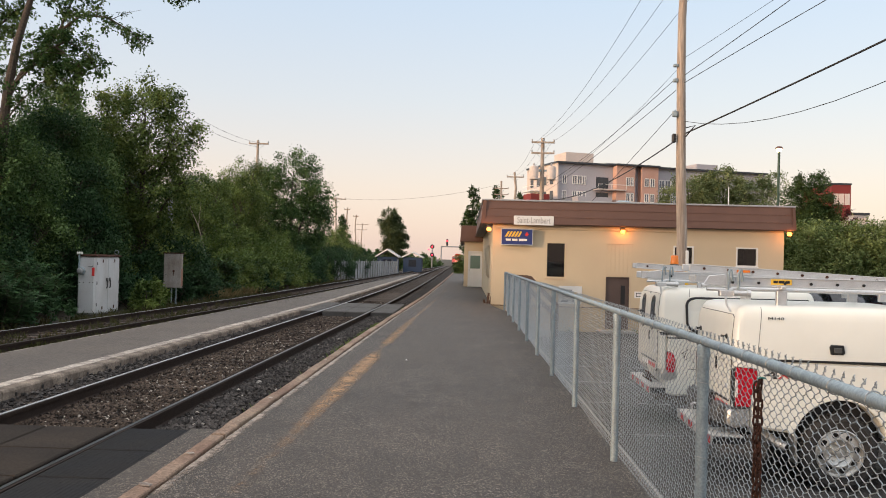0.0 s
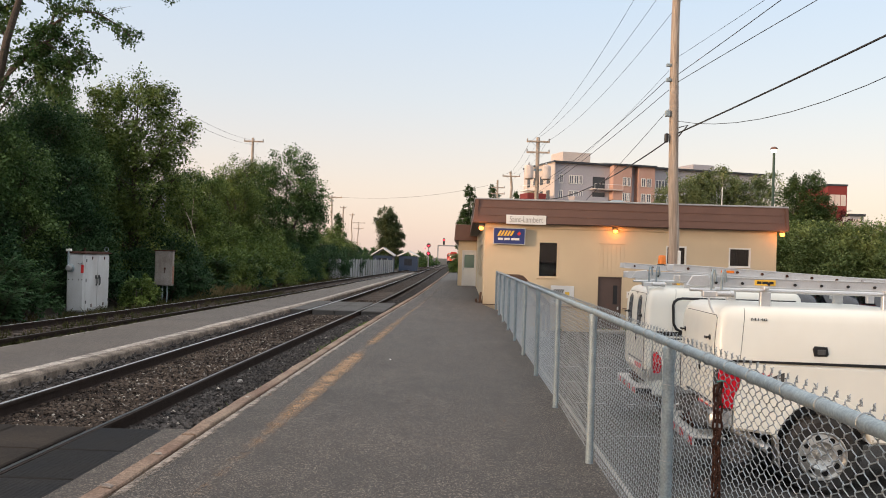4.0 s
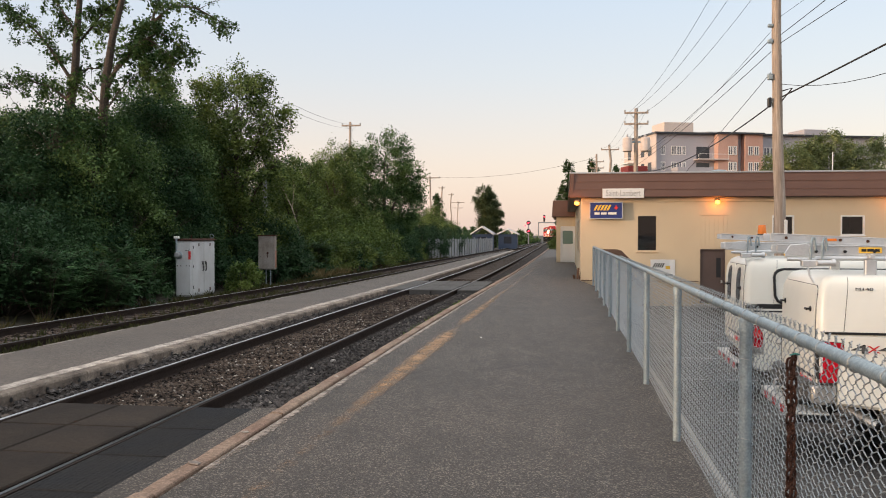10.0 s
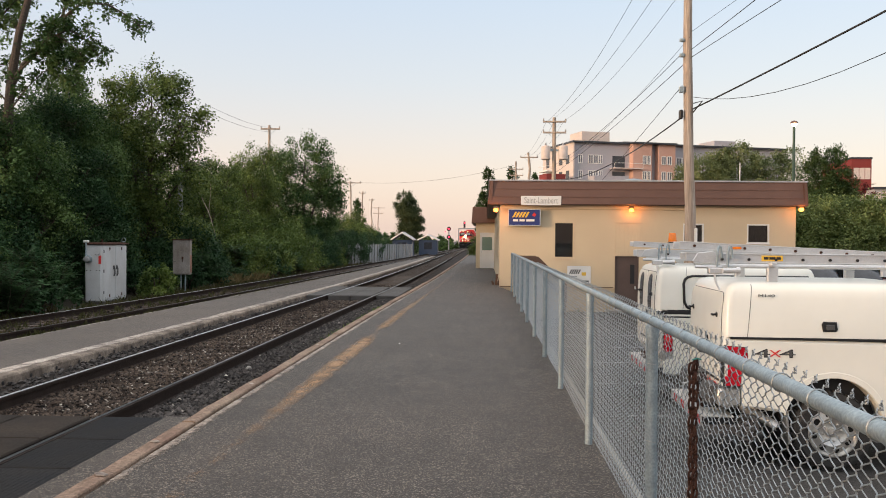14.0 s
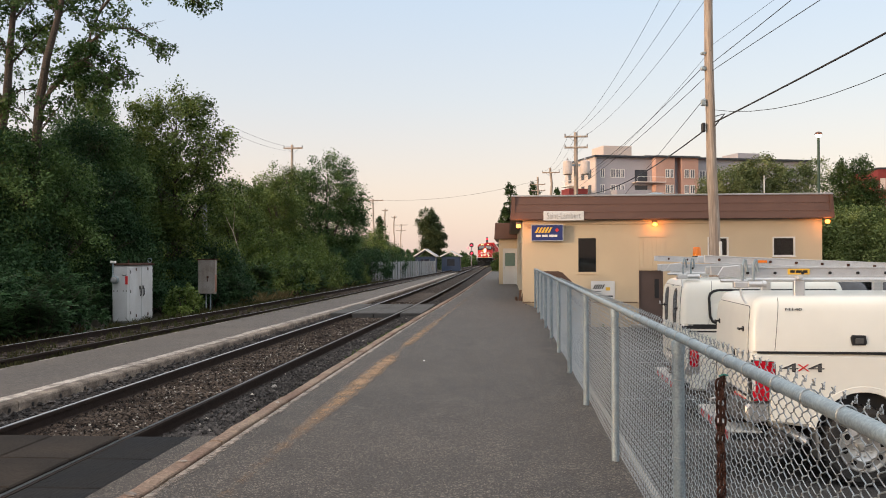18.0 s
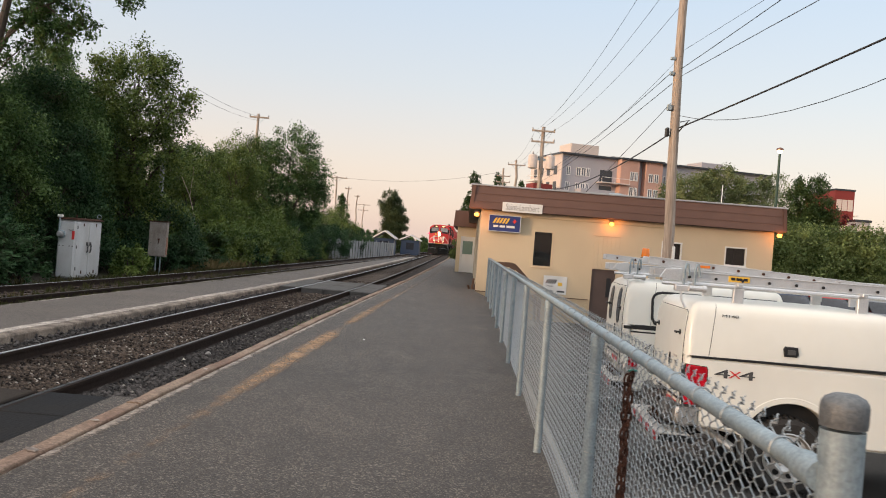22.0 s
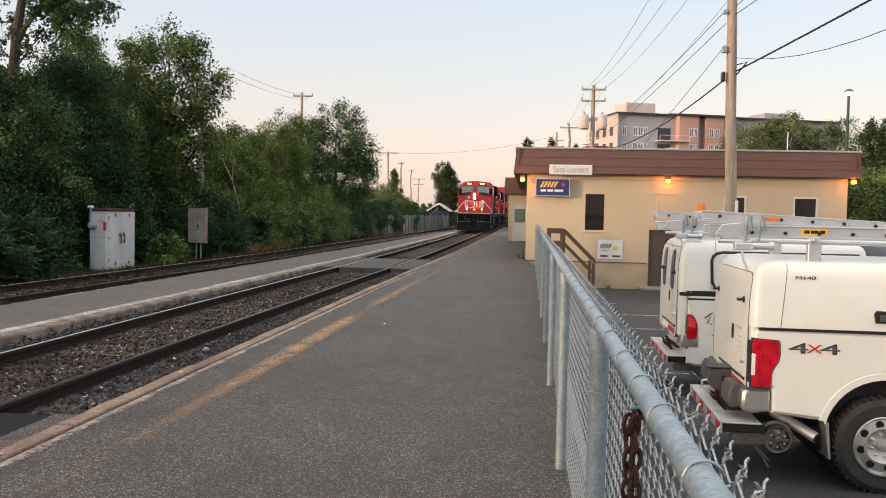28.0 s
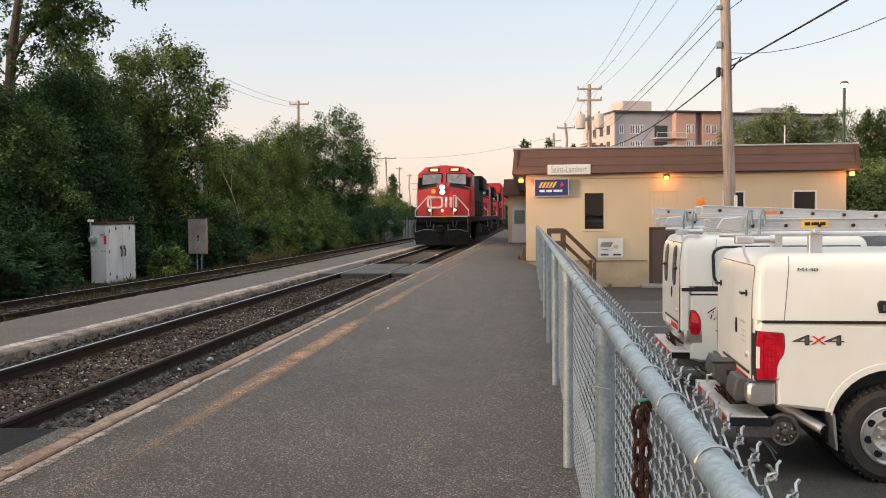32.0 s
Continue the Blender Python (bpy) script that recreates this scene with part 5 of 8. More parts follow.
def round_lobes(seed, height, spread, low, n=9):
    """Lobes of a free-standing round crown."""
    rng = np.random.default_rng(seed)
    mid = (height + low) / 2
    out = [(0, 0, mid, spread * 0.72, spread * 0.72, (height - low) * 0.46, 1.0)]
    for k in range(n):
        a, u = k * 2.4 + rng.uniform(-0.4, 0.4), (k + 0.5) / n
        z = low + (height - low) * (0.12 + 0.76 * u)
        wide = spread * math.sin(math.pi * (0.18 + 0.66 * u)) * 0.62
        r = spread * rng.uniform(0.3, 0.46)
        out.append((math.cos(a) * wide, math.sin(a) * wide, z, r, r, r * rng.uniform(0.8, 1.0), 1.0))
    return out


def make_tree(name, seed, height, spread, trunk_r, low, clumps, leaves, leaf_size, clump_r, material, label, m, n=9):
    return lobed_tree(name, seed, round_lobes(seed, height, spread, low, n), trunk_r, clumps, leaves, leaf_size, clump_r, material, label, m)


def make_bare_maple(seed, m, trunk, radii, boughs, label, leaf=0.115):
    """A tall bare trunk with long boughs along which sprays of leaves hang; bough: (radius, bare share, leafiness, points)."""
    rng = np.random.default_rng(seed)
    root = thing("leaning_maple", m, label, "tree")
    s, cs, rs, ds = Shape(), [], [], []
    s.tube([Vector(p) for p in trunk], radii, 10)
    for r, bare, thick, pts in boughs:
        pts = [Vector(p) for p in pts]
        n = len(pts)
        s.tube(pts, [r * (1 - 0.85 * i / (n - 1)) for i in range(n)], 7)
        span = sum((q - p).length for p, q in zip(pts, pts[1:]))
        for u in np.arange(bare, 1.001, 0.13 / span):
            a = u * (n - 1)
            i = min(n - 2, int(a))
            p = pts[i].lerp(pts[i + 1], a - i)
            q = p + Vector((rng.normal() * 0.42, rng.normal() * 0.5, rng.normal() * 0.34 - 0.08)) * (1.15 - 0.5 * u)
            s.tube([p, p.lerp(q, 0.5) + Vector((0, 0, 0.06)), q], [0.012, 0.008, 0.003], 4)
            for w in (0.45, 1.0):
                if rng.random() < thick:
                    c = p.lerp(q, w)
                    cs.append(np.array(c)), rs.append(rng.uniform(0.16, 0.33)), ds.append(np.array((0, 0, 0.3)))
    part("trunk", s, "bark", root)
    part("crown", leaf_mesh("crown", clump_leaves(cs, rs, ds, 40, leaf, rng, 0.4), "leaf_b"), None, root)
    return root


def make_shrub(name, seed, height, spread, clumps, leaves, leaf_size, material, label, m):
    rng = np.random.default_rng(seed)
    root = thing(name, m, label, "shrub")
    s, cs, rs, ds = Shape(), [], [], []
    for k in range(clumps):
        a, u = rng.uniform(0, 6.28), rng.random() ** 0.6
        h = height * rng.uniform(0.15, 1.0) * math.sqrt(max(0.1, 1 - 0.8 * u * u))
        q = (math.cos(a) * spread * u, math.sin(a) * spread * u, h)
        if k % 3 == 0:
            s.tube([(q[0] * 0.15, q[1] * 0.15, -0.05), (q[0] * 0.6, q[1] * 0.6, h * 0.6), q], [0.035, 0.02, 0.006], 5)
        cs.append(np.array(q)), rs.append(0.17 * height * rng.uniform(0.6, 1.2)), ds.append(np.array((math.cos(a) * u, math.sin(a) * u, 0.5)))
    part("branching_stem", s, "bark", root)
    part("foliage", leaf_mesh("foliage", clump_leaves(cs, rs, ds, leaves / clumps, leaf_size, rng), material), None, root)
    return root


def build_trees():
    R = random.Random(21)
    # two tall bare-stemmed maples that rise out of the thicket
    make_bare_maple(5, pose(-15.3, 28, -0.5), ((0.5, 0, -0.1), (0.15, 0, 3.0), (0.0, 0, 5.6), (0.14, 0, 7.4), (0.4, 0, 8.9), (0.75, 0.1, 10.4), (1.0, 0.2, 11.8), (1.3, 0.3, 13.8)), [0.25, 0.2, 0.17, 0.15, 0.125, 0.1, 0.08, 0.03], [
        (0.085, 0.45, 0.8, ((0.1, 0, 7.0), (0.55, 0, 7.9), (1.25, 0.1, 8.7), (1.8, 0.1, 9.5), (2.1, 0.2, 10.4), (2.6, 0.2, 11.6))),
        (0.05, 0.15, 0.8, ((1.8, 0.1, 9.4), (2.6, -0.1, 9.9), (3.5, -0.2, 9.8), (4.3, -0.2, 9.35), (4.7, -0.2, 8.95))),
        (0.05, 0.2, 0.8, ((2.1, 0.1, 10.4), (3.1, -0.3, 11.2), (4.4, -0.5, 11.15), (5.4, -0.4, 10.75), (5.9, -0.3, 10.5))),
        (0.035, 0.2, 0.75, ((1.25, 0.1, 8.7), (1.8, -0.3, 8.8), (2.3, -0.4, 8.5), (2.7, -0.5, 8.2), (2.9, -0.5, 7.8))),
        (0.045, 0.25, 0.95, ((0.14, 0, 7.4), (1.2, -0.3, 8.2), (2.0, -0.4, 7.9), (2.6, -0.4, 7.2))),
        (0.045, 0.2, 0.95, ((1.25, 0.1, 8.7), (2.2, -0.2, 9.0), (2.8, -0.2, 8.6), (3.2, -0.2, 8.0))),
        (0.04, 0.2, 0.95, ((0.3, 0, 8.4), (1.0, 0.4, 8.9), (1.9, 0.5, 8.6), (2.4, 0.5, 7.8))),
        (0.035, 0.1, 0.8, ((0.4, 0, 8.9), (0.0, 0.3, 9.4), (-0.5, 0.4, 9.7), (-0.9, 0.4, 9.6))),
        (0.035, 0.2, 0.7, ((0.75, 0.1, 10.4), (0.3, 0.3, 10.9), (-0.3, 0.4, 11.2))),
        (0.04, 0.1, 0.9, ((0.75, 0.1, 10.4), (1.3, 0.3, 10.9), (1.9, 0.5, 11.6))),
        (0.04, 0.2, 0.7, ((1.0, 0.2, 11.8), (2.2, 0.2, 12.8), (3.7, 0.3, 13.0))),
        (0.03, 0.3, 0.8, ((0.0, 0, 6.2), (0.7, -0.2, 7.0), (1.4, -0.3, 7.6), (1.9, -0.3, 7.7))),
        (0.03, 0.3, 0.8, ((0.05, 0, 6.6), (-0.4, -0.2, 7.2), (-0.8, -0.3, 7.3))),
    ], "tall maple with a bare forked trunk and hanging boughs")
    make_bare_maple(6, pose(-18.4, 28.4, -0.5), ((-0.6, 0, -0.1), (-0.2, 0, 3.0), (0.7, 0, 4.6), (1.55, 0, 6.2), (1.85, 0, 7.6), (1.95, 0, 9.2), (2.05, 0.1, 11.0), (2.2, 0.2, 13.2)), [0.27, 0.22, 0.2, 0.18, 0.15, 0.12, 0.09, 0.03], [
        (0.07, 0.15, 0.95, ((1.85, 0, 7.4), (1.1, 0, 8.5), (0.4, 0.1, 9.3), (-0.3, 0.1, 9.9), (-1.0, 0.1, 10.2))),
        (0.06, 0.1, 0.95, ((1.7, 0, 6.8), (0.8, 0.2, 7.4), (-0.2, 0.3, 7.7), (-1.3, 0.3, 7.5))),
        (0.05, 0.1, 0.95, ((1.95, 0, 9.2), (1.2, 0.2, 10.2), (0.6, 0.2, 11.2))),
        (0.05, 0.1, 0.95, ((1.6, 0, 6.3), (0.6, -0.3, 6.4), (-0.4, -0.4, 6.1), (-1.5, -0.4, 5.6))),
        (0.05, 0.1, 0.9, ((1.95, 0, 8.8), (2.5, 0.2, 9.6), (3.0, 0.3, 10.2), (3.4, 0.3, 10.4))),
        (0.045, 0.15, 0.9, ((1.85, 0, 7.6), (2.3, 0.1, 8.0), (2.7, 0.2, 8.0), (3.0, 0.2, 7.7))),
        (0.045, 0.1, 0.9, ((2.05, 0.1, 10.6), (1.5, 0.2, 11.6), (1.0, 0.3, 12.5))),
        (0.045, 0.1, 0.9, ((2.05, 0.1, 10.4), (2.7, 0.2, 11.3), (3.3, 0.2, 11.8))),
        (0.045, 0.1, 0.95, ((1.2, 0, 5.6), (0.2, -0.3, 5.3), (-0.8, -0.4, 4.7), (-1.6, -0.4, 4.4))),
        (0.04, 0.1, 0.95, ((1.4, 0, 5.9), (2.0, 0.2, 6.3), (2.5, 0.2, 6.5))),
    ], "tall maple with a slanting trunk and leafy boughs")
    # the round-headed maple over the relay box, and the one farther along the line
    lobed_tree("thicket_tree", 31, ((-0.1, 0, 7.5, 1.9, 1.8, 2.0, 1.1), (1.5, -0.2, 7.0, 1.1, 1.1, 1.2, 0.8), (-1.8, 0.1, 7.6, 1.4, 1.3, 1.5, 1.0), (1.9, -0.3, 5.2, 0.85, 1.0, 1.1, 0.35), (0.2, -0.3, 4.8, 2.1, 1.8, 1.9, 1.0), (-1.8, -0.2, 4.9, 1.8, 1.6, 2.0, 1.0), (0.0, -0.3, 2.3, 2.3, 1.7, 1.7, 0.9)), 0.17, 390, 52000, 0.12, 0.64, "leaf_a", "round-headed leafy maple in the trackside thicket", pose(-13.9, 36.6, -0.5))
    lobed_tree("thicket_tree", 34, ((0.3, 0, 7.4, 2.2, 2.2, 2.5, 1.3), (1.9, -0.3, 6.3, 1.35, 1.5, 1.7, 1.1), (-1.6, 0, 7.0, 1.6, 1.6, 1.8, 1.1), (-3.6, 0, 6.2, 1.7, 1.7, 1.9, 1.0), (0.9, -0.3, 4.6, 2.0, 2.0, 2.0, 1.1), (-2.4, -0.2, 3.9, 2.4, 1.9, 2.4, 1.0), (0.0, -0.4, 2.0, 2.2, 1.8, 1.7, 0.8)), 0.18, 400, 52000, 0.145, 0.8, "leaf_b", "broad dark green maple farther along the line", pose(-13.5, 66, -0.5))
    mids = [
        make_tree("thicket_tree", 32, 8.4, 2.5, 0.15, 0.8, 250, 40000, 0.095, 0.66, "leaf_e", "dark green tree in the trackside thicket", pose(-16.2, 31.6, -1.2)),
        make_tree("thicket_tree", 33, 7.2, 2.2, 0.12, 0.5, 200, 30000, 0.105, 0.66, "leaf_a", "light green young tree in the trackside thicket", pose(-14.6, 47.5, -1.3)),
        make_tree("thicket_tree", 35, 8.0, 2.3, 0.14, 0.4, 220, 38000, 0.095, 0.66, "leaf_b", "leafy green tree in the trackside thicket", pose(-17.4, 35.6, -0.5)),
    ]
    # x, y, which, and how far the tree stands below the level ground
    # the last five stand unseen, added to keep the low sun off the tracks
    spots = [(-18.6, 32.4, 0, 1.4), (-20.6, 36, 2, 0.4), (-16.0, 41, 0, 3.3), (-18.0, 44, 0, 1.2), (-21, 29, 0, 1.6), (-19, 24.5, 0, 3.2), (-22.5, 34, 0, 1.0), (-16.6, 51, 1, 0.3), (-14.5, 56, 1, -1.2), (-17.4, 59, 2, 0.6), (-13.4, 61, 1, 3.0), (-17.4, 68, 0, 1.0), (-14.2, 76, 2, 2.2), (-13.4, 84, 1, 2.6), (-12.6, 96, 1, 3.4), (-20, 50, 0, 1.0), (-20, 60, 0, 0.6), (-23, 46, 0, 0.4), (-24, 56, 0, 0.0), (-14.7, 30.6, 0, 1.9), (-16.9, 26.8, 0, 1.9), (-14.9, 26.8, 2, 1.5), (-16.4, 33.6, 2, -1.1), (-15.0, 33.0, 2, 0.4), (-19.2, 27.2, 0, 2.2), (-25, 31, 0, 0.8), (-15, 103, 1, 1.4), (-15.6, 25.0, 0, 3.6), (-17, 17, 0, 0.0), (-16.5, 12, 0, 0.0), (-17.5, 7, 0, 0.0), (-16.5, 2, 0, 0.0), (-17, -6, 0, 0.0)]
    for x, y, k, drop in spots:
        copy_thing(mids[k], pose(x, y, -0.5 - drop, R.uniform(-4, 4), R.uniform(-4, 4), R.uniform(0, 360)))
    shrubs = [
        make_shrub("sumac_shrub", 41, 2.0, 1.3, 60, 6500, 0.1, "leaf_a", "green sumac shrub beside the track", pose(-14.0, 24.6, -0.5)),
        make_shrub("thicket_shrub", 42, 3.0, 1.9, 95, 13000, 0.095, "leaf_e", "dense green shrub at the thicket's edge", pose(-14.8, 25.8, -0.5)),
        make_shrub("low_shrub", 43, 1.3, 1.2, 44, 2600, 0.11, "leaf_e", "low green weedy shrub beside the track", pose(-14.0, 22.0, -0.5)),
        make_shrub("light_shrub", 45, 3.3, 1.9, 90, 8000, 0.12, "leaf_c", "light green shrub in front of the thicket", pose(-12.9, 49, -0.5)),
    ]
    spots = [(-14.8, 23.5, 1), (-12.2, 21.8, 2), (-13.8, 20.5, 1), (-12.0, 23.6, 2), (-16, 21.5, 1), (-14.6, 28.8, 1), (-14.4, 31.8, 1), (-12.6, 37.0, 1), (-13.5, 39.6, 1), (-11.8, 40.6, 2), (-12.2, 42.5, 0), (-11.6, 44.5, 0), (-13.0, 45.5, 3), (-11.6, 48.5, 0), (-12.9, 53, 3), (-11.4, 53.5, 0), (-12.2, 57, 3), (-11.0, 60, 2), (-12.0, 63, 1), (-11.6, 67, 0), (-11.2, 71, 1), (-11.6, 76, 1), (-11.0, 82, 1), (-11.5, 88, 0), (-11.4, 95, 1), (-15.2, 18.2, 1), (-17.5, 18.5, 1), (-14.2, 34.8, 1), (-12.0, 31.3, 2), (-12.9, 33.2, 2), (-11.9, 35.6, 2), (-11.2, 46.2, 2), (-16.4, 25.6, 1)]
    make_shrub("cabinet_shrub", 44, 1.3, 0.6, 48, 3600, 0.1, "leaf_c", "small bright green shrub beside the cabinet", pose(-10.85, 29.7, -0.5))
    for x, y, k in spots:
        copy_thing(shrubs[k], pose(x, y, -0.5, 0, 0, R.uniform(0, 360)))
    # a slender bare stem that leans out of the thicket
    bare = thing("bare_sapling", pose(-13.1, 44.3, -0.5, 0, -9, 0), "slender bare pale stem leaning in the thicket", "tree")
    part("trunk", Shape().tube([(0.1, 0, 0), (0, 0, 2.6), (-0.15, 0, 3.6), (-0.5, 0, 4.7), (-0.95, 0, 5.6)], [0.035, 0.03, 0.026, 0.018, 0.008], 6), "wood_pole", bare)
    for path in (((-0.15, 0, 3.6), (0.1, 0, 4.6), (0.2, 0, 5.3)), ((-0.45, 0, 4.5), (-0.4, 0, 5.2), (-0.3, 0, 5.8)), ((-0.5, 0, 4.7), (-1.0, 0, 5.0), (-1.4, 0, 5.1))):
        part("branch", Shape().tube(path, [0.015, 0.01, 0.006], 5), "wood_pole", bare)
    # beyond the station on the far right
    right = make_tree("garden_tree", 51, 10.8, 3.6, 0.2, 1.2, 300, 30000, 0.15, 0.7, "leaf_f", "broad green tree behind the station", pose(18.2, 70, -1.2))
    dark = lobed_tree("dark_tree", 52, ((0.1, 0, 7.3, 1.35, 1.4, 1.9, 1.4), (-0.8, 0, 6.5, 1.05, 1.3, 1.9, 1.2), (0.9, 0, 6.4, 1.0, 1.3, 1.8, 1.2), (0.0, -0.4, 5.0, 1.8, 1.6, 1.9, 1.2), (0.0, -0.2, 2.9, 1.8, 1.6, 1.9, 0.9)), 0.2, 360, 46000, 0.12, 0.55, "leaf_d", "dense dark green round-headed tree", pose(23.8, 60, -1))
    make_tree("red_leaf_tree", 53, 6.6, 0.75, 0.1, 1.2, 60, 5000, 0.12, 0.32, "leaf_red", "slim dark red-leaved tree beside the hedge", pose(25.3, 57.5, -1), 6)
    for x, y in ((21.2, 71), (24.2, 73)):
        copy_thing(right, pose(x, y, -0.9, 0, 0, R.uniform(0, 360)))
    for x, y in ((40, 66),):
        copy_thing(dark, pose(x, y, -2.2, 0, 0, R.uniform(0, 360)))
    hedge = make_shrub("tall_hedge", 61, 5.0, 2.6, 110, 16000, 0.13, "leaf_h", "tall green hedge beside the car park", pose(14.5, 45, -0.95))
    for k in range(14):
        copy_thing(hedge, pose(14.0 + 1.9 * (k % 7) + R.uniform(-0.4, 0.4), 46 - 0.4 * k + (0 if k < 7 else 3.6), -0.95, 0, 0, R.uniform(0, 360)))
    make_tree("poplar_tree", 71, 11.5, 2.6, 0.2, 1.6, 170, 12000, 0.24, 0.6, "leaf_a", "loose-headed poplar at the edge of the car park", pose(27.0, 47, -1))
    lobed_tree("poplar_tree", 72, ((-0.9, 0, 8.2, 1.2, 1.3, 1.5, 1.0), (-0.2, 0, 7.4, 1.3, 1.4, 1.7, 1.0), (0.0, 0, 6.0, 1.7, 1.5, 1.7, 1.0), (1.1, 0, 5.0, 1.1, 1.2, 1.1, 0.8), (0.0, 0, 4.0, 1.6, 1.5, 1.8, 0.9), (0.1, 0, 2.4, 1.4, 1.4, 1.5, 0.6)), 0.25, 260, 20000, 0.24, 0.7, "leaf_p", "dark poplar standing alone beyond the tracks", pose(-10.9, 130, -1))
    con = lobed_tree("spruce_tree", 73, ((0, 0, 11.2, 0.45, 0.45, 1.1, 1.0), (0.2, 0, 9.2, 0.8, 0.8, 1.3, 1.0), (-0.4, 0, 7.6, 1.1, 1.1, 1.2, 0.9), (0.5, 0, 6.0, 1.2, 1.2, 1.3, 0.9), (0, 0, 3.8, 1.5, 1.5, 1.8, 0.8)), 0.2, 130, 8000, 0.24, 0.42, "leaf_d", "dark pointed tree behind the station", pose(0.9, 118, -0.5))
    for x, y, h in ((4.2, 118, -0.4), (-16, 112, -5.2), (7.5, 118, -1.2)):
        copy_thing(con, pose(x, y, h, 0, 0, R.uniform(0, 360)))
    wood = make_shrub("far_bush", 74, 3.4, 3.0, 50, 1800, 0.4, "leaf_b", "green bushes along the line far off", pose(2.0, 150, -0.7))
    for x, y in ((-13, 112), (-15.5, 118), (-16, 126), (-13, 140), (-13, 158), (-13, 170), (-18, 160), (-22, 150), (-9.6, 190), (-12, 196), (-10.5, 214), (-9.8, 250), (-12, 262), (-16, 235), (-21, 240), (2, 170), (3, 200), (2.5, 240), (3.5, 300), (-18, 300), (-24, 310), (-30, 300)):
        copy_thing(wood, pose(x, y, -0.7 + along(y, DIP), 0, 0, R.uniform(0, 360)))
    make_shrub("platform_shrub", 75, 2.2, 0.7, 30, 1500, 0.2, "leaf_a", "green shrub at the end of the platform", pose(-0.6, 96, -0.3))


def make_sumac(seed, height, m):
    """A staghorn sumac: slender stems hidden under whorls of long feathered leaves."""
    rng = np.random.default_rng(seed)
    root = thing("sumac", m, "young sumac with long feathered green leaves", "shrub", "sumacs by the track")
    s, quads = Shape(), []
    for k in range(8):
        a, u = k * 2.4 + rng.uniform(-0.3, 0.3), rng.uniform(0.15, 1.0)
        top = np.array((math.cos(a) * u * 0.75, math.sin(a) * u * 0.75, height * rng.uniform(0.6, 1.0) * (1.05 - 0.25 * u)))
        stem = [np.array((top[0] * 0.25, top[1] * 0.25, -0.05)), np.array((top[0] * 0.75, top[1] * 0.75, top[2] * 0.55)), top]
        s.tube([tuple(p) for p in stem], [0.022, 0.016, 0.008], 6)
        for g in (0.35, 0.6, 0.8, 0.92, 1.0):
            at = stem[0] + (stem[1] - stem[0]) * min(1, g * 2) if g < 0.5 else stem[1] + (top - stem[1]) * (g * 2 - 1)
            for j in range(5):
                b = j * 1.257 + g * 9 + rng.uniform(-0.35, 0.35)
                length, rise = rng.uniform(0.4, 0.68), rng.uniform(0.25, 0.5) + 0.25 * (g > 0.9)
                out = np.array((math.cos(b), math.sin(b), 0))
                rib = [at + out * length * w + np.array((0, 0, rise * w - 0.5 * length * w * w)) for w in np.linspace(0, 1, 12)]
                s.tube([tuple(p) for p in rib[::3]], 0.004, 3, False)
                side = np.array((-math.sin(b), math.cos(b), 0))
                for i in range(1, 12):
                    for sg in (-1, 1):
                        ln = 0.19 * math.sin(math.pi * (0.25 + 0.68 * i / 12)) * rng.uniform(0.85, 1.15)
                        way = side * sg * 0.85 + out * 0.5 + np.array((0, 0, rng.uniform(-0.25, 0.15)))
                        p = rib[i]
                        quads += [p, p + way * ln * 0.45 + out * ln * 0.25, p + way * ln, p + way * ln * 0.45 - out * ln * 0.25]
    part("branching_stem", s, "bark", root)
    part("foliage", leaf_mesh("foliage", np.array(quads), "leaf_s"), None, root)
    return root


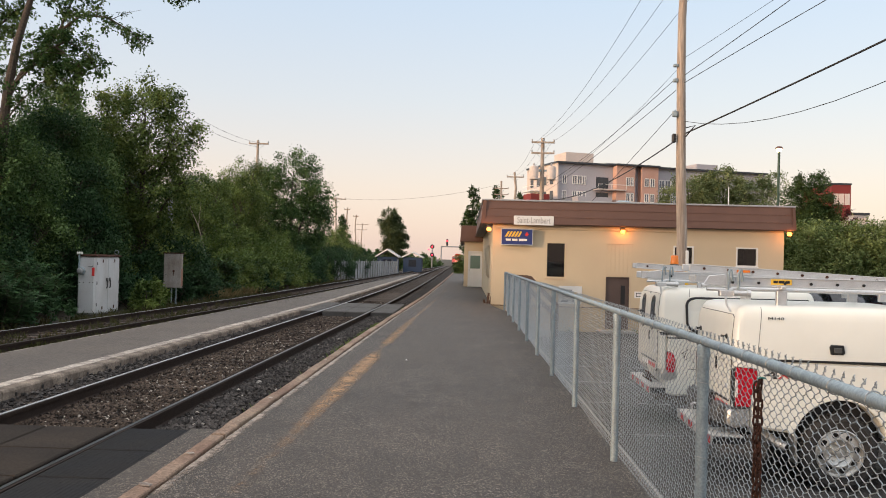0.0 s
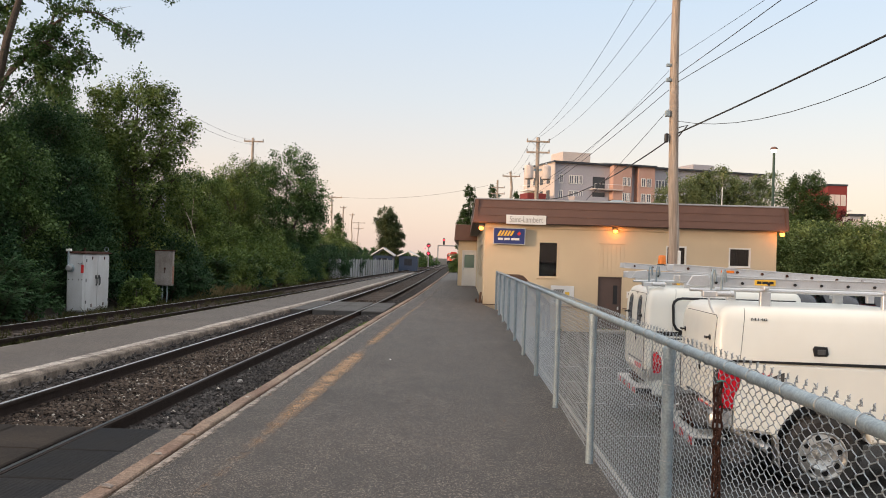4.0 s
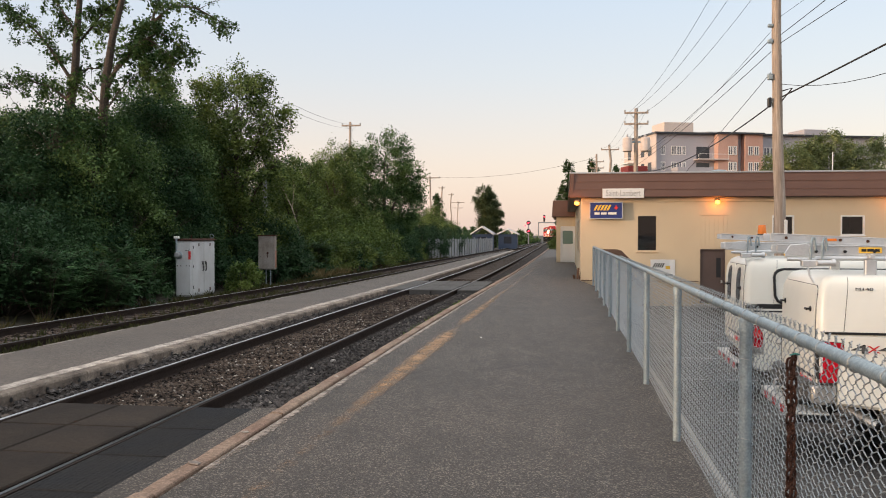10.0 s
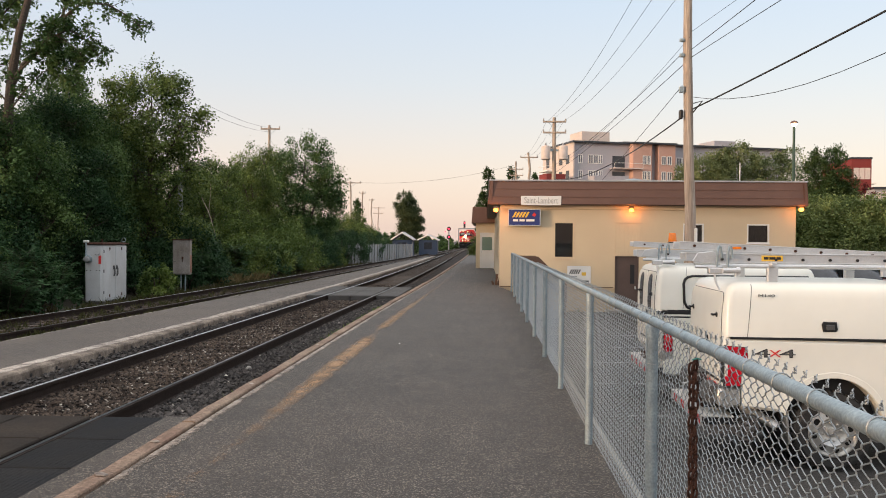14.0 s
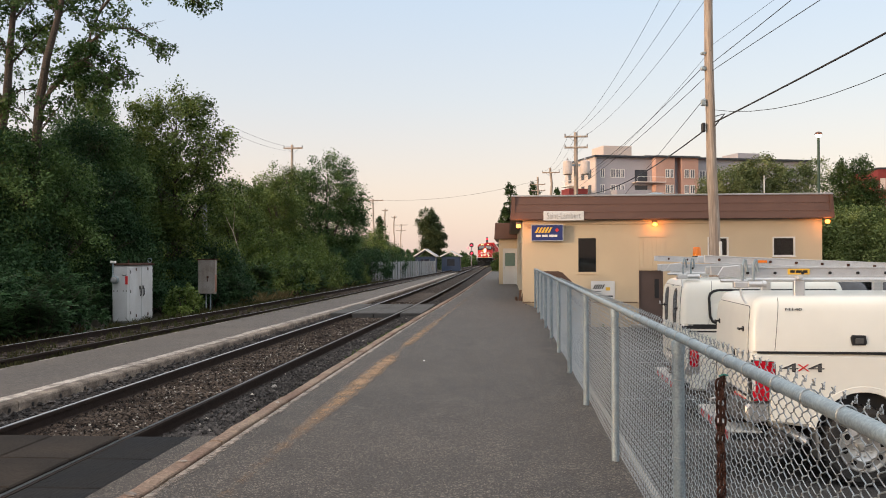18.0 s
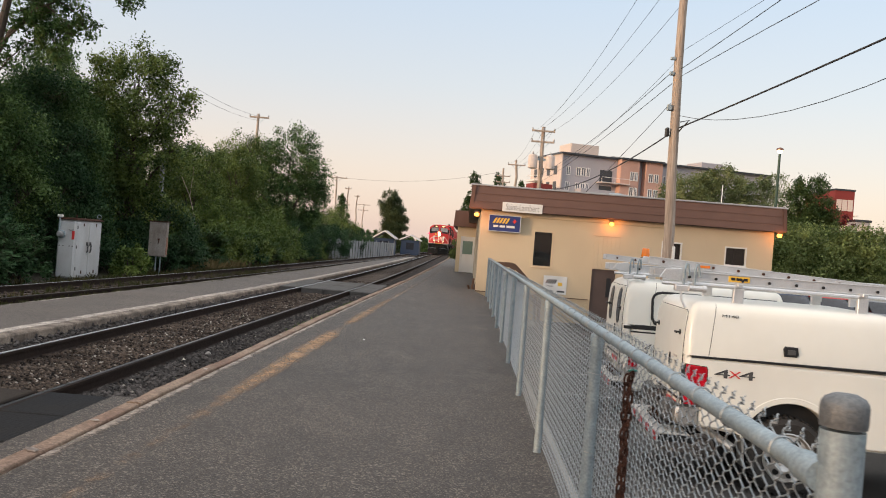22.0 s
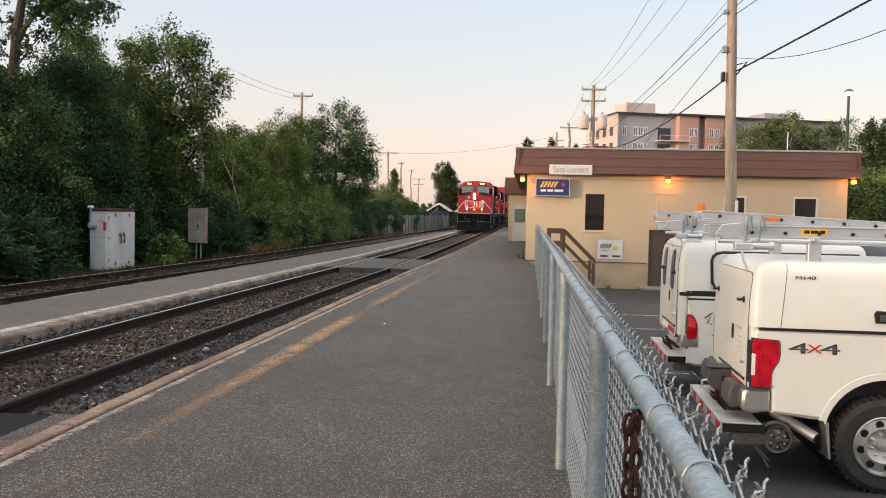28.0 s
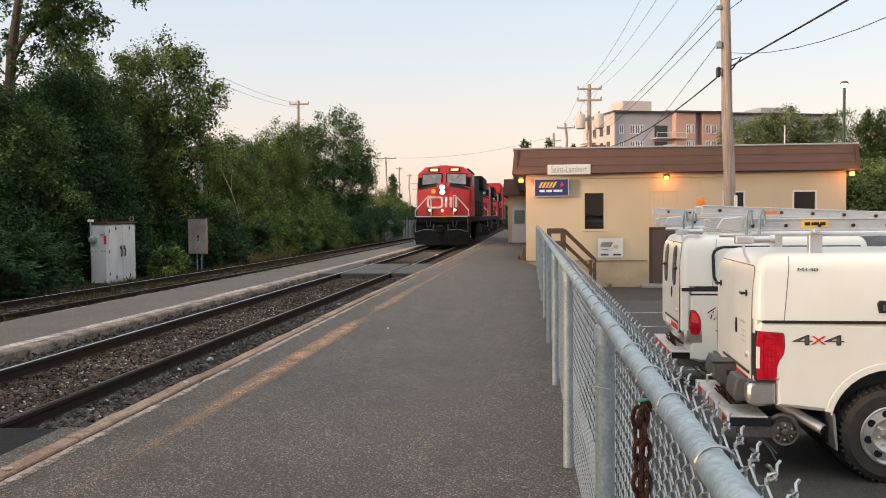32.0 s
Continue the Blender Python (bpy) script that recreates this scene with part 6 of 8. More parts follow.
def build_weeds():
    R = random.Random(5)
    tall = [make_sumac(81, 1.55, pose(-12.2, 23.6, -0.5)), make_sumac(82, 1.25, pose(-13.4, 24.6, -0.5))]
    for x, y, k in ((-11.5, 21.2, 1), (-13.0, 21.6, 0), (-12.9, 25.9, 1), (-12.0, 19.6, 0), (-14.2, 20.6, 0), (-12.3, 37.6, 0), (-11.7, 36.6, 1), (-12.0, 42.6, 0), (-11.7, 45.4, 1), (-11.9, 48.0, 0), (-11.4, 51.5, 1), (-11.6, 55.0, 0)):
        copy_thing(tall[k], pose(x, y, -0.5, 0, 0, R.uniform(0, 360)))
    rng = np.random.default_rng(9)

    def tufts(name, spots, size, label, material="grass"):
        v = []
        for x, y, z in spots:
            for _ in range(9):
                a, ln = rng.uniform(0, 6.28), size * rng.uniform(0.5, 1.3)
                p = np.array((x + rng.normal() * 0.05, y + rng.normal() * 0.05, z))
                way = np.array((math.cos(a) * 0.45, math.sin(a) * 0.45, 1.0))
                side = np.array((-math.sin(a), math.cos(a), 0)) * 0.012
                v += [p - side, p + way * ln * 0.6 - side * 0.7, p + way * ln + np.array((way[0], way[1], 0)) * ln * 0.3, p + side]
        ob = part(name, leaf_mesh(name, np.array(v), material), None)
        tagged(ob, label, "grass", kind="stuff")

    spots = [(side_x(y) - rng.uniform(1.2, 3.6), y, -0.45) for y in rng.uniform(12, 75, 500)] + [(side_x(y) - rng.uniform(1.2, 2.6), y, -0.45) for y in rng.uniform(23, 42, 420)]
    tufts("trackside_grass", spots, 0.24, "dry and green grass beside the side track")
    spots = [(-10.75 + rng.normal() * 0.35, 40.5 + rng.normal() * 1.4, -0.48) for _ in range(60)]
    tufts("dry_grass", spots, 0.5, "tall dry yellowish grass beside the side track", "straw")
    spots = [(side_x(y) + rng.uniform(0.75, 1.2), y, -0.22) for y in rng.uniform(12, 50, 500)] + [(side_x(y) + rng.uniform(-0.6, 0.6), y, -0.22) for y in rng.uniform(12, 40, 260)]
    tufts("track_weeds", spots, 0.14, "low weeds growing along the side track")
    spots = [(edge_x(y) - rng.uniform(-0.02, 0.12), y, RAIL - 0.1) for y in np.concatenate([rng.uniform(16, 22, 240), rng.uniform(8, 40, 60)])]
    tufts("edge_weeds", spots, 0.13, "small weeds growing along the platform edge", "leaf_c")
    spots = [(1.72 + rng.uniform(0, 0.25), y, LOT) for y in rng.uniform(2, 28, 260)] + [(rng.uniform(2, 11.5), 31.9 - rng.uniform(0, 0.3), LOT) for _ in range(14)]
    tufts("fence_weeds", spots, 0.2, "weeds growing at the foot of the retaining wall", "leaf_c")

# ---- pickup trucks ----
def arc(cx, cz, r, a0, a1, n):
    return [(cx + r * math.cos(radians(a0 + (a1 - a0) * i / n)), cz + r * math.sin(radians(a0 + (a1 - a0) * i / n))) for i in range(n + 1)]


def wheel(parent, x, y, z, out):
    """A road wheel whose face looks along local -y (out=1) or +y (out=-1)."""
    m = pose(x, y, z, 90 if out > 0 else -90, 0, 0) @ Matrix.Scale(1.07, 4)
    w = part("wheel", Shape().lathe([(0.25, -0.125), (0.36, -0.14), (0.405, -0.11), (0.415, 0.0), (0.405, 0.11), (0.36, 0.14), (0.25, 0.125)], 40, caps=False), "tyre", parent, m=m, smooth=True)
    tread = Shape()
    for k in range(44):
        a = 360 * k / 44
        tread.box((0.405, -0.012, -0.11), (0.424, 0.012, -0.01), 0.003, pose(0, 0, 0, 0, 0, a)), tread.box((0.405, -0.012, 0.01), (0.424, 0.012, 0.11), 0.003, pose(0, 0, 0, 0, 0, a + 4))
    part("tread", tread, "tyre", w)
    # dished rim; eight black discs stand for the shaded round holes
    part("rim", Shape().lathe([(0.255, 0.125), (0.262, 0.136), (0.25, 0.14), (0.24, 0.12), (0.228, 0.1), (0.15, 0.112), (0.125, 0.1), (0.06, 0.082), (0.01, 0.082)], 48, caps=False), "alloy", w, "polished alloy rim", smooth=30)
    for k in range(8):
        a = radians(45 * k + 12)
        part("vent_hole", Shape().lathe([(0.034, 0.1), (0.034, 0.109), (0.03, 0.1095)], 16, pose(0.188 * math.cos(a), 0.188 * math.sin(a), 0)), "loco_black", w)
    part("well", Shape().lathe([(0.226, -0.02), (0.226, 0.0)], 32), "black", w)
    part("hub", Shape().lathe([(0.05, 0.06), (0.05, 0.115), (0.042, 0.13), (0.01, 0.133)], 16), "alloy", w)
    for k in range(8):
        part("wheel_nut", Shape().lathe([(0.011, 0.07), (0.011, 0.115), (0.006, 0.12)], 6, pose(0.095 * math.cos(k * math.pi / 4 + 0.2), 0.095 * math.sin(k * math.pi / 4 + 0.2), 0)), "alloy", w)


def lamp_cluster(parent, y, newer):
    """A tail lamp that wraps the rear corner: red lens with inner blocks and a clear reversing strip."""
    if newer:
        out = [(-0.035, 0.955), (0.135, 0.95), (0.145, 1.0), (0.147, 1.08), (0.165, 1.135), (0.2, 1.19), (0.212, 1.25), (0.208, 1.36), (0.195, 1.39), (-0.03, 1.405), (-0.038, 1.36)]
    else:
        out = [(-0.035, 0.865), (0.0, 0.84), (0.075, 0.845), (0.1, 0.88), (0.108, 0.98), (0.1, 1.06), (0.07, 1.13), (0.03, 1.175), (-0.02, 1.18), (-0.035, 1.1)]
    t = part("tail_lamp", Shape().slab(out, y - 0.012, y + 0.16, 0.008), "lens_red", parent, "glossy red tail lamp", smooth=30)
    cx, cz = sum(p[0] for p in out) / len(out), sum(p[1] for p in out) / len(out)
    part("lamp_bezel", Shape().slab([(cx + (p[0] - cx) * 1.07, cz + (p[1] - cz) * 1.035) for p in out], y - 0.003, y + 0.15, 0.002), "black", t)
    if newer:
        part("reversing_lens", Shape().box((-0.042, y - 0.0135, 1.06), (-0.004, y + 0.1, 1.27), 0.006), "white", t)
        inner = Shape()
        for k in range(6):
            inner.box((0.06, y - 0.0135, 1.0 + 0.058 * k), (0.128, y - 0.01, 1.006 + 0.058 * k), 0.001)
        for x in (0.06, 0.095, 0.125):
            inner.box((x, y - 0.0135, 0.985), (x + 0.004, y - 0.01, 1.34), 0.001)
        inner.box((0.02, y - 0.0135, 0.975), (0.03, y - 0.01, 1.38), 0.002)
        inner.box((0.03, y - 0.0135, 1.345), (0.18, y - 0.01, 1.352), 0.001)
        part("inner_lens", inner, "lens_dark", t)
    else:
        part("bright_lens", Shape().slab([(-0.02, 1.02), (0.075, 1.0), (0.07, 1.07), (0.03, 1.14), (-0.015, 1.15)], y - 0.0145, y - 0.011), "lens_bright", t)
        part("inner_lens", Shape().box((-0.02, y - 0.0145, 0.93), (0.09, y - 0.0115, 0.938)).box((-0.02, y - 0.0145, 0.985), (0.095, y - 0.0115, 0.992)), "lens_dark", t)
    return t


def ladder(parent, a, b, width, z, y, label="", deep=0.085):
    """A lying extension ladder from x=a to x=b whose rails stand on edge."""
    l = part("ladder", Shape().box((a, y - 0.015, z), (b, y + 0.012, z + deep), 0.006).box((a, y + width - 0.012, z), (b, y + width + 0.015, z + deep), 0.006), "alu", parent, label or "aluminium extension ladder")
    part("flange", Shape().box((a, y - 0.03, z + deep - 0.007), (b, y + 0.005, z + deep + 0.005), 0.002), "alu", l)
    part("flange", Shape().box((a, y - 0.03, z - 0.004), (b, y + 0.005, z + 0.008), 0.002), "alu", l)
    x = a + 0.18
    while x < b:
        rung = part("rung", Shape().tube([(x, y - 0.02, z + 0.042), (x, y + width + 0.02, z + 0.042)], 0.016, 8), "alu", l)
        part("rung_end", Shape().tube([(x, y - 0.034, z + 0.042), (x, y - 0.012, z + 0.042)], 0.017, 10), "rust" if "askew" in label else "black", l)
        x += 0.305
    return l


def build_truck(m, newer, label):
    """A white pickup with a canopy and ladder rack; rear at x=0, near flank at y=0, ground at z=0, nose towards +x."""
    t = thing("pickup_truck", m, label, "truck", "parked work trucks")
    W = 1.86
    r_arch, f_arch = 1.17, 4.95
    back = -0.05 if newer else -0.16        # how far the canopy's rear stands behind the bed
    low = ([(-0.03, 0.945), (0.15, 0.945), (0.155, 0.71), (0.55, 0.665)] if newer else [(-0.03, 0.5), (0.1, 0.46), (0.55, 0.5)]) + arc(r_arch, 0.52, 0.54, 164, 16, 14) + [(1.72, 0.6), (4.38, 0.56)] + arc(f_arch, 0.52, 0.53, 172, 8, 14) + [(5.6, 0.55), (5.95, 0.6), (6.0, 0.85), (5.95, 1.15), (5.6, 1.3), (4.5, 1.40), (2.36, 1.46), (0.0, 1.497), (-0.03, 1.46)]
    body = part("body", Shape().slab(low, 0.0, W, 0.035), "truck", t, smooth=35)
    # wheel arches
    for cx in (r_arch, f_arch):
        lip = [Vector((cx, 0.004, 0.52)) + Vector((0.55 * math.cos(radians(a)), 0, 0.55 * math.sin(radians(a)))) for a in np.linspace(168, 12, 18)]
        part("arch_lip", Shape().tube(lip, 0.009, 8), "truck", body, smooth=True)
        ring = arc(cx, 0.52, 0.61, 166, 14, 20) + arc(cx, 0.52, 0.545, 14, 166, 20)
        part("fender_flare", Shape().slab(ring, -0.005, 0.03, 0.005), "truck", body, smooth=30)
        part("arch_well", Shape().slab(arc(cx, 0.52, 0.535, 0, 360, 28)[:-1], 0.22, W - 0.22, 0), "black", body)
    part("seam", Shape().box((0.02, -0.004, 1.485), (2.36, 0.05, 1.512), 0.003, pose(0, 0, 0.0, 0, 0.0, 0)), "black", body)
    # canopy: rounded sections one above another
    tall = 1.0 if newer else 1.13
    sections = tuple((1.51 + (z - 1.51) * tall, dx, dy) for z, dx, dy in ((1.51, 0.0, 0.0), (1.57, 0.0, 0.002), (1.715, 0.003, 0.012), (1.84, 0.01, 0.024), (1.96, 0.026, 0.038), (2.03, 0.042, 0.052), (2.078, 0.068, 0.075), (2.108, 0.11, 0.11), (2.128, 0.17, 0.18), (2.138, 0.3, 0.32)))
    rings = []
    for z, dx, dy in sections:
        r, x0, x1, y0, y1 = 0.09, dx + back, 2.35 - dx, dy, W - dy
        rings.append([(cx + r * math.cos(radians(q)), cy + r * math.sin(radians(q)), z) for cx, cy, q0 in ((x1 - r, y1 - r, 0), (x0 + r, y1 - r, 90), (x0 + r, y0 + r, 180), (x1 - r, y0 + r, 270)) for q in (q0, q0 + 22.5, q0 + 45, q0 + 67.5, q0 + 90)])
    canopy = part("canopy", Shape().loft(rings), "truck", t, "white fibreglass canopy", smooth=50)
    rear = lambda z: float(np.interp(z, [0.8] + [q[0] for q in sections], [0.0] + [q[1] for q in sections])) + back
    seam_x = 0.21 if newer else 0.26
    part("side_door_seam", Shape().tube([(seam_x + 0.1 * (z - 1.53), dy - 0.001, z) for z, _, dy in sections[:8]], 0.003, 5), "grey_plastic", canopy)
    if newer:
        h = part("side_handle", Shape().slab([(1.04, 1.585), (1.18, 1.585), (1.2, 1.61), (1.185, 1.695), (1.045, 1.7), (1.025, 1.67)], -0.015, 0.03, 0.008), "black", canopy)
        part("handle_pull", Shape().box((1.07, -0.028, 1.605), (1.16, -0.012, 1.665), 0.006), "grey_plastic", h)
        letters("fleet_code", "M140", 0.045, "black", canopy, pose(0.42, 0.026, 1.98, 90, 0, 0) @ pose(0, 0, 0, -7), 0.006, 0.18)
    else:
        gl = part("side_panel", Shape().slab([(0.4, 1.53), (0.29, 1.63), (0.28, 1.95), (0.4, 2.03), (2.2, 2.03), (2.2, 1.53)], 0.02, 0.06, 0.01), "truck", canopy)
        rub = Shape().tube([(0.75, -0.004, 1.52), (0.4, -0.004, 1.52), (0.32, -0.003, 1.56), (0.28, -0.002, 1.64), (0.27, 0.02, 1.93), (0.29, 0.03, 1.99), (0.34, 0.038, 2.03), (0.42, 0.042, 2.045), (2.2, 0.042, 2.045)], 0.022, 8)
        part("window_seal", rub, "black", gl)
        part("belt_seam", Shape().box((-0.15, -0.006, 1.44), (2.0, 0.03, 1.49), 0.004), "black", canopy)
    # rear face: full-height doors with rounded corners
    def rear_plate(ya, yb, za, zb, r, out, deep):
        zs = [za, za + r * 0.3, za + r] + [q for q in (1.2, 1.45, 1.6, 1.75, 1.9) if za + r < q < zb - r] + [zb - r, zb - r * 0.3, zb]
        sh, v, f = Shape(), [], []
        for z in zs:
            d = max(0.0, za + r - z, z - zb + r)
            ins = r - math.sqrt(max(0.0, r * r - d * d))
            v += [(rear(z) - out, ya + ins, z), (rear(z) - out, yb - ins, z), (rear(z) + deep, yb - ins, z), (rear(z) + deep, ya + ins, z)]
        n = len(zs)
        for i in range(n - 1):
            f += [(4 * i + k, 4 * i + (k + 1) % 4, 4 * i + 4 + (k + 1) % 4, 4 * i + 4 + k)[::-1] for k in range(4)]
        return sh.add(v, f + [(0, 1, 2, 3), (4 * n - 1, 4 * n - 2, 4 * n - 3, 4 * n - 4)])
    if newer:
        part("tail_panel", Shape().box((back + 0.004, 0.03, 0.86), (0.03, W - 0.03, 1.52), 0.02), "truck", canopy)
    else:
        part("tail_panel", Shape().box((back + 0.004, 0.004, 0.87), (-0.035, W - 0.004, 1.52), 0.03), "truck", canopy)
        part("bed_gap", Shape().box((-0.03, -0.003, 1.385), (2.0, 0.05, 1.41), 0.003), "black", canopy)
    leaves = ((0.13, W - 0.13),) if newer else ((0.13, W / 2 - 0.005), (W / 2 + 0.005, W - 0.13))
    part("door_seal", rear_plate(0.123, W - 0.123, 0.838, 2.012 if newer else 2.107, 0.095, 0.006, 0.03), "grey_plastic", canopy)
    for ya, yb in leaves:
        gate = part("rear_door", rear_plate(ya, yb, 0.845, 2.005 if newer else 2.1, 0.09, 0.016, 0.03), "truck", canopy, smooth=25)
        if not newer:
            part("window_gasket", rear_plate(ya + 0.24, yb - 0.24, 1.48, 2.06, 0.12, 0.022, 0.0), "black", gate)
            part("rear_window", rear_plate(ya + 0.265, yb - 0.265, 1.505, 2.035, 0.1, 0.026, 0.0), "pane", gate)
    part("door_sill", Shape().box((back - 0.03, 0.15, 0.985), (back - 0.012, W - 0.5, 1.01), 0.004), "black", gate)
    part("reflector_tape", Shape().box((back - 0.024, 0.2, 0.885), (back - 0.012, 0.75, 0.95)), "red", gate)
    part("reflector_tape", Shape().box((back - 0.024, 0.77, 0.885), (back - 0.012, 1.3, 0.95)), "white", gate)
    for k, w in enumerate((0.2, 0.13, 0.13, 0.13)):
        part("word_bar", Shape().box((back - 0.022, 0.36, 1.44 - 0.05 * k - (0.03 if k else 0)), (back - 0.012, 0.36 + w, 1.462 - 0.05 * k - (0.045 if k else 0))), "sign_grey", gate)
    for yy in (0.3, 1.55):
        hd = part("t_handle", Shape().tube([(back - 0.01, yy, 1.74), (back - 0.06, yy, 1.74)], 0.012, 8).lathe([(0.032, 0), (0.03, 0.012)], 14, pose(back - 0.012, yy, 1.74, 0, -90)).box((back - 0.075, yy - 0.05, 1.725), (back - 0.055, yy + 0.05, 1.755), 0.008), "black", gate)
    part("door_pull", Shape().lathe([(0.035, 0.0), (0.035, 0.012), (0.02, 0.016)], 14, pose(back - 0.016, 0.72, 1.38, 0, -90, 0) @ Matrix.Diagonal((2.2, 0.8, 1, 1))), "black", gate)
    part("lock", Shape().lathe([(0.03, 0.0), (0.028, 0.02), (0.01, 0.03)], 12, pose(back - 0.016, 0.24, 1.16, 0, -90, 0)), "alu", gate)
    for yy in (0.0, W):
        tl = lamp_cluster(body, yy if yy == 0 else W - 0.148, newer)
    if newer:
        letters("drive_badge", "4", 0.105, "grey_plastic", body, pose(0.375, -0.004, 1.325, 90), 0.008, 0.15)
        letters("drive_badge", "X", 0.115, "red", body, pose(0.515, -0.004, 1.325, 90), 0.008, 0.135)
        letters("drive_badge", "4", 0.105, "grey_plastic", body, pose(0.655, -0.004, 1.325, 90), 0.008, 0.15)
        for x in (0.375, 0.655):
            letters("drive_badge_rim", "4", 0.14, "black", body, pose(x, -0.002, 1.325, 90), 0.005, 0.178)
    else:
        letters("drive_badge", "4X4", 0.24, "black", body, pose(0.36, -0.004, 1.1, 90) @ pose(0, 0, 0, 0, 0, -20), 0.004, 0.34)
        letters("drive_badge_fill", "4X4", 0.215, "truck", body, pose(0.362, -0.006, 1.1, 90) @ pose(0, 0, 0, 0, 0, -20), 0.004, 0.305)
        part("flank_decal", Shape().box((0.3, -0.004, 0.9), (0.62, 0.01, 0.91)), "black", body)
    # rear bumper, hitch and rail gear
    ends = ((-0.004, 0.34), (W - 0.34, W + 0.004))
    for k, (ya, yb) in enumerate(ends):
        b = part("rear_bumper", Shape().slab([(-0.1, 0.725), (-0.115, 0.78), (-0.11, 0.89), (-0.08, 0.925), (0.14, 0.925), (0.142, 0.72), (-0.02, 0.7)], ya, yb, 0.028), "chrome", t, smooth=30)
        part("bumper_step", Shape().box((-0.1, ya + 0.02, 0.915), (0.13, yb - 0.02, 0.94), 0.01), "grey_plastic", b)
        if newer:
            part("bumper_pad", Shape().slab([(-0.21, 0.76), (-0.2, 0.88), (-0.17, 0.94), (-0.08, 0.94), (-0.08, 0.72), (-0.18, 0.71)], (ya + 0.16) if k == 0 else (ya - 0.2), (ya + 0.54) if k == 0 else (ya + 0.18), 0.02), "grey_plastic", b, smooth=30)
    if newer:
        hitch = part("hitch_block", Shape().slab([(-0.3, 0.83), (-0.3, 0.99), (-0.06, 1.0), (-0.06, 0.76), (-0.22, 0.76)], 0.72, 0.98, 0.02), "grey_plastic", t, smooth=30)
        part("hitch_lid", Shape().box((-0.31, 0.71, 0.985), (-0.05, 0.99, 1.003), 0.008), "black", hitch)
        part("socket", Shape().box((-0.17, 0.712, 0.86), (-0.12, 0.722, 0.92), 0.004), "black", hitch)
        part("latch", Shape().tube([(-0.3, 0.76, 0.86), (-0.35, 0.76, 0.85), (-0.35, 0.76, 0.78)], 0.014, 6), "alu", hitch)
    rg = part("rail_gear", Shape().box((-0.02, 0.1, 0.5), (0.1, W - 0.1, 0.58), 0.008), "black", t, "raised rail wheels and frame for driving on tracks")
    for yy in (0.06, W - 0.11):
        part("side_beam", Shape().box((-0.27, yy, 0.5), (0.12, yy + 0.05, 0.585), 0.008), "black", rg)
    part("deck", Shape().box((-0.275, 0.03, 0.586), (0.08, 0.55, 0.604), 0.005).box((-0.275, 1.3, 0.586), (0.08, W - 0.03, 0.604), 0.005).box((-0.275, 0.55, 0.586), (-0.16, 1.3, 0.604), 0.005), "alu_deck", rg)
    part("tape_board", Shape().box((-0.295, 0.03, 0.49), (-0.277, W - 0.03, 0.605), 0.004), "alu_deck", rg)
    for k in range(4):
        part("hazard_mark", Shape().box((-0.301, 0.06 + 0.45 * k, 0.505), (-0.294, 0.24 + 0.45 * k, 0.59)), "red", rg)
    tangle = Shape()
    R3 = random.Random(17)
    for k in range(7):
        y0 = 0.62 + 0.09 * k
        tangle.tube([(-0.12, y0, 0.55), (-0.2 + R3.uniform(-0.06, 0.06), y0 + R3.uniform(-0.1, 0.1), 0.7 + R3.uniform(-0.05, 0.08)), (-0.1, y0 + R3.uniform(-0.12, 0.12), 0.66), (0.02, y0 + 0.05, 0.6)], 0.012, 6)
    part("hose_tangle", tangle, "rust", rg, "rusty chains and hoses behind the bumper")
    for yy, o in ((0.15, 1), (W - 0.15, -1)):
        wm = pose(0.24, yy, 0.45, 90 if o > 0 else -90, 0, 0)
        part("rail_wheel", Shape().lathe([(0.03, 0.06), (0.05, 0.075), (0.1, 0.05), (0.11, 0.075), (0.128, 0.078), (0.132, 0.0), (0.158, -0.012), (0.158, -0.035), (0.05, -0.05)], 28, wm), "grey_metal", rg, smooth=True)
        part("wheel_face", Shape().lathe([(0.03, 0.08), (0.035, 0.09), (0.02, 0.095)], 12, wm).add(*spoke_star(6, 0.035, 0.105, 0.012), wm @ pose(0, 0, 0.068)), "grey_metal", rg)
        for q in range(6):
            part("wheel_bolt", Shape().lathe([(0.01, 0.06), (0.01, 0.082)], 6, wm @ pose(0.07 * math.cos(q * 1.047 + 0.5), 0.07 * math.sin(q * 1.047 + 0.5), 0)), "alu", rg)
        part("arm", Shape().slab([(-0.19, 0.4), (-0.2, 0.46), (-0.16, 0.505), (0.2, 0.51), (0.2, 0.39), (-0.14, 0.385)], yy - 0.05 * o - 0.02, yy - 0.05 * o + 0.02, 0.006).lathe([(0.028, 0), (0.028, 0.006)], 14, pose(-0.14, yy - 0.05 * o - 0.02 * o, 0.445, 90 if o > 0 else -90)), "grey_metal", rg)
    part("hose", Shape().tube([(-0.02, 0.12, 0.42), (0.06, 0.1, 0.34), (0.12, 0.08, 0.26), (0.16, 0.07, 0.18)], 0.01, 6).tube([(-0.02, 0.12, 0.42), (0.09, 0.1, 0.33), (0.17, 0.08, 0.24)], 0.008, 6), "grey_plastic", t)
    part("exhaust_pipe", Shape().tube([(0.3, 0.5, 0.62), (0.4, 0.25, 0.58), (0.58, 0.06, 0.485)], 0.052, 14), "alu", t, smooth=True)
    part("pipe_mouth", Shape().tube([(0.574, 0.066, 0.489), (0.585, 0.054, 0.482)], 0.042, 14), "black", t)
    part("mud_flap", Shape().slab([(0.68, 0.3), (0.705, 0.3), (0.675, 0.64), (0.645, 0.64)], 0.02, 0.3, 0.004), "alloy", t)
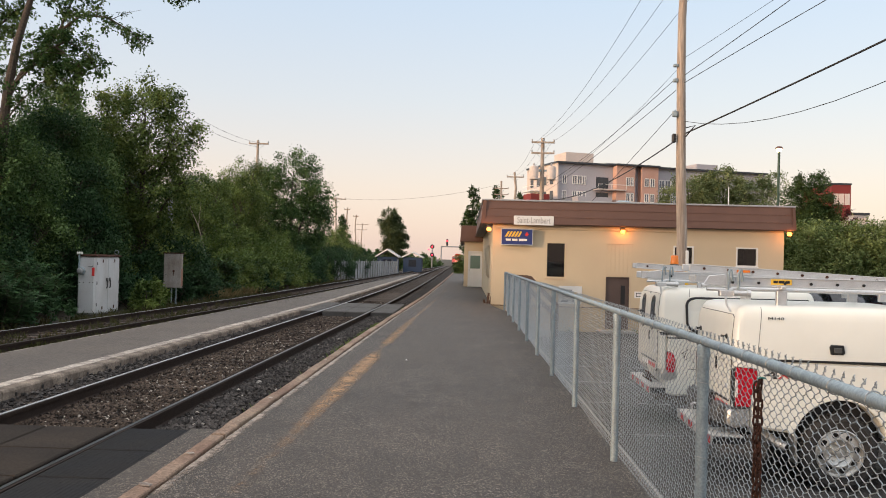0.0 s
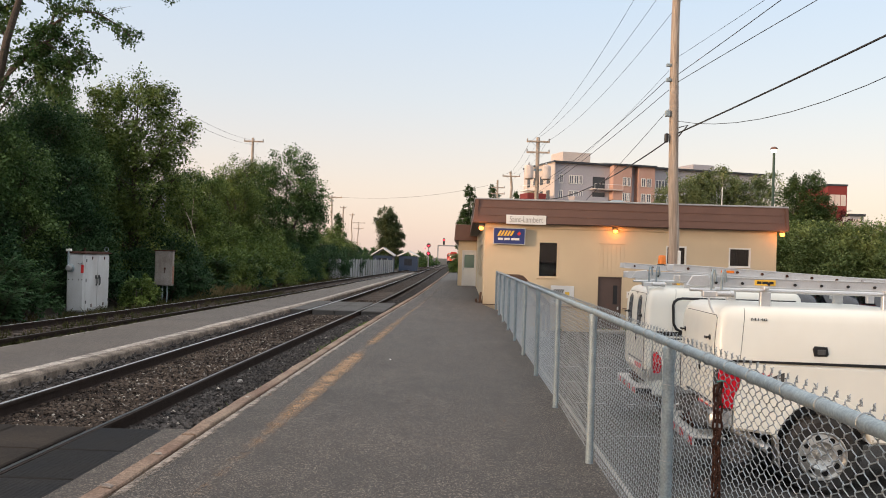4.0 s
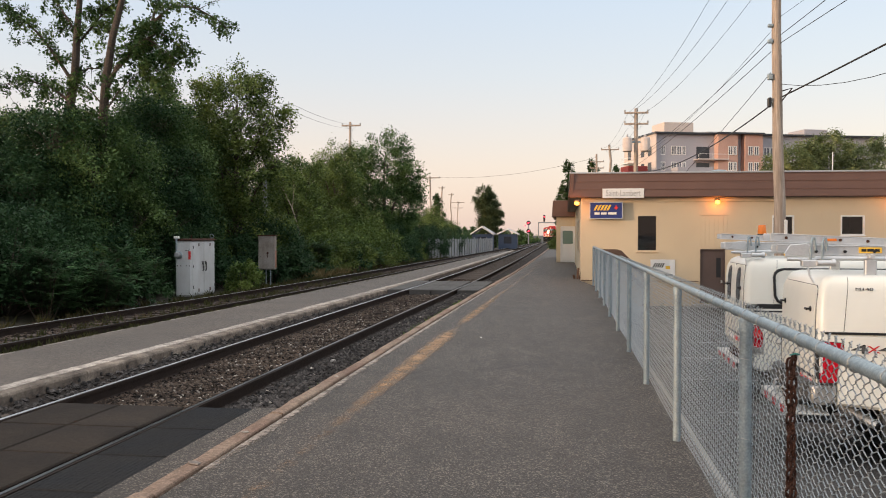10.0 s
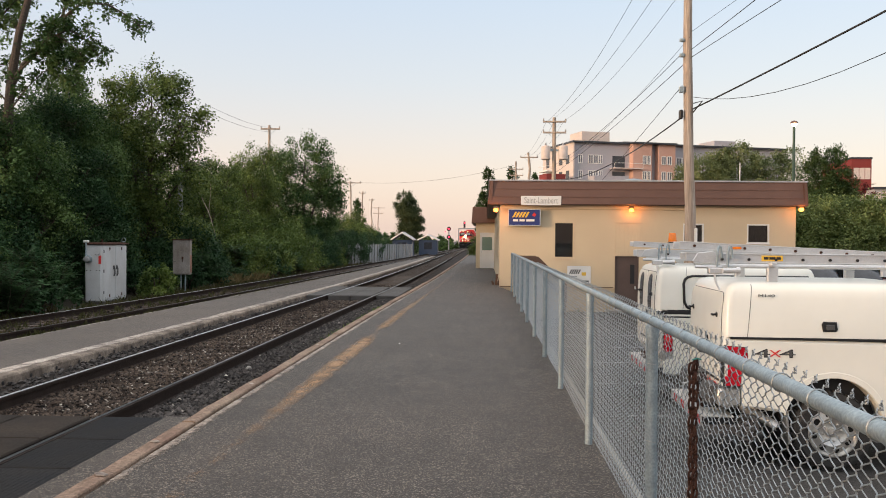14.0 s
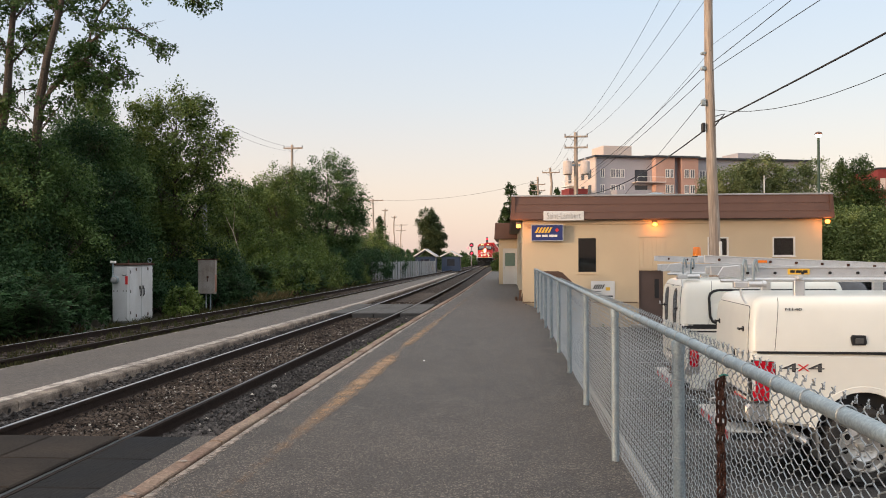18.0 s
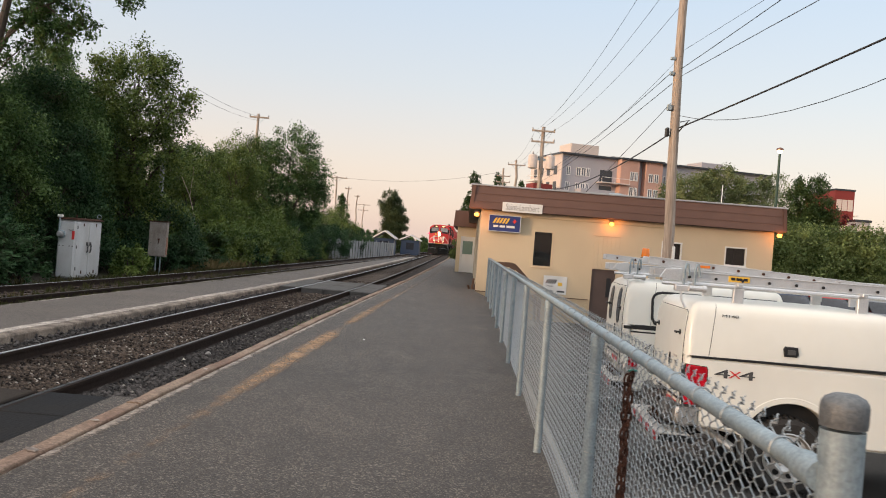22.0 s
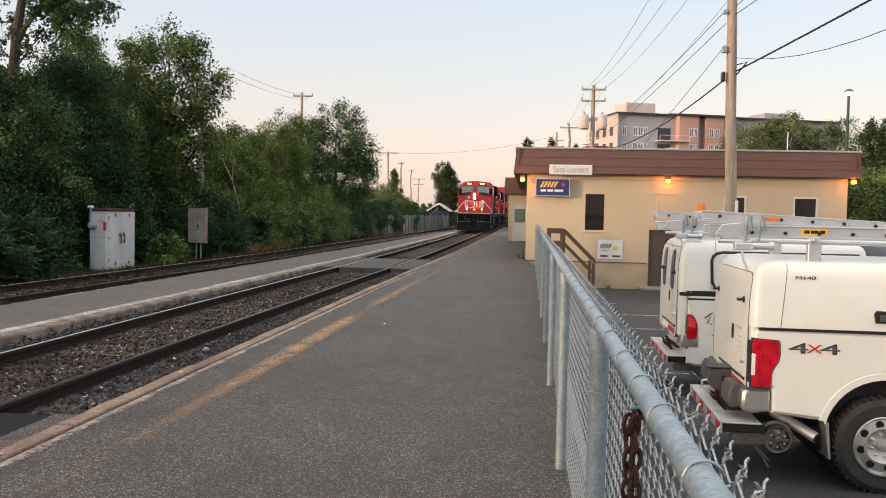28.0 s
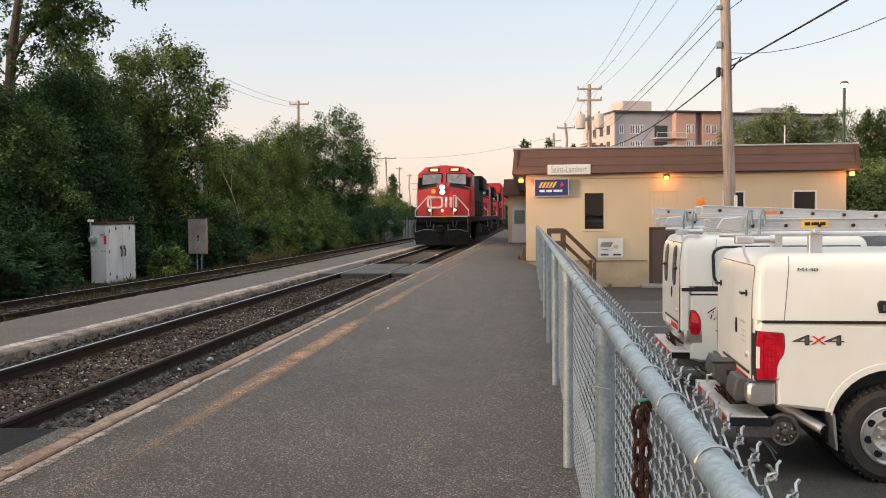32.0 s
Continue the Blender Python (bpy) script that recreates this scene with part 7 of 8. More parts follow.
    part("chassis", Shape().box((0.1, 0.5, 0.5), (5.4, 0.62, 0.68), 0.01).box((0.1, W - 0.62, 0.5), (5.4, W - 0.5, 0.68), 0.01).tube([(r_arch, 0.2, 0.46), (r_arch, W - 0.2, 0.46)], 0.07, 10).tube([(f_arch, 0.2, 0.46), (f_arch, W - 0.2, 0.46)], 0.06, 10), "black", t)
    for cx in (r_arch, f_arch):
        wheel(t, cx, 0.15, 0.447, 1), wheel(t, cx, W - 0.15, 0.447, -1)
    # cab
    cab = part("cab", Shape().slab([(2.4, 1.3), (2.42, 1.78), (2.6, 1.88), (3.9, 1.88), (4.55, 1.36), (4.6, 1.3)], 0.1, W - 0.1, 0.06), "truck", t, smooth=True)
    part("side_glass", Shape().slab([(2.6, 1.4), (2.62, 1.72), (3.85, 1.74), (4.25, 1.4)], 0.085, 0.12, 0.01), "pane", cab)
    part("windscreen", Shape().slab([(3.95, 1.86), (4.02, 1.86), (4.6, 1.38), (4.53, 1.36)], 0.2, W - 0.2, 0.01), "pane", cab)
    # rack and ladders
    rack = part("ladder_rack", Shape().tube([(-0.05, 0.22, 2.31), (5.0, 0.22, 2.31)], 0.026, 10).tube([(-0.05, W - 0.22, 2.31), (5.0, W - 0.22, 2.31)], 0.026, 10), "alu", t)
    for x in (0.5, 1.9, 3.4, 4.8):
        part("rack_bar", Shape().box((x, 0.12, 2.32), (x + 0.06, W - 0.12, 2.358), 0.006), "alu", rack)
        for yy in (0.19, W - 0.26):
            part("rack_foot", Shape().box((x - 0.02, yy, 2.06), (x + 0.1, yy + 0.07, 2.3), 0.008), "alu", rack)
    for x in (-0.1, 0.02):
        part("rack_hook", Shape().tube([(x, 0.16, 2.3), (x, 0.15, 2.48), (x + 0.02, 0.17, 2.54), (x + 0.05, 0.22, 2.54), (x + 0.07, 0.23, 2.4)], 0.014, 8), "galv", rack)
    part("roller", Shape().tube([(-0.05, 0.1, 2.26), (0.12, 0.1, 2.26)], 0.035, 12).tube([(0.1, 0.1, 2.26), (0.14, 0.1, 2.26)], 0.045, 12), "alu", rack)
    part("clamp", Shape().slab([(-0.36, 2.36), (-0.3, 2.46), (-0.12, 2.48), (-0.06, 2.38), (-0.15, 2.33)], 0.24, 0.28, 0.006).tube([(-0.14, 0.14, 2.26), (-0.12, 0.12, 2.12), (-0.08, 0.1, 2.04)], 0.012, 6).box((-0.2, 0.12, 2.22), (-0.04, 0.22, 2.29), 0.008).tube([(-0.34, 0.2, 2.3), (-0.04, 0.2, 2.3)], 0.02, 8), "alu", rack)
    l1 = ladder(t, -0.42 if not newer else -0.2, 5.2, 0.42, 2.345, 0.28, "", 0.105)
    if newer:
        lab = part("maker_label", Shape().box((0.43, 0.255, 2.37), (0.67, 0.268, 2.435)), "yellow", l1)
        for x, w in ((0.48, 0.05), (0.55, 0.07), (0.62, 0.05)):
            part("word_bar", Shape().box((x - w / 2, 0.251, 2.388), (x + w / 2, 0.2545, 2.418)), "black", lab)
        part("orange_tag", Shape().box((0.2, 0.865, 2.5), (0.36, 0.872, 2.53)), "lens_amber", l1)
    l2 = ladder(t, -0.5, 4.6, 0.4, 2.45, 0.9, "older aluminium ladder lying askew")
    l2.matrix_basis = pose(0, 0, 0.035, 0, 2.6, 0)
    ladder(t, -0.3, 4.2, 0.3, 2.365, 0.95, "narrow aluminium ladder section")
    if not newer:
        bc = part("beacon", Shape().lathe([(0.07, 0), (0.07, 0.025), (0.062, 0.135), (0.05, 0.148), (0.01, 0.152)], 18, pose(0.3, 1.1, 2.59)), "lens_amber", t, "amber warning beacon", smooth=True)
        part("beacon_base", Shape().lathe([(0.08, 0), (0.08, 0.03), (0.05, 0.035)], 16, pose(0.3, 1.1, 2.55)), "black", t)
    return t


def spoke_star(n, r0, r1, w):
    v, f = [], []
    for k in range(n):
        a = 2 * math.pi * k / n
        c, s = math.cos(a), math.sin(a)
        b = len(v)
        for z in (0, 0.012):
            v += [(r0 * c - w * s, r0 * s + w * c, z), (r0 * c + w * s, r0 * s - w * c, z), (r1 * c + w * s, r1 * s - w * c, z), (r1 * c - w * s, r1 * s + w * c, z)]
        f += [(b + 4, b + 5, b + 6, b + 7), (b, b + 4, b + 7, b + 3), (b + 1, b + 2, b + 6, b + 5), (b + 2, b + 3, b + 7, b + 6)]
    return v, f


def build_trucks():
    build_truck(pose(3.38, 10.1, LOT, 0, 0, -1.5), True, "white pickup with canopy, ladders and raised rail wheels")
    build_truck(pose(3.48, 13.95, LOT, 0, 0, -1.0), False, "older white pickup with canopy, ladders and amber beacon")
    for x, y, c, l in ((15.5, 40.5, "blue_shed", "dark blue parked car beyond the work trucks"), (17.5, 40.8, "red", "red parked car beyond the work trucks"), (19.6, 40.6, "galv_dull", "grey parked car beyond the work trucks"), (13.4, 40.3, "truck", "white parked car beyond the work trucks"), (21.8, 40.7, "red", "red parked car beyond the work trucks")):
        car = thing("parked_car", pose(x, y, LOT, 0, 0, 90), l, "car", "parked cars")
        body = part("body", Shape().slab([(-2.2, 0.3), (2.2, 0.3), (2.25, 0.7), (1.9, 0.9), (0.9, 0.98), (-1.6, 1.0), (-2.2, 0.9)], -0.88, 0.88, 0.06), c, car, smooth=True)
        part("cabin", Shape().slab([(-1.7, 0.98), (1.0, 0.96), (0.35, 1.45), (-1.2, 1.47)], -0.74, 0.74, 0.08), "pane", car, smooth=True)
        part("roof", Shape().slab([(-1.2, 1.44), (0.35, 1.42), (0.2, 1.5), (-1.05, 1.52)], -0.66, 0.66, 0.03), c, car, smooth=True)
        for wy in (-0.62, 0.62):
            part("tail_light", Shape().box((-2.24, wy - 0.17, 0.72), (-2.16, wy + 0.17, 0.88), 0.02), "lens_red", car)
        for wx in (-1.35, 1.4):
            for wy in (-0.8, 0.8):
                part("wheel", Shape().lathe([(0.18, -0.1), (0.3, -0.1), (0.33, -0.06), (0.33, 0.06), (0.3, 0.1), (0.18, 0.1)], 20, pose(wx, wy, 0.33, 90)), "tyre", car, smooth=True)


# ---- train ----
def bogie(parent, y, n=3):
    for k in range(n):
        yy = y + (k - (n - 1) / 2) * 1.85
        part("wheelset", Shape().tube([(-0.8, yy, 0.52), (0.8, yy, 0.52)], 0.09, 10).lathe([(0.5, 0), (0.53, 0.02), (0.52, 0.12)], 24, pose(-0.82, yy, 0.52, 0, 90)).lathe([(0.52, 0), (0.53, 0.1), (0.5, 0.12)], 24, pose(0.7, yy, 0.52, 0, 90)), "rust", parent)
    for sx in (-1, 1):
        L = 0.925 * (n - 1) + 0.6
        part("bogie_frame", Shape().slab([(-L, 0.55), (-L + 0.2, 0.85), (L - 0.2, 0.85), (L, 0.55), (L - 0.3, 0.4), (-L + 0.3, 0.4)], -0.06, 0.06, 0.02, pose(sx * 1.05, y, 0, 0, 0, 90)), "loco_black", parent)


def build_loco(label, lead):
    """A wide-nosed diesel freight engine; nose at y=0 looking along -y, rail heads at z=0."""
    t = thing("diesel_locomotive", pose(0, 0, 0), label, "locomotive")
    L = 22.0
    part("frame", Shape().box((-1.48, 0.35, 1.3), (1.48, L, 1.62), 0.03), "loco_black", t)
    plow = Shape()
    plow.add([(-1.42, 0.25, 0.12), (0, -0.28, 0.12), (1.42, 0.25, 0.12), (1.48, 0.45, 0.95), (0, 0.12, 0.95), (-1.48, 0.45, 0.95)], [(0, 1, 4, 5), (1, 2, 3, 4)])
    plow.box((-1.48, 0.42, 0.35), (1.48, 0.5, 1.35), 0.02)
    part("snow_plough", plow, "loco_black", t)
    part("coupler", Shape().box((-0.14, -0.55, 0.82), (0.14, 0.4, 1.08), 0.04).box((-0.2, -0.62, 0.74), (0.16, -0.35, 1.16), 0.05), "loco_black", t)
    part("air_hose", Shape().tube([(0.35, 0.1, 1.2), (0.38, -0.15, 0.9), (0.36, -0.1, 0.5)], 0.03, 6), "black", t)
    part("air_hose", Shape().tube([(-0.4, 0.1, 1.2), (-0.44, -0.15, 0.9), (-0.4, -0.1, 0.5)], 0.03, 6), "black", t)
    for x0 in (-1.5, 1.05):
        part("step_well", Shape().box((x0, 0.45, 0.4), (x0 + 0.45, 1.25, 1.32), 0.02), "loco_black", t)
    part("end_plate", Shape().box((-1.45, 0.3, 1.28), (1.45, 0.42, 1.66), 0.02), "loco_black", t)
    part("white_sill", Shape().box((-1.4, 0.29, 1.60), (1.4, 0.31, 1.66)), "loco_white", t)
    # wide nose, slightly keeled and raked
    nose = Shape().add([(-1.4, 0.95, 1.62), (-0.5, 0.66, 1.62), (0.5, 0.66, 1.62), (1.4, 0.95, 1.62),
                        (-1.4, 1.15, 3.05), (-0.35, 0.9, 3.25), (0.35, 0.9, 3.25), (1.4, 1.15, 3.05),
                        (-1.45, 2.2, 1.62), (1.45, 2.2, 1.62), (-1.45, 2.0, 3.2), (-0.35, 1.75, 3.5), (0.35, 1.75, 3.5), (1.45, 2.0, 3.2)],
                       [(0, 1, 5, 4), (1, 2, 6, 5), (2, 3, 7, 6), (0, 4, 10, 8), (3, 9, 13, 7), (5, 6, 12, 11)])
    part("nose", nose, "loco_red", t)
    for s in (-1, 1):
        sheet = [(s * 0.35, 0.9, 3.25), (s * 1.4, 1.15, 3.05), (s * 1.45, 2.0, 3.2), (s * 0.35, 1.75, 3.5)]
        part("nose_top", Shape().add(sheet[::s], [(0, 1, 2, 3)]), "loco_black", t, "matt black anti-glare nose top")
    door = part("nose_door", Shape().add([(-0.28, 0.645 + 0.147 * 0.1, 1.7), (0.22, 0.645 + 0.147 * 0.1, 1.7), (0.22, 0.645 + 0.147 * 1.4, 3.0), (-0.28, 0.645 + 0.147 * 1.4, 3.0), (-0.28, 0.8, 1.7), (0.22, 0.8, 1.7), (0.22, 1.0, 3.0), (-0.28, 1.0, 3.0)], [(0, 1, 2, 3), (0, 3, 7, 4), (1, 5, 6, 2), (3, 2, 6, 7), (0, 4, 5, 1)]), "loco_red", t)
    cab = Shape().add([(-1.5, 1.85, 1.62), (1.5, 1.85, 1.62), (-1.5, 1.85, 3.1), (1.5, 1.85, 3.1), (-1.48, 2.05, 4.0), (1.48, 2.05, 4.0), (-1.05, 2.15, 4.38), (1.05, 2.15, 4.38), (0, 1.8, 3.4), (0, 1.98, 4.0), (0, 2.1, 4.48),
                       (-1.5, 4.9, 1.62), (1.5, 4.9, 1.62), (-1.48, 4.9, 4.0), (1.48, 4.9, 4.0), (-1.05, 4.9, 4.38), (1.05, 4.9, 4.38), (0, 4.9, 4.48)],
                      [(0, 1, 3, 8, 2), (2, 8, 9, 4), (8, 3, 5, 9), (4, 9, 10, 6), (9, 5, 7, 10), (0, 2, 4, 13, 11), (1, 12, 14, 5, 3), (4, 6, 15, 13), (5, 14, 16, 7), (6, 10, 17, 15), (10, 7, 16, 17), (11, 13, 15, 17, 16, 14, 12)])
    cabin = part("cab", cab, "loco_red", t)
    for s in (-1, 1):
        part("window_surround", Shape().add([(s * 0.1, 1.795, 3.30), (s * 1.46, 1.842, 3.06), (s * 1.465, 1.985, 3.78), (s * 0.1, 1.94, 3.98)], [(0, 1, 2, 3) if s > 0 else (3, 2, 1, 0)]), "loco_black", cabin, "matt black band round the windscreen")
        part("windscreen", Shape().add([(s * 0.14, 1.79, 3.48), (s * 1.22, 1.83, 3.36), (s * 1.22, 1.97, 3.98), (s * 0.14, 1.93, 4.02)], [(0, 1, 2, 3) if s > 0 else (3, 2, 1, 0)]), "cab_glass", cabin)
        part("window_rim", Shape().tube([(s * 0.14, 1.79, 3.48), (s * 1.22, 1.83, 3.36), (s * 1.22, 1.97, 3.98), (s * 0.14, 1.93, 4.02), (s * 0.14, 1.79, 3.48)], 0.03, 5), "loco_black", cabin)
        part("wiper", Shape().tube([(s * 0.9, 1.93, 3.95), (s * 0.62, 1.88, 3.7)], 0.015, 4), "black", cabin)
        nb = part("number_board", Shape().box((s * 0.28, 2.0, 4.1), (s * 0.88, 2.14, 4.33), 0.01), "loco_black", cabin)
        part("dark_panel", Shape().box((s * 0.31, 1.99, 4.125), (s * 0.85, 2.0, 4.305)), "black", nb)
        for k in range(4):
            part("digit_bar", Shape().box((s * (0.38 + 0.11 * k), 1.982, 4.15), (s * (0.38 + 0.11 * k) + s * 0.055, 1.9895, 4.28)), "board_on", nb)
        dl = part("ditch_lamp", Shape().lathe([(0.14, 0), (0.14, 0.08), (0.1, 0.1)], 16, pose(s * 0.68, 0.72, 1.98, 90)), "loco_black", t)
        part("ditch_lens", Shape().lathe([(0.075, 0.1), (0.07, 0.12), (0.02, 0.125)], 16, pose(s * 0.68, 0.72, 1.98, 90)), "ditch_on" if lead else "pane", dl)
        hr = Shape().tube([(s * 1.45, 0.4, 1.6), (s * 1.45, 0.42, 1.95), (s * 1.1, 0.5, 2.35), (s * 0.72, 0.58, 2.75), (s * 0.62, 0.62, 2.75), (s * 0.6, 0.62, 1.7)], 0.028, 6)
        part("handrail", hr, "loco_white", t)
        part("side_rail", Shape().tube([(s * 1.45, 5.0, 2.6), (s * 1.45, L - 1, 2.6)], 0.022, 5), "loco_black", t)
        for k in range(8):
            part("stanchion", Shape().tube([(s * 1.45, 5.2 + 2.2 * k, 1.6), (s * 1.45, 5.2 + 2.2 * k, 2.6)], 0.02, 5), "loco_black", t)
        part("cab_window", Shape().box((s * 1.485, 2.6, 3.3), (s * 1.512, 4.2, 3.95), 0.004), "pane", cabin)
        part("walkway_step", Shape().box((s * 1.1, 0.5, 0.5), (s * 1.52, 1.2, 0.56), 0.01), "loco_white", t)
    hl = part("headlight", Shape().box((-0.17, 0.72, 2.80), (0.17, 1.7, 3.36), 0.05), "loco_black", t)
    for z in (2.95, 3.2):
        part("lens", Shape().lathe([(0.1, 0.0), (0.095, 0.02), (0.02, 0.035)], 18, pose(0.0, 0.72, z, 90)), "head_on" if lead else "pane", hl)
    # emblem on the nose as plain strokes
    face = lambda x, z: (x, 0.665 + 0.147 * (z - 1.62) + max(0.0, abs(x) - 0.5) * 0.3, z)
    for pts in (((-0.12, 2.66), (-0.58, 2.66), (-0.72, 2.64), (-0.8, 2.54), (-0.8, 2.24), (-0.74, 2.14), (-0.6, 2.1), (-0.2, 2.1), (-0.08, 2.14), (-0.02, 2.24), (-0.02, 2.54), (-0.06, 2.64), (-0.12, 2.66)), ((0.2, 2.12), (0.2, 2.66)), ((0.47, 2.12), (0.47, 2.66)), ((0.74, 2.12), (0.74, 2.66))):
        part("nose_emblem", Shape().tube([face(*p) for p in pts], 0.06, 7), "loco_white", t)
    part("round_plate", Shape().lathe([(0.13, 0), (0.13, 0.02), (0.1, 0.025)], 16, pose(-0.5, 0.86, 3.0, 90)), "yellow", t)
    part("yellow_stripe", Shape().box((-0.6, 0.285, 1.60), (0.6, 0.289, 1.65)), "yellow", t)
    part("step_light", Shape().lathe([(0.06, 0), (0.05, 0.03)], 10, pose(0.0, 0.63, 1.95, 90)), "ditch_on" if lead else "pane", t)
    for sx in (-1, 1):
        part("plough_rail", Shape().tube([(sx * 1.4, 0.3, 1.5), (sx * 1.42, 0.22, 0.8), (sx * 0.9, 0.1, 0.95), (sx * 0.3, 0.02, 0.9)], 0.014, 5), "galv", t)
        part("mu_hose", Shape().tube([(sx * 0.6, 0.28, 1.4), (sx * 0.62, 0.12, 1.1), (sx * 0.75, 0.12, 1.05), (sx * 0.85, 0.28, 1.4)], 0.025, 5), "black", t)
    # hoods
    hood = part("long_hood", Shape().box((-1.15, 4.9, 1.62), (1.15, L - 0.8, 4.3), 0.1), "loco_black", t)
    part("radiator", Shape().box((-1.45, L - 6.0, 3.5), (1.45, L - 0.9, 4.5), 0.12), "loco_black", hood)
    part("dynamic_brake", Shape().box((-1.25, 5.0, 3.6), (1.25, 9.0, 4.45), 0.12), "loco_black", hood)
    part("fuel_tank", Shape().box((-1.35, 8.5, 0.35), (1.35, 14.0, 1.3), 0.15), "loco_black", t)
    bogie(t, 3.9), bogie(t, L - 3.9)
    return t


def build_wagon(colour, label):
    t = thing("container_wagon", pose(0, 0, 0), label, "freight wagon", "freight wagons")
    part("well_frame", Shape().box((-1.4, 0.3, 0.5), (1.4, 17.5, 1.1), 0.04), "loco_black", t)
    for z, c in ((1.0, colour), (3.55, "loco_red")):
        b = part("container", Shape().box((-1.22, 2.2, z), (1.22, 14.4, z + 2.5), 0.03), c, t)
        ribs = Shape()
        for k in range(36):
            for s in (-1, 1):
                ribs.box((s * 1.215, 2.4 + 0.33 * k, z + 0.12), (s * 1.245, 2.56 + 0.33 * k, z + 2.38))
        for k in range(8):
            ribs.box((-1.1 + 0.3 * k, 2.17, z + 0.12), (-0.95 + 0.3 * k, 2.2, z + 2.38))
        part("corrugation", ribs, c, b)
    bogie(t, 1.3, 2), bogie(t, 16.5, 2)
    return t


M["ditch_on"] = glowing("ditch_lamp_lit", (1.0, 0.72, 0.4), 2.2)
M["grey_metal"] = mat("grey_wheel_steel", (0.2, 0.18, 0.165), 0.5, 0.8, 0.2, 12, 0.2, 60, (0.1, 0.075, 0.06), 0.6)
TRAIN = [(0, 370), (3, 337), (6, 303), (9.5, 265), (13, 227), (16, 193), (19, 160), (21, 138), (23, 117), (25.5, 94), (28, 75.5), (30, 61.3), (32, 47.5)]
cars = []


def build_train():
    at = 0.0
    for k in range(9):
        if k < 3:
            cars.append((build_loco("red and black diesel freight locomotive with lit headlights" if k == 0 else "second red and black diesel locomotive", k == 0), at))
            at += 22.9
        else:
            cars.append((build_wagon(("loco_red", "brown", "loco_black")[k % 3], "well wagon loaded with stacked shipping containers"), at))
            at += 18.2


def motions():
    for car, off in cars:
        rows = []
        for t, y in TRAIN:
            a, b = y + off, y + off + 18
            heading = -math.degrees(math.atan2(main_x(b) - main_x(a), b - a))
            rows.append((t, pose(main_x(a), a, RAIL + along(a, DIP), math.degrees(math.atan2(along(b, DIP) - along(a, DIP), b - a)), 0, heading)))
        walk(car, rows)


# ---- trackside things ----
def build_cabinets():
    c = thing("signal_cabinet", pose(-12.17, 27.0, -0.5), "large white railway equipment cabinet with a rusty lid and closed doors", "cabinet")
    body = part("body", Shape().box((0, 0, 0.1), (0.57, 1.9, 1.95), 0.05), "cabinet", c)
    part("lid", Shape().box((-0.03, -0.04, 1.945), (0.62, 1.95, 1.99), 0.014).box((0.02, 0.02, 1.985), (0.56, 1.88, 2.015), 0.01), "rust", c, "rust-brown sheet lid")
    part("plinth", Shape().box((0.04, 0.04, 0.0), (0.53, 1.86, 0.11), 0.01), "panel_dark", c)
    for y, hinge, grip in ((0.06, 0.02, 0.74), (0.97, 0.84, 0.06)):
        d = part("door", Shape().box((0.566, y, 0.2), (0.585, y + 0.87, 1.88), 0.006), "cabinet", c)
        handle = Shape().tube([(0.6, y + grip + 0.03, 0.92), (0.628, y + grip + 0.03, 0.98), (0.628, y + grip + 0.03, 1.16), (0.6, y + grip + 0.03, 1.22)], 0.022, 6).box((0.583, y + grip - 0.02, 1.14), (0.6, y + grip + 0.1, 1.26), 0.004)
        part("handle", handle, "grey_plastic", d, "dark steel handle")
        for z in (0.36, 1.05, 1.68):
            part("hinge", Shape().box((0.58, y + hinge, z), (0.6, y + hinge + 0.045, z + 0.1), 0.004), "grey_plastic", d, "dark hinge")
        for z in (0.24, 1.76):
            part("latch", Shape().box((0.583, y + 0.44, z), (0.6, y + 0.5, z + 0.1), 0.004), "rust", d, "small rusty latch")
    part("mark", Shape().box((0.46, -0.006, 1.33), (0.545, 0.001, 1.6)), "red", body, "faded red notice")
    for x in (0.08, 0.2, 0.4, 0.5):
        part("bolt", Shape().lathe([(0.02, 0), (0.02, 0.01), (0.01, 0.016)], 8, pose(x, 0.002, 1.12, 90)), "grey_plastic", body, "dark bolt head")
    meter = part("meter", Shape().lathe([(0.13, 0), (0.13, 0.06), (0.115, 0.07)], 18, pose(0.13, 0.0, 1.48, 90)), "galv", c)
    part("meter_glass", Shape().lathe([(0.105, 0), (0.1, 0.08), (0.07, 0.11), (0.02, 0.12)], 18, pose(0.13, -0.07, 1.48, 90)), "cab_glass", meter, "rounded glass cover")
    conduit = part("conduit", Shape().tube([(0.07, -0.05, 1.5), (0.07, -0.05, 2.02)], 0.028, 8), "galv", c)
    part("cap", Shape().box((0.0, -0.11, 2.01), (0.16, 0.01, 2.09), 0.015), "white", conduit, "white cap")
    part("hook", Shape().tube([(0.5, -0.02, 1.66), (0.5, -0.05, 1.63), (0.42, -0.05, 1.62), (0.36, -0.02, 1.64)], 0.01, 5), "grey_plastic", c)
    ring = Shape().tube([(0.5 + 0.07 * math.cos(a), 1.8, 2.1 + 0.07 * math.sin(a)) for a in [k * math.pi / 6 - math.pi / 2 for k in range(13)]], 0.012, 5)
    part("lifting_ring", ring, "galv", c)
    part("stud", Shape().lathe([(0.02, 0), (0.02, 0.12)], 7, pose(0.3, 0.6, 2.0)), "rust", c)
    c = thing("relay_box", pose(-11.9, 34.0, -0.5), "weathered grey-brown relay box on two thin posts", "cabinet")
    body = part("body", Shape().box((0, 0, 0.72), (0.7, 0.24, 2.1), 0.015), "relay", c)
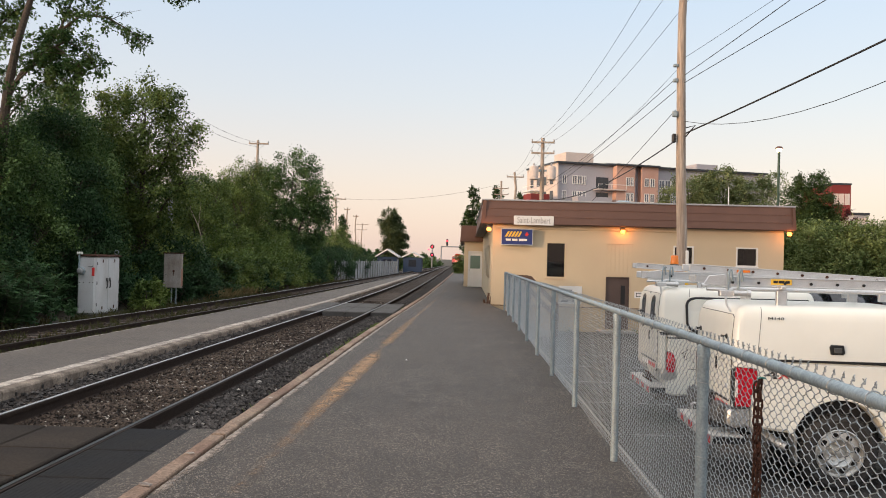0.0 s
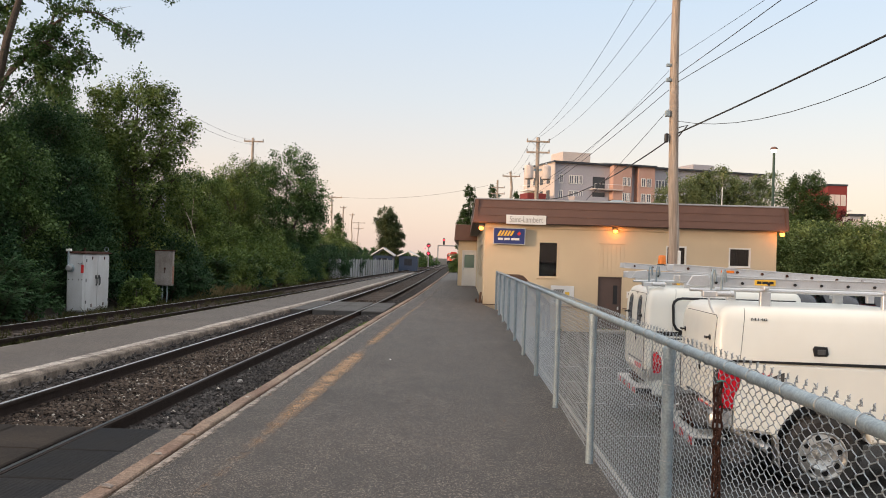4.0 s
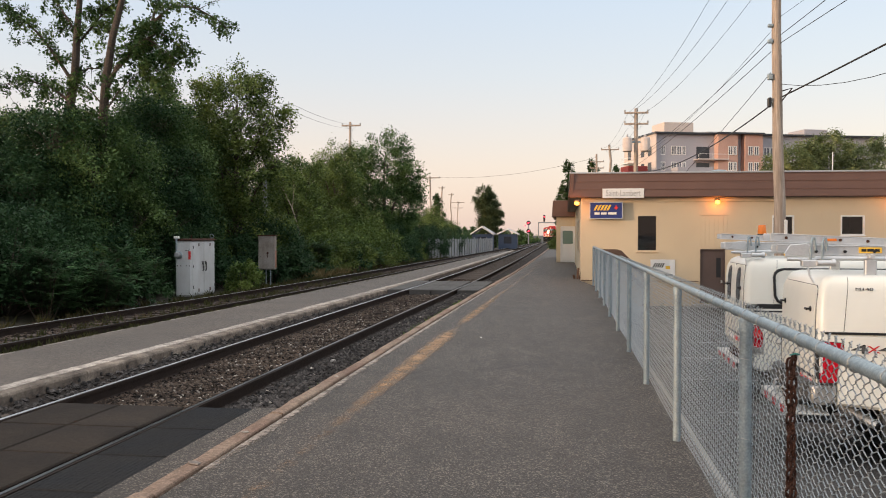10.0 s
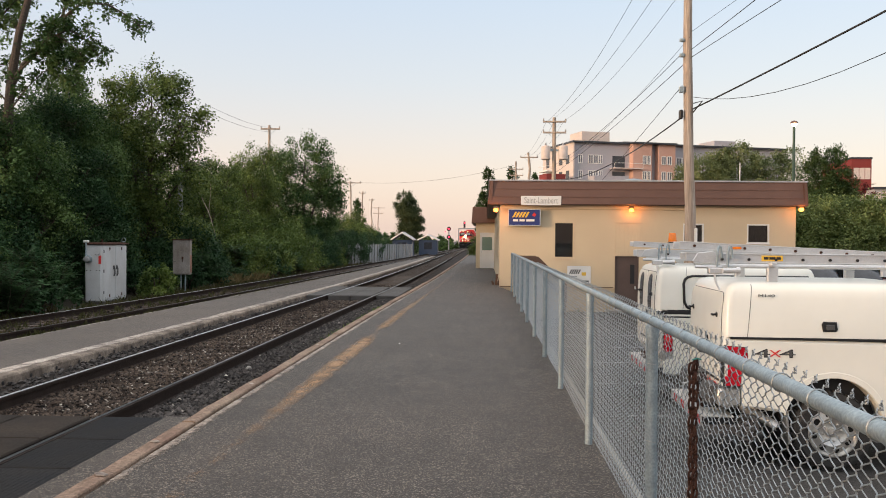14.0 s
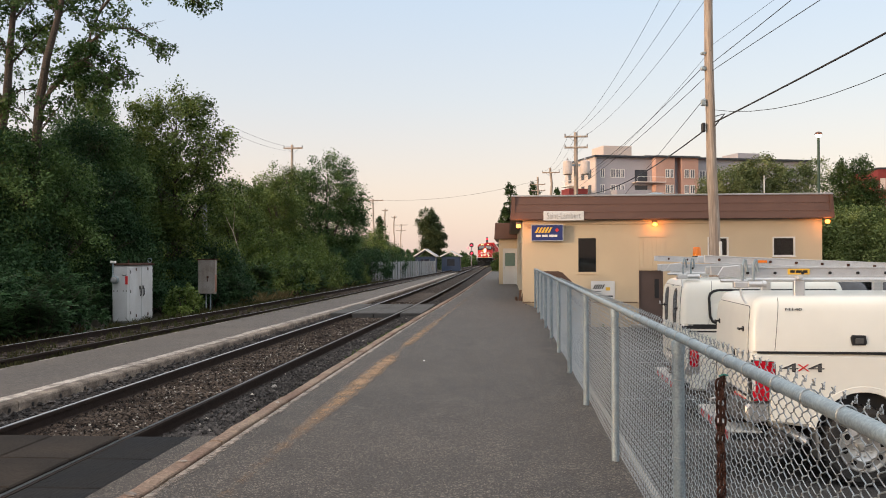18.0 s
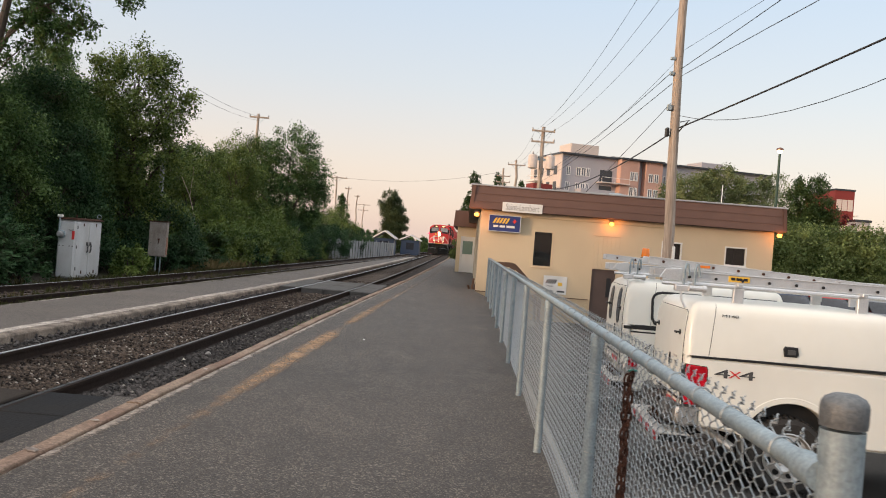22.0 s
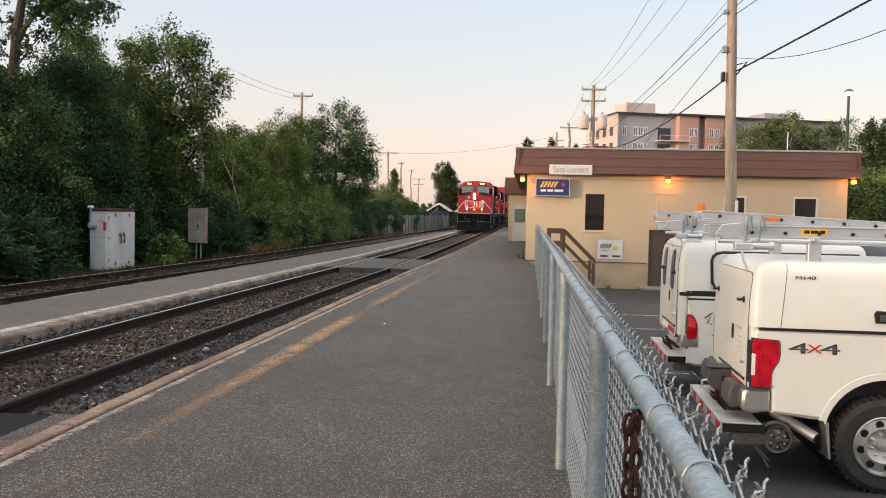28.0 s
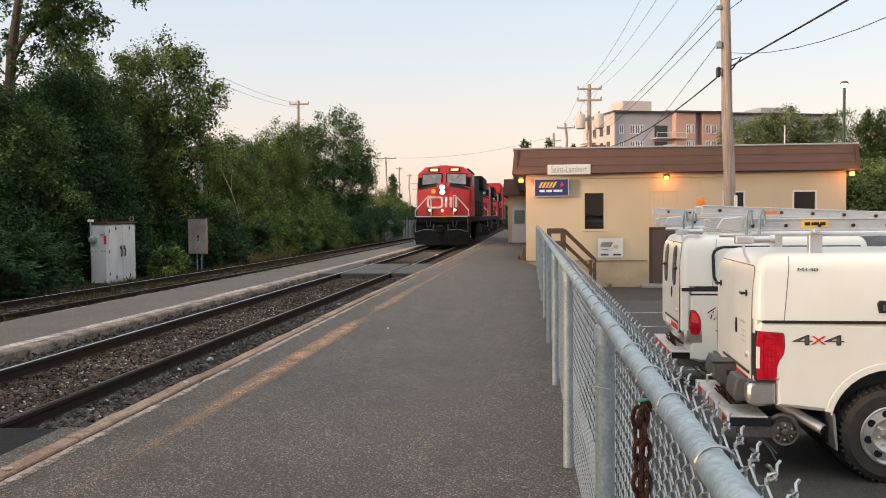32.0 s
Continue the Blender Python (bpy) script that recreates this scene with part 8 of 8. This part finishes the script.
    part("roof", Shape().box((-0.03, -0.04, 2.09), (0.74, 0.3, 2.13), 0.01), "rust", c, "rusty sheet roof")
    part("side_panel", Shape().box((0.698, 0.02, 0.8), (0.715, 0.2, 1.5), 0.005), "rust_wood", c, "red-brown side")
    part("door", Shape().box((0.03, -0.012, 0.76), (0.67, 0.004, 2.05), 0.006), "relay", c)
    for x in (0.3, 0.48):
        part("leg", Shape().box((x - 0.02, 0.1, 0.0), (x + 0.02, 0.15, 0.75)), "galv", c)
    part("hasp", Shape().box((0.37, -0.035, 1.36), (0.45, -0.008, 1.44), 0.006).tube([(0.41, -0.03, 1.4), (0.42, -0.04, 1.3), (0.4, -0.03, 1.22)], 0.016, 6), "rust", body)


def pole(name, x, y, z0, top, r, label, arms=(), cans=0, group="utility poles"):
    p = thing(name, pose(x, y, z0), label, "utility pole", group)
    n = 7
    R2 = random.Random(int(x * 10) + int(y))
    pts = [(0.02 * R2.uniform(-1, 1) * i, 0.01 * R2.uniform(-1, 1) * i, (top - z0) * i / n) for i in range(n + 1)]
    part("shaft", Shape().tube(pts, [r * (1 - 0.35 * i / n) for i in range(n + 1)], 14), "wood_pole", p, smooth=True)
    for z, half in arms:
        a = part("crossarm", Shape().box((-half, -0.14, z - z0 - 0.06), (half, -0.02, z - z0 + 0.06), 0.01), "wood_pole", p)
        for k in (-0.95, 0.0, 0.95):
            part("insulator", Shape().lathe([(0.03, 0), (0.06, 0.03), (0.04, 0.07), (0.06, 0.1), (0.03, 0.16)], 10, pose(k * half, -0.08, z - z0 + 0.06)), "porcelain", a)
        part("brace", Shape().tube([(-half * 0.6, -0.09, z - z0), (0, -0.1, z - z0 - 0.5), (half * 0.6, -0.09, z - z0)], 0.015, 5), "galv", a)
    for k in range(cans):
        sx = -1 if k % 2 == 0 else 1
        c = part("transformer", Shape().lathe([(0.24, 0), (0.32, 0.05), (0.32, 0.85), (0.28, 0.95), (0.1, 1.0)], 18, pose(sx * 0.6, -0.2, 7.3 - z0)), "condo_pale", p, "pale grey transformer can", smooth=True)
        part("bushing", Shape().lathe([(0.05, 0), (0.08, 0.08), (0.04, 0.2)], 8, pose(sx * 0.6, -0.2, 8.28 - z0)), "porcelain", c)
        part("hanger", Shape().box((sx * 0.1, -0.2, 7.9 - z0), (sx * 0.5, -0.1, 8.05 - z0)), "galv", c)
    return p


def wire(name, a, b, sag, r, label, group="overhead wires"):
    a, b = Vector(a), Vector(b)
    pts = [a.lerp(b, u) - Vector((0, 0, 4 * sag * u * (1 - u))) for u in np.linspace(0, 1, 22)]
    return tagged(part(name, Shape().tube(pts, r, 5, False), "cable"), label, "cable", group)


def build_poles():
    PX, PY = 7.15, 28.6
    pole("utility_pole", PX, PY, LOT, 11.6, 0.19, "tall weathered wooden utility pole beside the station", ((11.0, 0.85),)).matrix_basis = pose(PX + 0.19, PY, LOT, 0, -1.35, 0)
    br = thing("cable_bracket", pose(PX, PY, 6.2), "galvanised clamps and splice box on the pole", "bracket")
    part("splice_box", Shape().box((-0.28, -0.12, -0.5), (-0.16, 0.06, -0.2), 0.03), "black", br)
    part("clamp", Shape().tube([(0.15, -0.1, -0.3), (0.4, -0.3, 0.05), (0.16, -0.1, 0.0)], 0.02, 6), "black", br)
    for za, zb in ((0.35, 0.55), (1.5, 1.62), (2.0, 2.1)):
        part("spool_bracket", Shape().box((-0.3, -0.14, za), (-0.14, -0.02, zb), 0.02), "galv", br)
    g = thing("cable_guard", pose(PX + 0.27, PY - 0.17, LOT), "white plastic cable guard strapped to the pole", "cable guard")
    part("cover", Shape().box((-0.05, -0.03, 0), (0.05, 0.03, 3.05), 0.02), "white", g)
    part("marker_band", Shape().box((-0.052, -0.033, 1.9), (0.052, 0.02, 2.5), 0.01), "yellow", g)
    pole("utility_pole", 5.3, 60, LOT, 10.25, 0.19, "wooden utility pole with two pale transformer cans", ((9.95, 0.8), (9.2, 0.8)), 2)
    pole("utility_pole", 5.05, 90, LOT, 10.9, 0.18, "wooden utility pole beyond the station", ((10.4, 0.9),))
    pole("utility_pole", 4.5, 112, LOT, 12.0, 0.18, "wooden utility pole far behind the station", ((11.0, 0.9), (10.2, 0.9), (9.4, 0.9)))
    NX, NY = 12.6, -5.0
    pole("utility_pole", NX, NY, LOT, 11.6, 0.18, "wooden utility pole in the car park", ((11.0, 0.85),))
    for (xa, za), (xb, zb), sag in (((6.3, 11.45), (4.7, 9.9), 0.75), ((7.1, 11.4), (5.4, 10.3), 0.64), ((8.03, 11.45), (5.9, 9.98), 0.71)):
        wire("primary_wire", (xa, PY - 0.08, za), (xb, 59.92, zb), sag, 0.008, "thin overhead power line between utility poles")
        wire("primary_wire", (xa + 5.45, NY, 11.3), (xa, PY - 0.08, za), 0.5, 0.008, "thin overhead power line between utility poles")
        wire("primary_wire", (xb, 59.92, zb), (xb - 0.25, 89.9, 10.6), 0.5, 0.008, "thin overhead power line between utility poles")
    for z, z2, sag in ((7.84, 6.94, 0.31), (7.43, 6.38, 0.18)):
        wire("secondary_wire", (PX - 0.2, PY - 0.1, z), (5.3, 59.9, z2), sag, 0.011, "overhead wire from pole to pole")
    wire("secondary_wire", (PX, PY - 0.19, 8.32), (5.21, 59.9, 6.74), 0.53, 0.006, "overhead wire from pole to pole")
    wire("secondary_wire", (PX + 0.05, PY - 0.2, 8.5), (10.0, NY, 8.5), 0.13, 0.006, "overhead wire from pole to pole")
    wire("secondary_wire", (PX + 0.05, PY - 0.2, 7.92), (8.45, NY, 8.14), 0.14, 0.011, "overhead wire from pole to pole")
    wire("secondary_wire", (PX + 0.05, PY - 0.2, 7.67), (12.03, NY, 8.12), -0.2, 0.011, "overhead wire from pole to pole")
    wire("service_drop", (PX - 0.2, PY - 0.1, 6.78), (5.68, 46, 3.75), 0.07, 0.01, "thin service wire to the station roof")
    wire("heavy_cable", (PX - 0.2, PY - 0.1, 5.75), (5.3, 60, 5.97), 0.62, 0.024, "thick black telephone cable between poles")
    wire("heavy_cable", (PX + 0.15, PY - 0.1, 6.02), (12.28, NY, 8.16), 0.21, 0.026, "thick black telephone cable between poles")
    wire("loose_cable", (PX + 0.1, PY - 0.15, 6.4), (10.27, NY, 11.81), 3.2, 0.009, "slack thin cable between poles")
    for x, y, top, arms in ((-17.5, 115, 9.5, ((9.3, 1.3),)), (-19.3, 138, 9.5, ((9.2, 0.5),)), (-21.0, 162, 9.5, ((9.2, 0.5),)), (-25.0, 204, 9.5, ((9.3, 1.6), (8.0, 1.2))), (-19.5, 118, 8.7, ()), (-17.1, 70, 11.0, ((10.7, 0.8),))):
        pole("utility_pole", x, y, -0.6, top, 0.15, "weathered wooden utility pole beyond the thicket", arms)
    wire("crossing_cable", (-17.5, 115, 9.4), (4.5, 112, 11.6), 0.9, 0.012, "long cable crossing over the tracks")
    for dz in (0.0, -0.35):
        wire("line_wire", (-17.1, 70, 10.8 + dz), (-13.25, 42, 8.3 + dz), 0.2, 0.008, "overhead wire above the thicket")
    lp = thing("street_lamp", pose(19.68, 54.6, -1), "lit lamp on a slim green post", "street lamp")
    part("post", Shape().tube([(0, 0, 0), (0, 0, 9.95)], [0.1, 0.075], 12), mat("green_post", (0.05, 0.09, 0.065), 0.6, 0.2, 0.1, 2, 0.05, 30), lp, smooth=True)
    head = part("hood", Shape().lathe([(0.23, 10.14), (0.23, 10.18), (0.17, 10.27), (0.04, 10.31)], 18), "brown", lp, smooth=True)
    part("bulb", Shape().lathe([(0.08, 9.93), (0.13, 9.98), (0.17, 10.06), (0.18, 10.13)], 18), "lamp_pole_on", head, smooth=True)
    mast = thing("bracket_mast", pose(-14.5, 42, -0.6), "pale steel mast with a bracket arm in front of the trees", "mast")
    part("post", Shape().tube([(0, 0, 0), (0, 0, 7.9)], [0.13, 0.1], 10), "galv_dull", mast, smooth=True)
    part("bracket", Shape().box((-0.2, -0.05, 7.48), (1.42, 0.05, 7.57)), "galv_dull", mast)
    part("box_frame", Shape().box((1.05, -0.05, 7.57), (1.09, 0.05, 8.05)).box((1.34, -0.05, 7.57), (1.4, 0.05, 8.05)).box((1.05, -0.05, 8.02), (1.4, 0.05, 8.06)), "galv_dull", mast)
    part("rod", Shape().tube([(1.24, 0, 8.05), (1.24, 0, 8.95)], 0.014, 6), "galv_dull", mast)


# ---- far things ----
def build_far():
    for k, (x, y, w, zt) in enumerate(((-9.1, 100, 2.5, 2.5), (-6.9, 112, 2.6, 2.3))):
        s = thing("waiting_shelter", pose(x, y, -0.4), "small dark blue waiting shelter with a pale gable", "shelter", "waiting shelters")
        part("wall", Shape().box((-w / 2 + 0.1, 0, 0), (w / 2 - 0.1, 3, 2.1), 0.02), "blue_shed", s)
        part("window", Shape().box((-0.5, -0.02, 0.9), (0.5, 0.0, 1.8)), "pane", s)
        roof = part("roof", Shape().slab([(-w / 2 - 0.1, 2.05), (0, zt + 0.4), (w / 2 + 0.1, 2.05), (w / 2 + 0.1, 2.2), (0, zt + 0.55), (-w / 2 - 0.1, 2.2)], -0.3, 3.3, 0.01), "condo_grey", s)
        part("gable_trim", Shape().slab([(-w / 2 - 0.12, 2.03), (0, zt + 0.38), (w / 2 + 0.12, 2.03), (w / 2 + 0.12, 2.18), (0, zt + 0.53), (-w / 2 - 0.12, 2.18)], -0.34, -0.31), "white", roof)
    fence = thing("metal_fence", pose(-10.0, 72, -0.5), "grey slatted metal fence beside the side track", "fence")
    for k in range(26):
        u = k / 17
        part("panel", Shape().box((-0.02, 0, 0.1), (0.02, 0.66, 1.75), 0.01), "galv_dull", fence, m=pose(-0.9 + 2.4 * u, 14 * u, 0, 0, 0, -8))
    for k in range(10):
        part("post", Shape().tube([(-0.9 + 2.4 * k / 6, 14 * k / 6, 0), (-0.9 + 2.4 * k / 6, 14 * k / 6, 1.9)], 0.04, 6), "galv_dull", fence)
    g = thing("signal_gantry", pose(-4.6, 300, along(300, DIP)), "steel signal bridge across the tracks far off", "signal")
    part("beam", Shape().box((-4.2, -0.3, 6.4), (4.4, 0.3, 6.8)), "galv_dull", g)
    for x in (-4.2, 4.2):
        part("leg", Shape().box((x - 0.2, -0.2, -1), (x + 0.2, 0.2, 6.8)), "galv_dull", g)
    for x in (-2.2, 3.0):
        hd = part("signal_head", Shape().box((x - 0.35, -0.3, 6.9), (x + 0.35, 0.0, 9.2), 0.1), "black", g)
        part("signal_lens", Shape().lathe([(0.2, 0), (0.18, 0.05)], 10, pose(x, -0.31, 8.6, 90)), "signal_on", hd)
    s = thing("signal_post", pose(-7.1, 180, -0.8), "railway signal showing red lights", "signal")
    part("post", Shape().tube([(0, 0, 0), (0, 0, 5.4)], 0.12, 8), "galv_dull", s)
    for z in (3.2, 4.9):
        hd = part("signal_head", Shape().lathe([(0.45, 0), (0.45, 0.05)], 16, pose(0, -0.1, z, 90)), "black", s)
        part("signal_lens", Shape().lathe([(0.16, 0.06), (0.12, 0.1)], 14, pose(0, -0.1, z, 90)), "signal_on", hd)
    for x, z in ((-0.7, 4.3),):
        part("signal_lens", Shape().lathe([(0.15, 0.06), (0.12, 0.1)], 12, pose(x, -0.1, z, 90)), "signal_on", s)


def block(parent, name, a, b, material, c=0.02):
    return part(name, Shape().box(a, b, c), material, parent)


def build_condo():
    m = pose(17.4, 165, -1, 0, 0, 17)
    c = thing("apartment_block", m, "five-storey grey and salmon-brick apartment block", "apartment building")
    H = 21.6
    main = block(c, "wall", (0, 0.4, 0), (46, 16, H), "condo_grey")
    # paler than the front: sunlight on this side is partly in its colour
    west = block(c, "west_wall", (-0.25, 0.0, 0), (0.0, 16.2, H), "condo_pale")
    block(c, "red_wall", (-6.0, -1.0, 5), (-2.2, 3.0, 15.4), "condo_red")
    for a, b in ((11.6, 15.6), (17.0, 20.6)):
        block(c, "brick_bay", (a, -1.2, 0), (b, 0.6, H + 0.1), "condo_brick")
    block(c, "podium", (3.0, -2.5, 0), (10.0, 0.3, 15.2), "condo_grey")
    for a, b, y in ((-0.5, 11.5, 0.0), (20.7, 46.3, 0.0), (11.5, 20.7, -1.5)):
        block(c, "roof_edge", (a, y - 0.3, H), (b, 16.3, H + 0.35), "pane")
    ph = block(c, "penthouse", (4.0, 6, H), (10.0, 12, H + 3.0), "condo_pale")
    block(c, "penthouse", (33.5, 6, H), (38.5, 12, H + 2.2), "condo_grey")
    block(c, "roof_plant", (12.5, 5, H), (16, 8, H + 1.2), "galv_dull")
    for z in (H - 3.9, H - 6.9, H - 9.9):
        for u, y, w in ((0.9, 0.4, 0.9), (3.0, 0.4, 1.0), (4.05, 0.4, 1.0), (5.1, 0.4, 0.8), (13.6, -1.2, 0.9), (14.6, -1.2, 0.7), (17.6, -1.2, 1.0), (18.8, -1.2, 1.0), (21.6, 0.4, 1.3), (22.95, 0.4, 1.3), (24.3, 0.4, 0.8), (25.2, 0.4, 1.0), (26.5, 0.4, 1.0), (29, 0.4, 1.2), (33, 0.4, 1.2)):
            w_ = part("window", Shape().box((u, y - 0.04, z), (u + w, y + 0.02, z + 1.7)), "bright_pane", c)
            fr = Shape()
            for p, q in (((u, z), (u + 0.12, z + 1.7)), ((u + w - 0.12, z), (u + w, z + 1.7)), ((u, z + 1.58), (u + w, z + 1.7)), ((u, z), (u + w, z + 0.12)), ((u + w / 2 - 0.05, z), (u + w / 2 + 0.05, z + 1.7))):
                fr.box((p[0], y - 0.09, p[1]), (q[0], y - 0.03, q[1]))
            part("frame", fr, "white", w_)
        for v in (2.0, 5.5, 9.0, 12.5):
            part("window", Shape().box((-0.3, v, z), (-0.22, v + 1.6, z + 1.7)), "pane", c)
        bal = block(c, "balcony", (7.4, -1.9, z - 1.0), (13.4, 0.4, z - 0.8), "condo_pale")
        part("railing", Shape().box((7.4, -1.9, z + 0.05), (13.4, -1.84, z + 0.12)).box((7.4, -1.9, z - 0.8), (7.46, -1.84, z + 0.1)).box((10.2, -1.9, z - 0.8), (10.26, -1.84, z + 0.1)).box((13.34, -1.9, z - 0.8), (13.4, -1.84, z + 0.1)), "white", bal)
        part("balcony_door", Shape().box((8.0, 0.34, z - 0.8), (10.6, 0.4, z + 1.6)), "pane", c)
        bal = block(c, "balcony", (-2.2, 9.0, z - 1.0), (-0.25, 13.5, z - 0.75), "white")
        part("railing", Shape().box((-2.2, 9.0, z + 0.05), (-2.1, 13.5, z + 0.15)).box((-2.2, 9.0, z + 0.05), (-0.3, 9.08, z + 0.15)), "white", bal)
    r = thing("red_house", pose(58.7, 140, -1), "red apartment house behind the trees", "apartment building")
    block(r, "wall", (0, 0, 0), (3.1, 12, 16.2), "condo_red")
    block(r, "roof_edge", (-0.1, -0.1, 16.2), (3.2, 12.1, 16.5), "pane")
    for z in (5.0, 9.0, 13.0):
        for x in (0.3, 1.2, 2.1):
            part("window", Shape().box((x, -0.04, z), (x + 0.8, 0.02, z + 1.8)), "condo_pale", r)
        part("balcony", Shape().box((3.1, -0.4, z - 0.8), (3.7, 3, z - 0.6)), "white", r)
    r = thing("grey_house", pose(61.0, 137, -1), "small dark grey flat-roofed house", "house")
    block(r, "wall", (0, 0, 0), (2.2, 8, 11.2), "condo_grey")
    block(r, "roof", (-0.2, -0.2, 11.2), (2.4, 8.2, 11.6), "pane")
    for x in (0.3, 1.2):
        part("window", Shape().box((x, -0.04, 9.0), (x + 0.7, 0.02, 10.8)), "condo_pale", r)


M["blue_shed"] = mat("blue_shed_paint", (0.02, 0.04, 0.085), 0.6, 0, 0.1, 1, 0.05, 20)
M["galv_dull"] = mat("dull_grey_metal", (0.28, 0.29, 0.3), 0.7, 0.2, 0.12, 2, 0.05, 30, rnd=0.1)


# ---- build ----
build_ground()
build_lot()
build_platform()
build_ballast()
for f_name, f_args in ((build_track, ("main_track", main_x, "main railway track with worn shining rails", 45, -12, 900, True)), (build_track, ("side_track", side_x, "rusty side track beside the thicket", 32, 6, 700, False))):
    f_name(*f_args)
build_crossings()
build_fence()
build_station()
for lx, ly, lz in ((5.93, FY, 2.86), (0.98, FY - 0.2, 2.82), (11.98, FY - 0.1, 2.92)):
    wall_lamp(lx, ly, lz)
build_signs()
build_roof_things()
build_stairs()
build_trees()
build_weeds()
build_trucks()
build_train()
build_cabinets()
build_poles()
build_far()
build_condo()
motions()
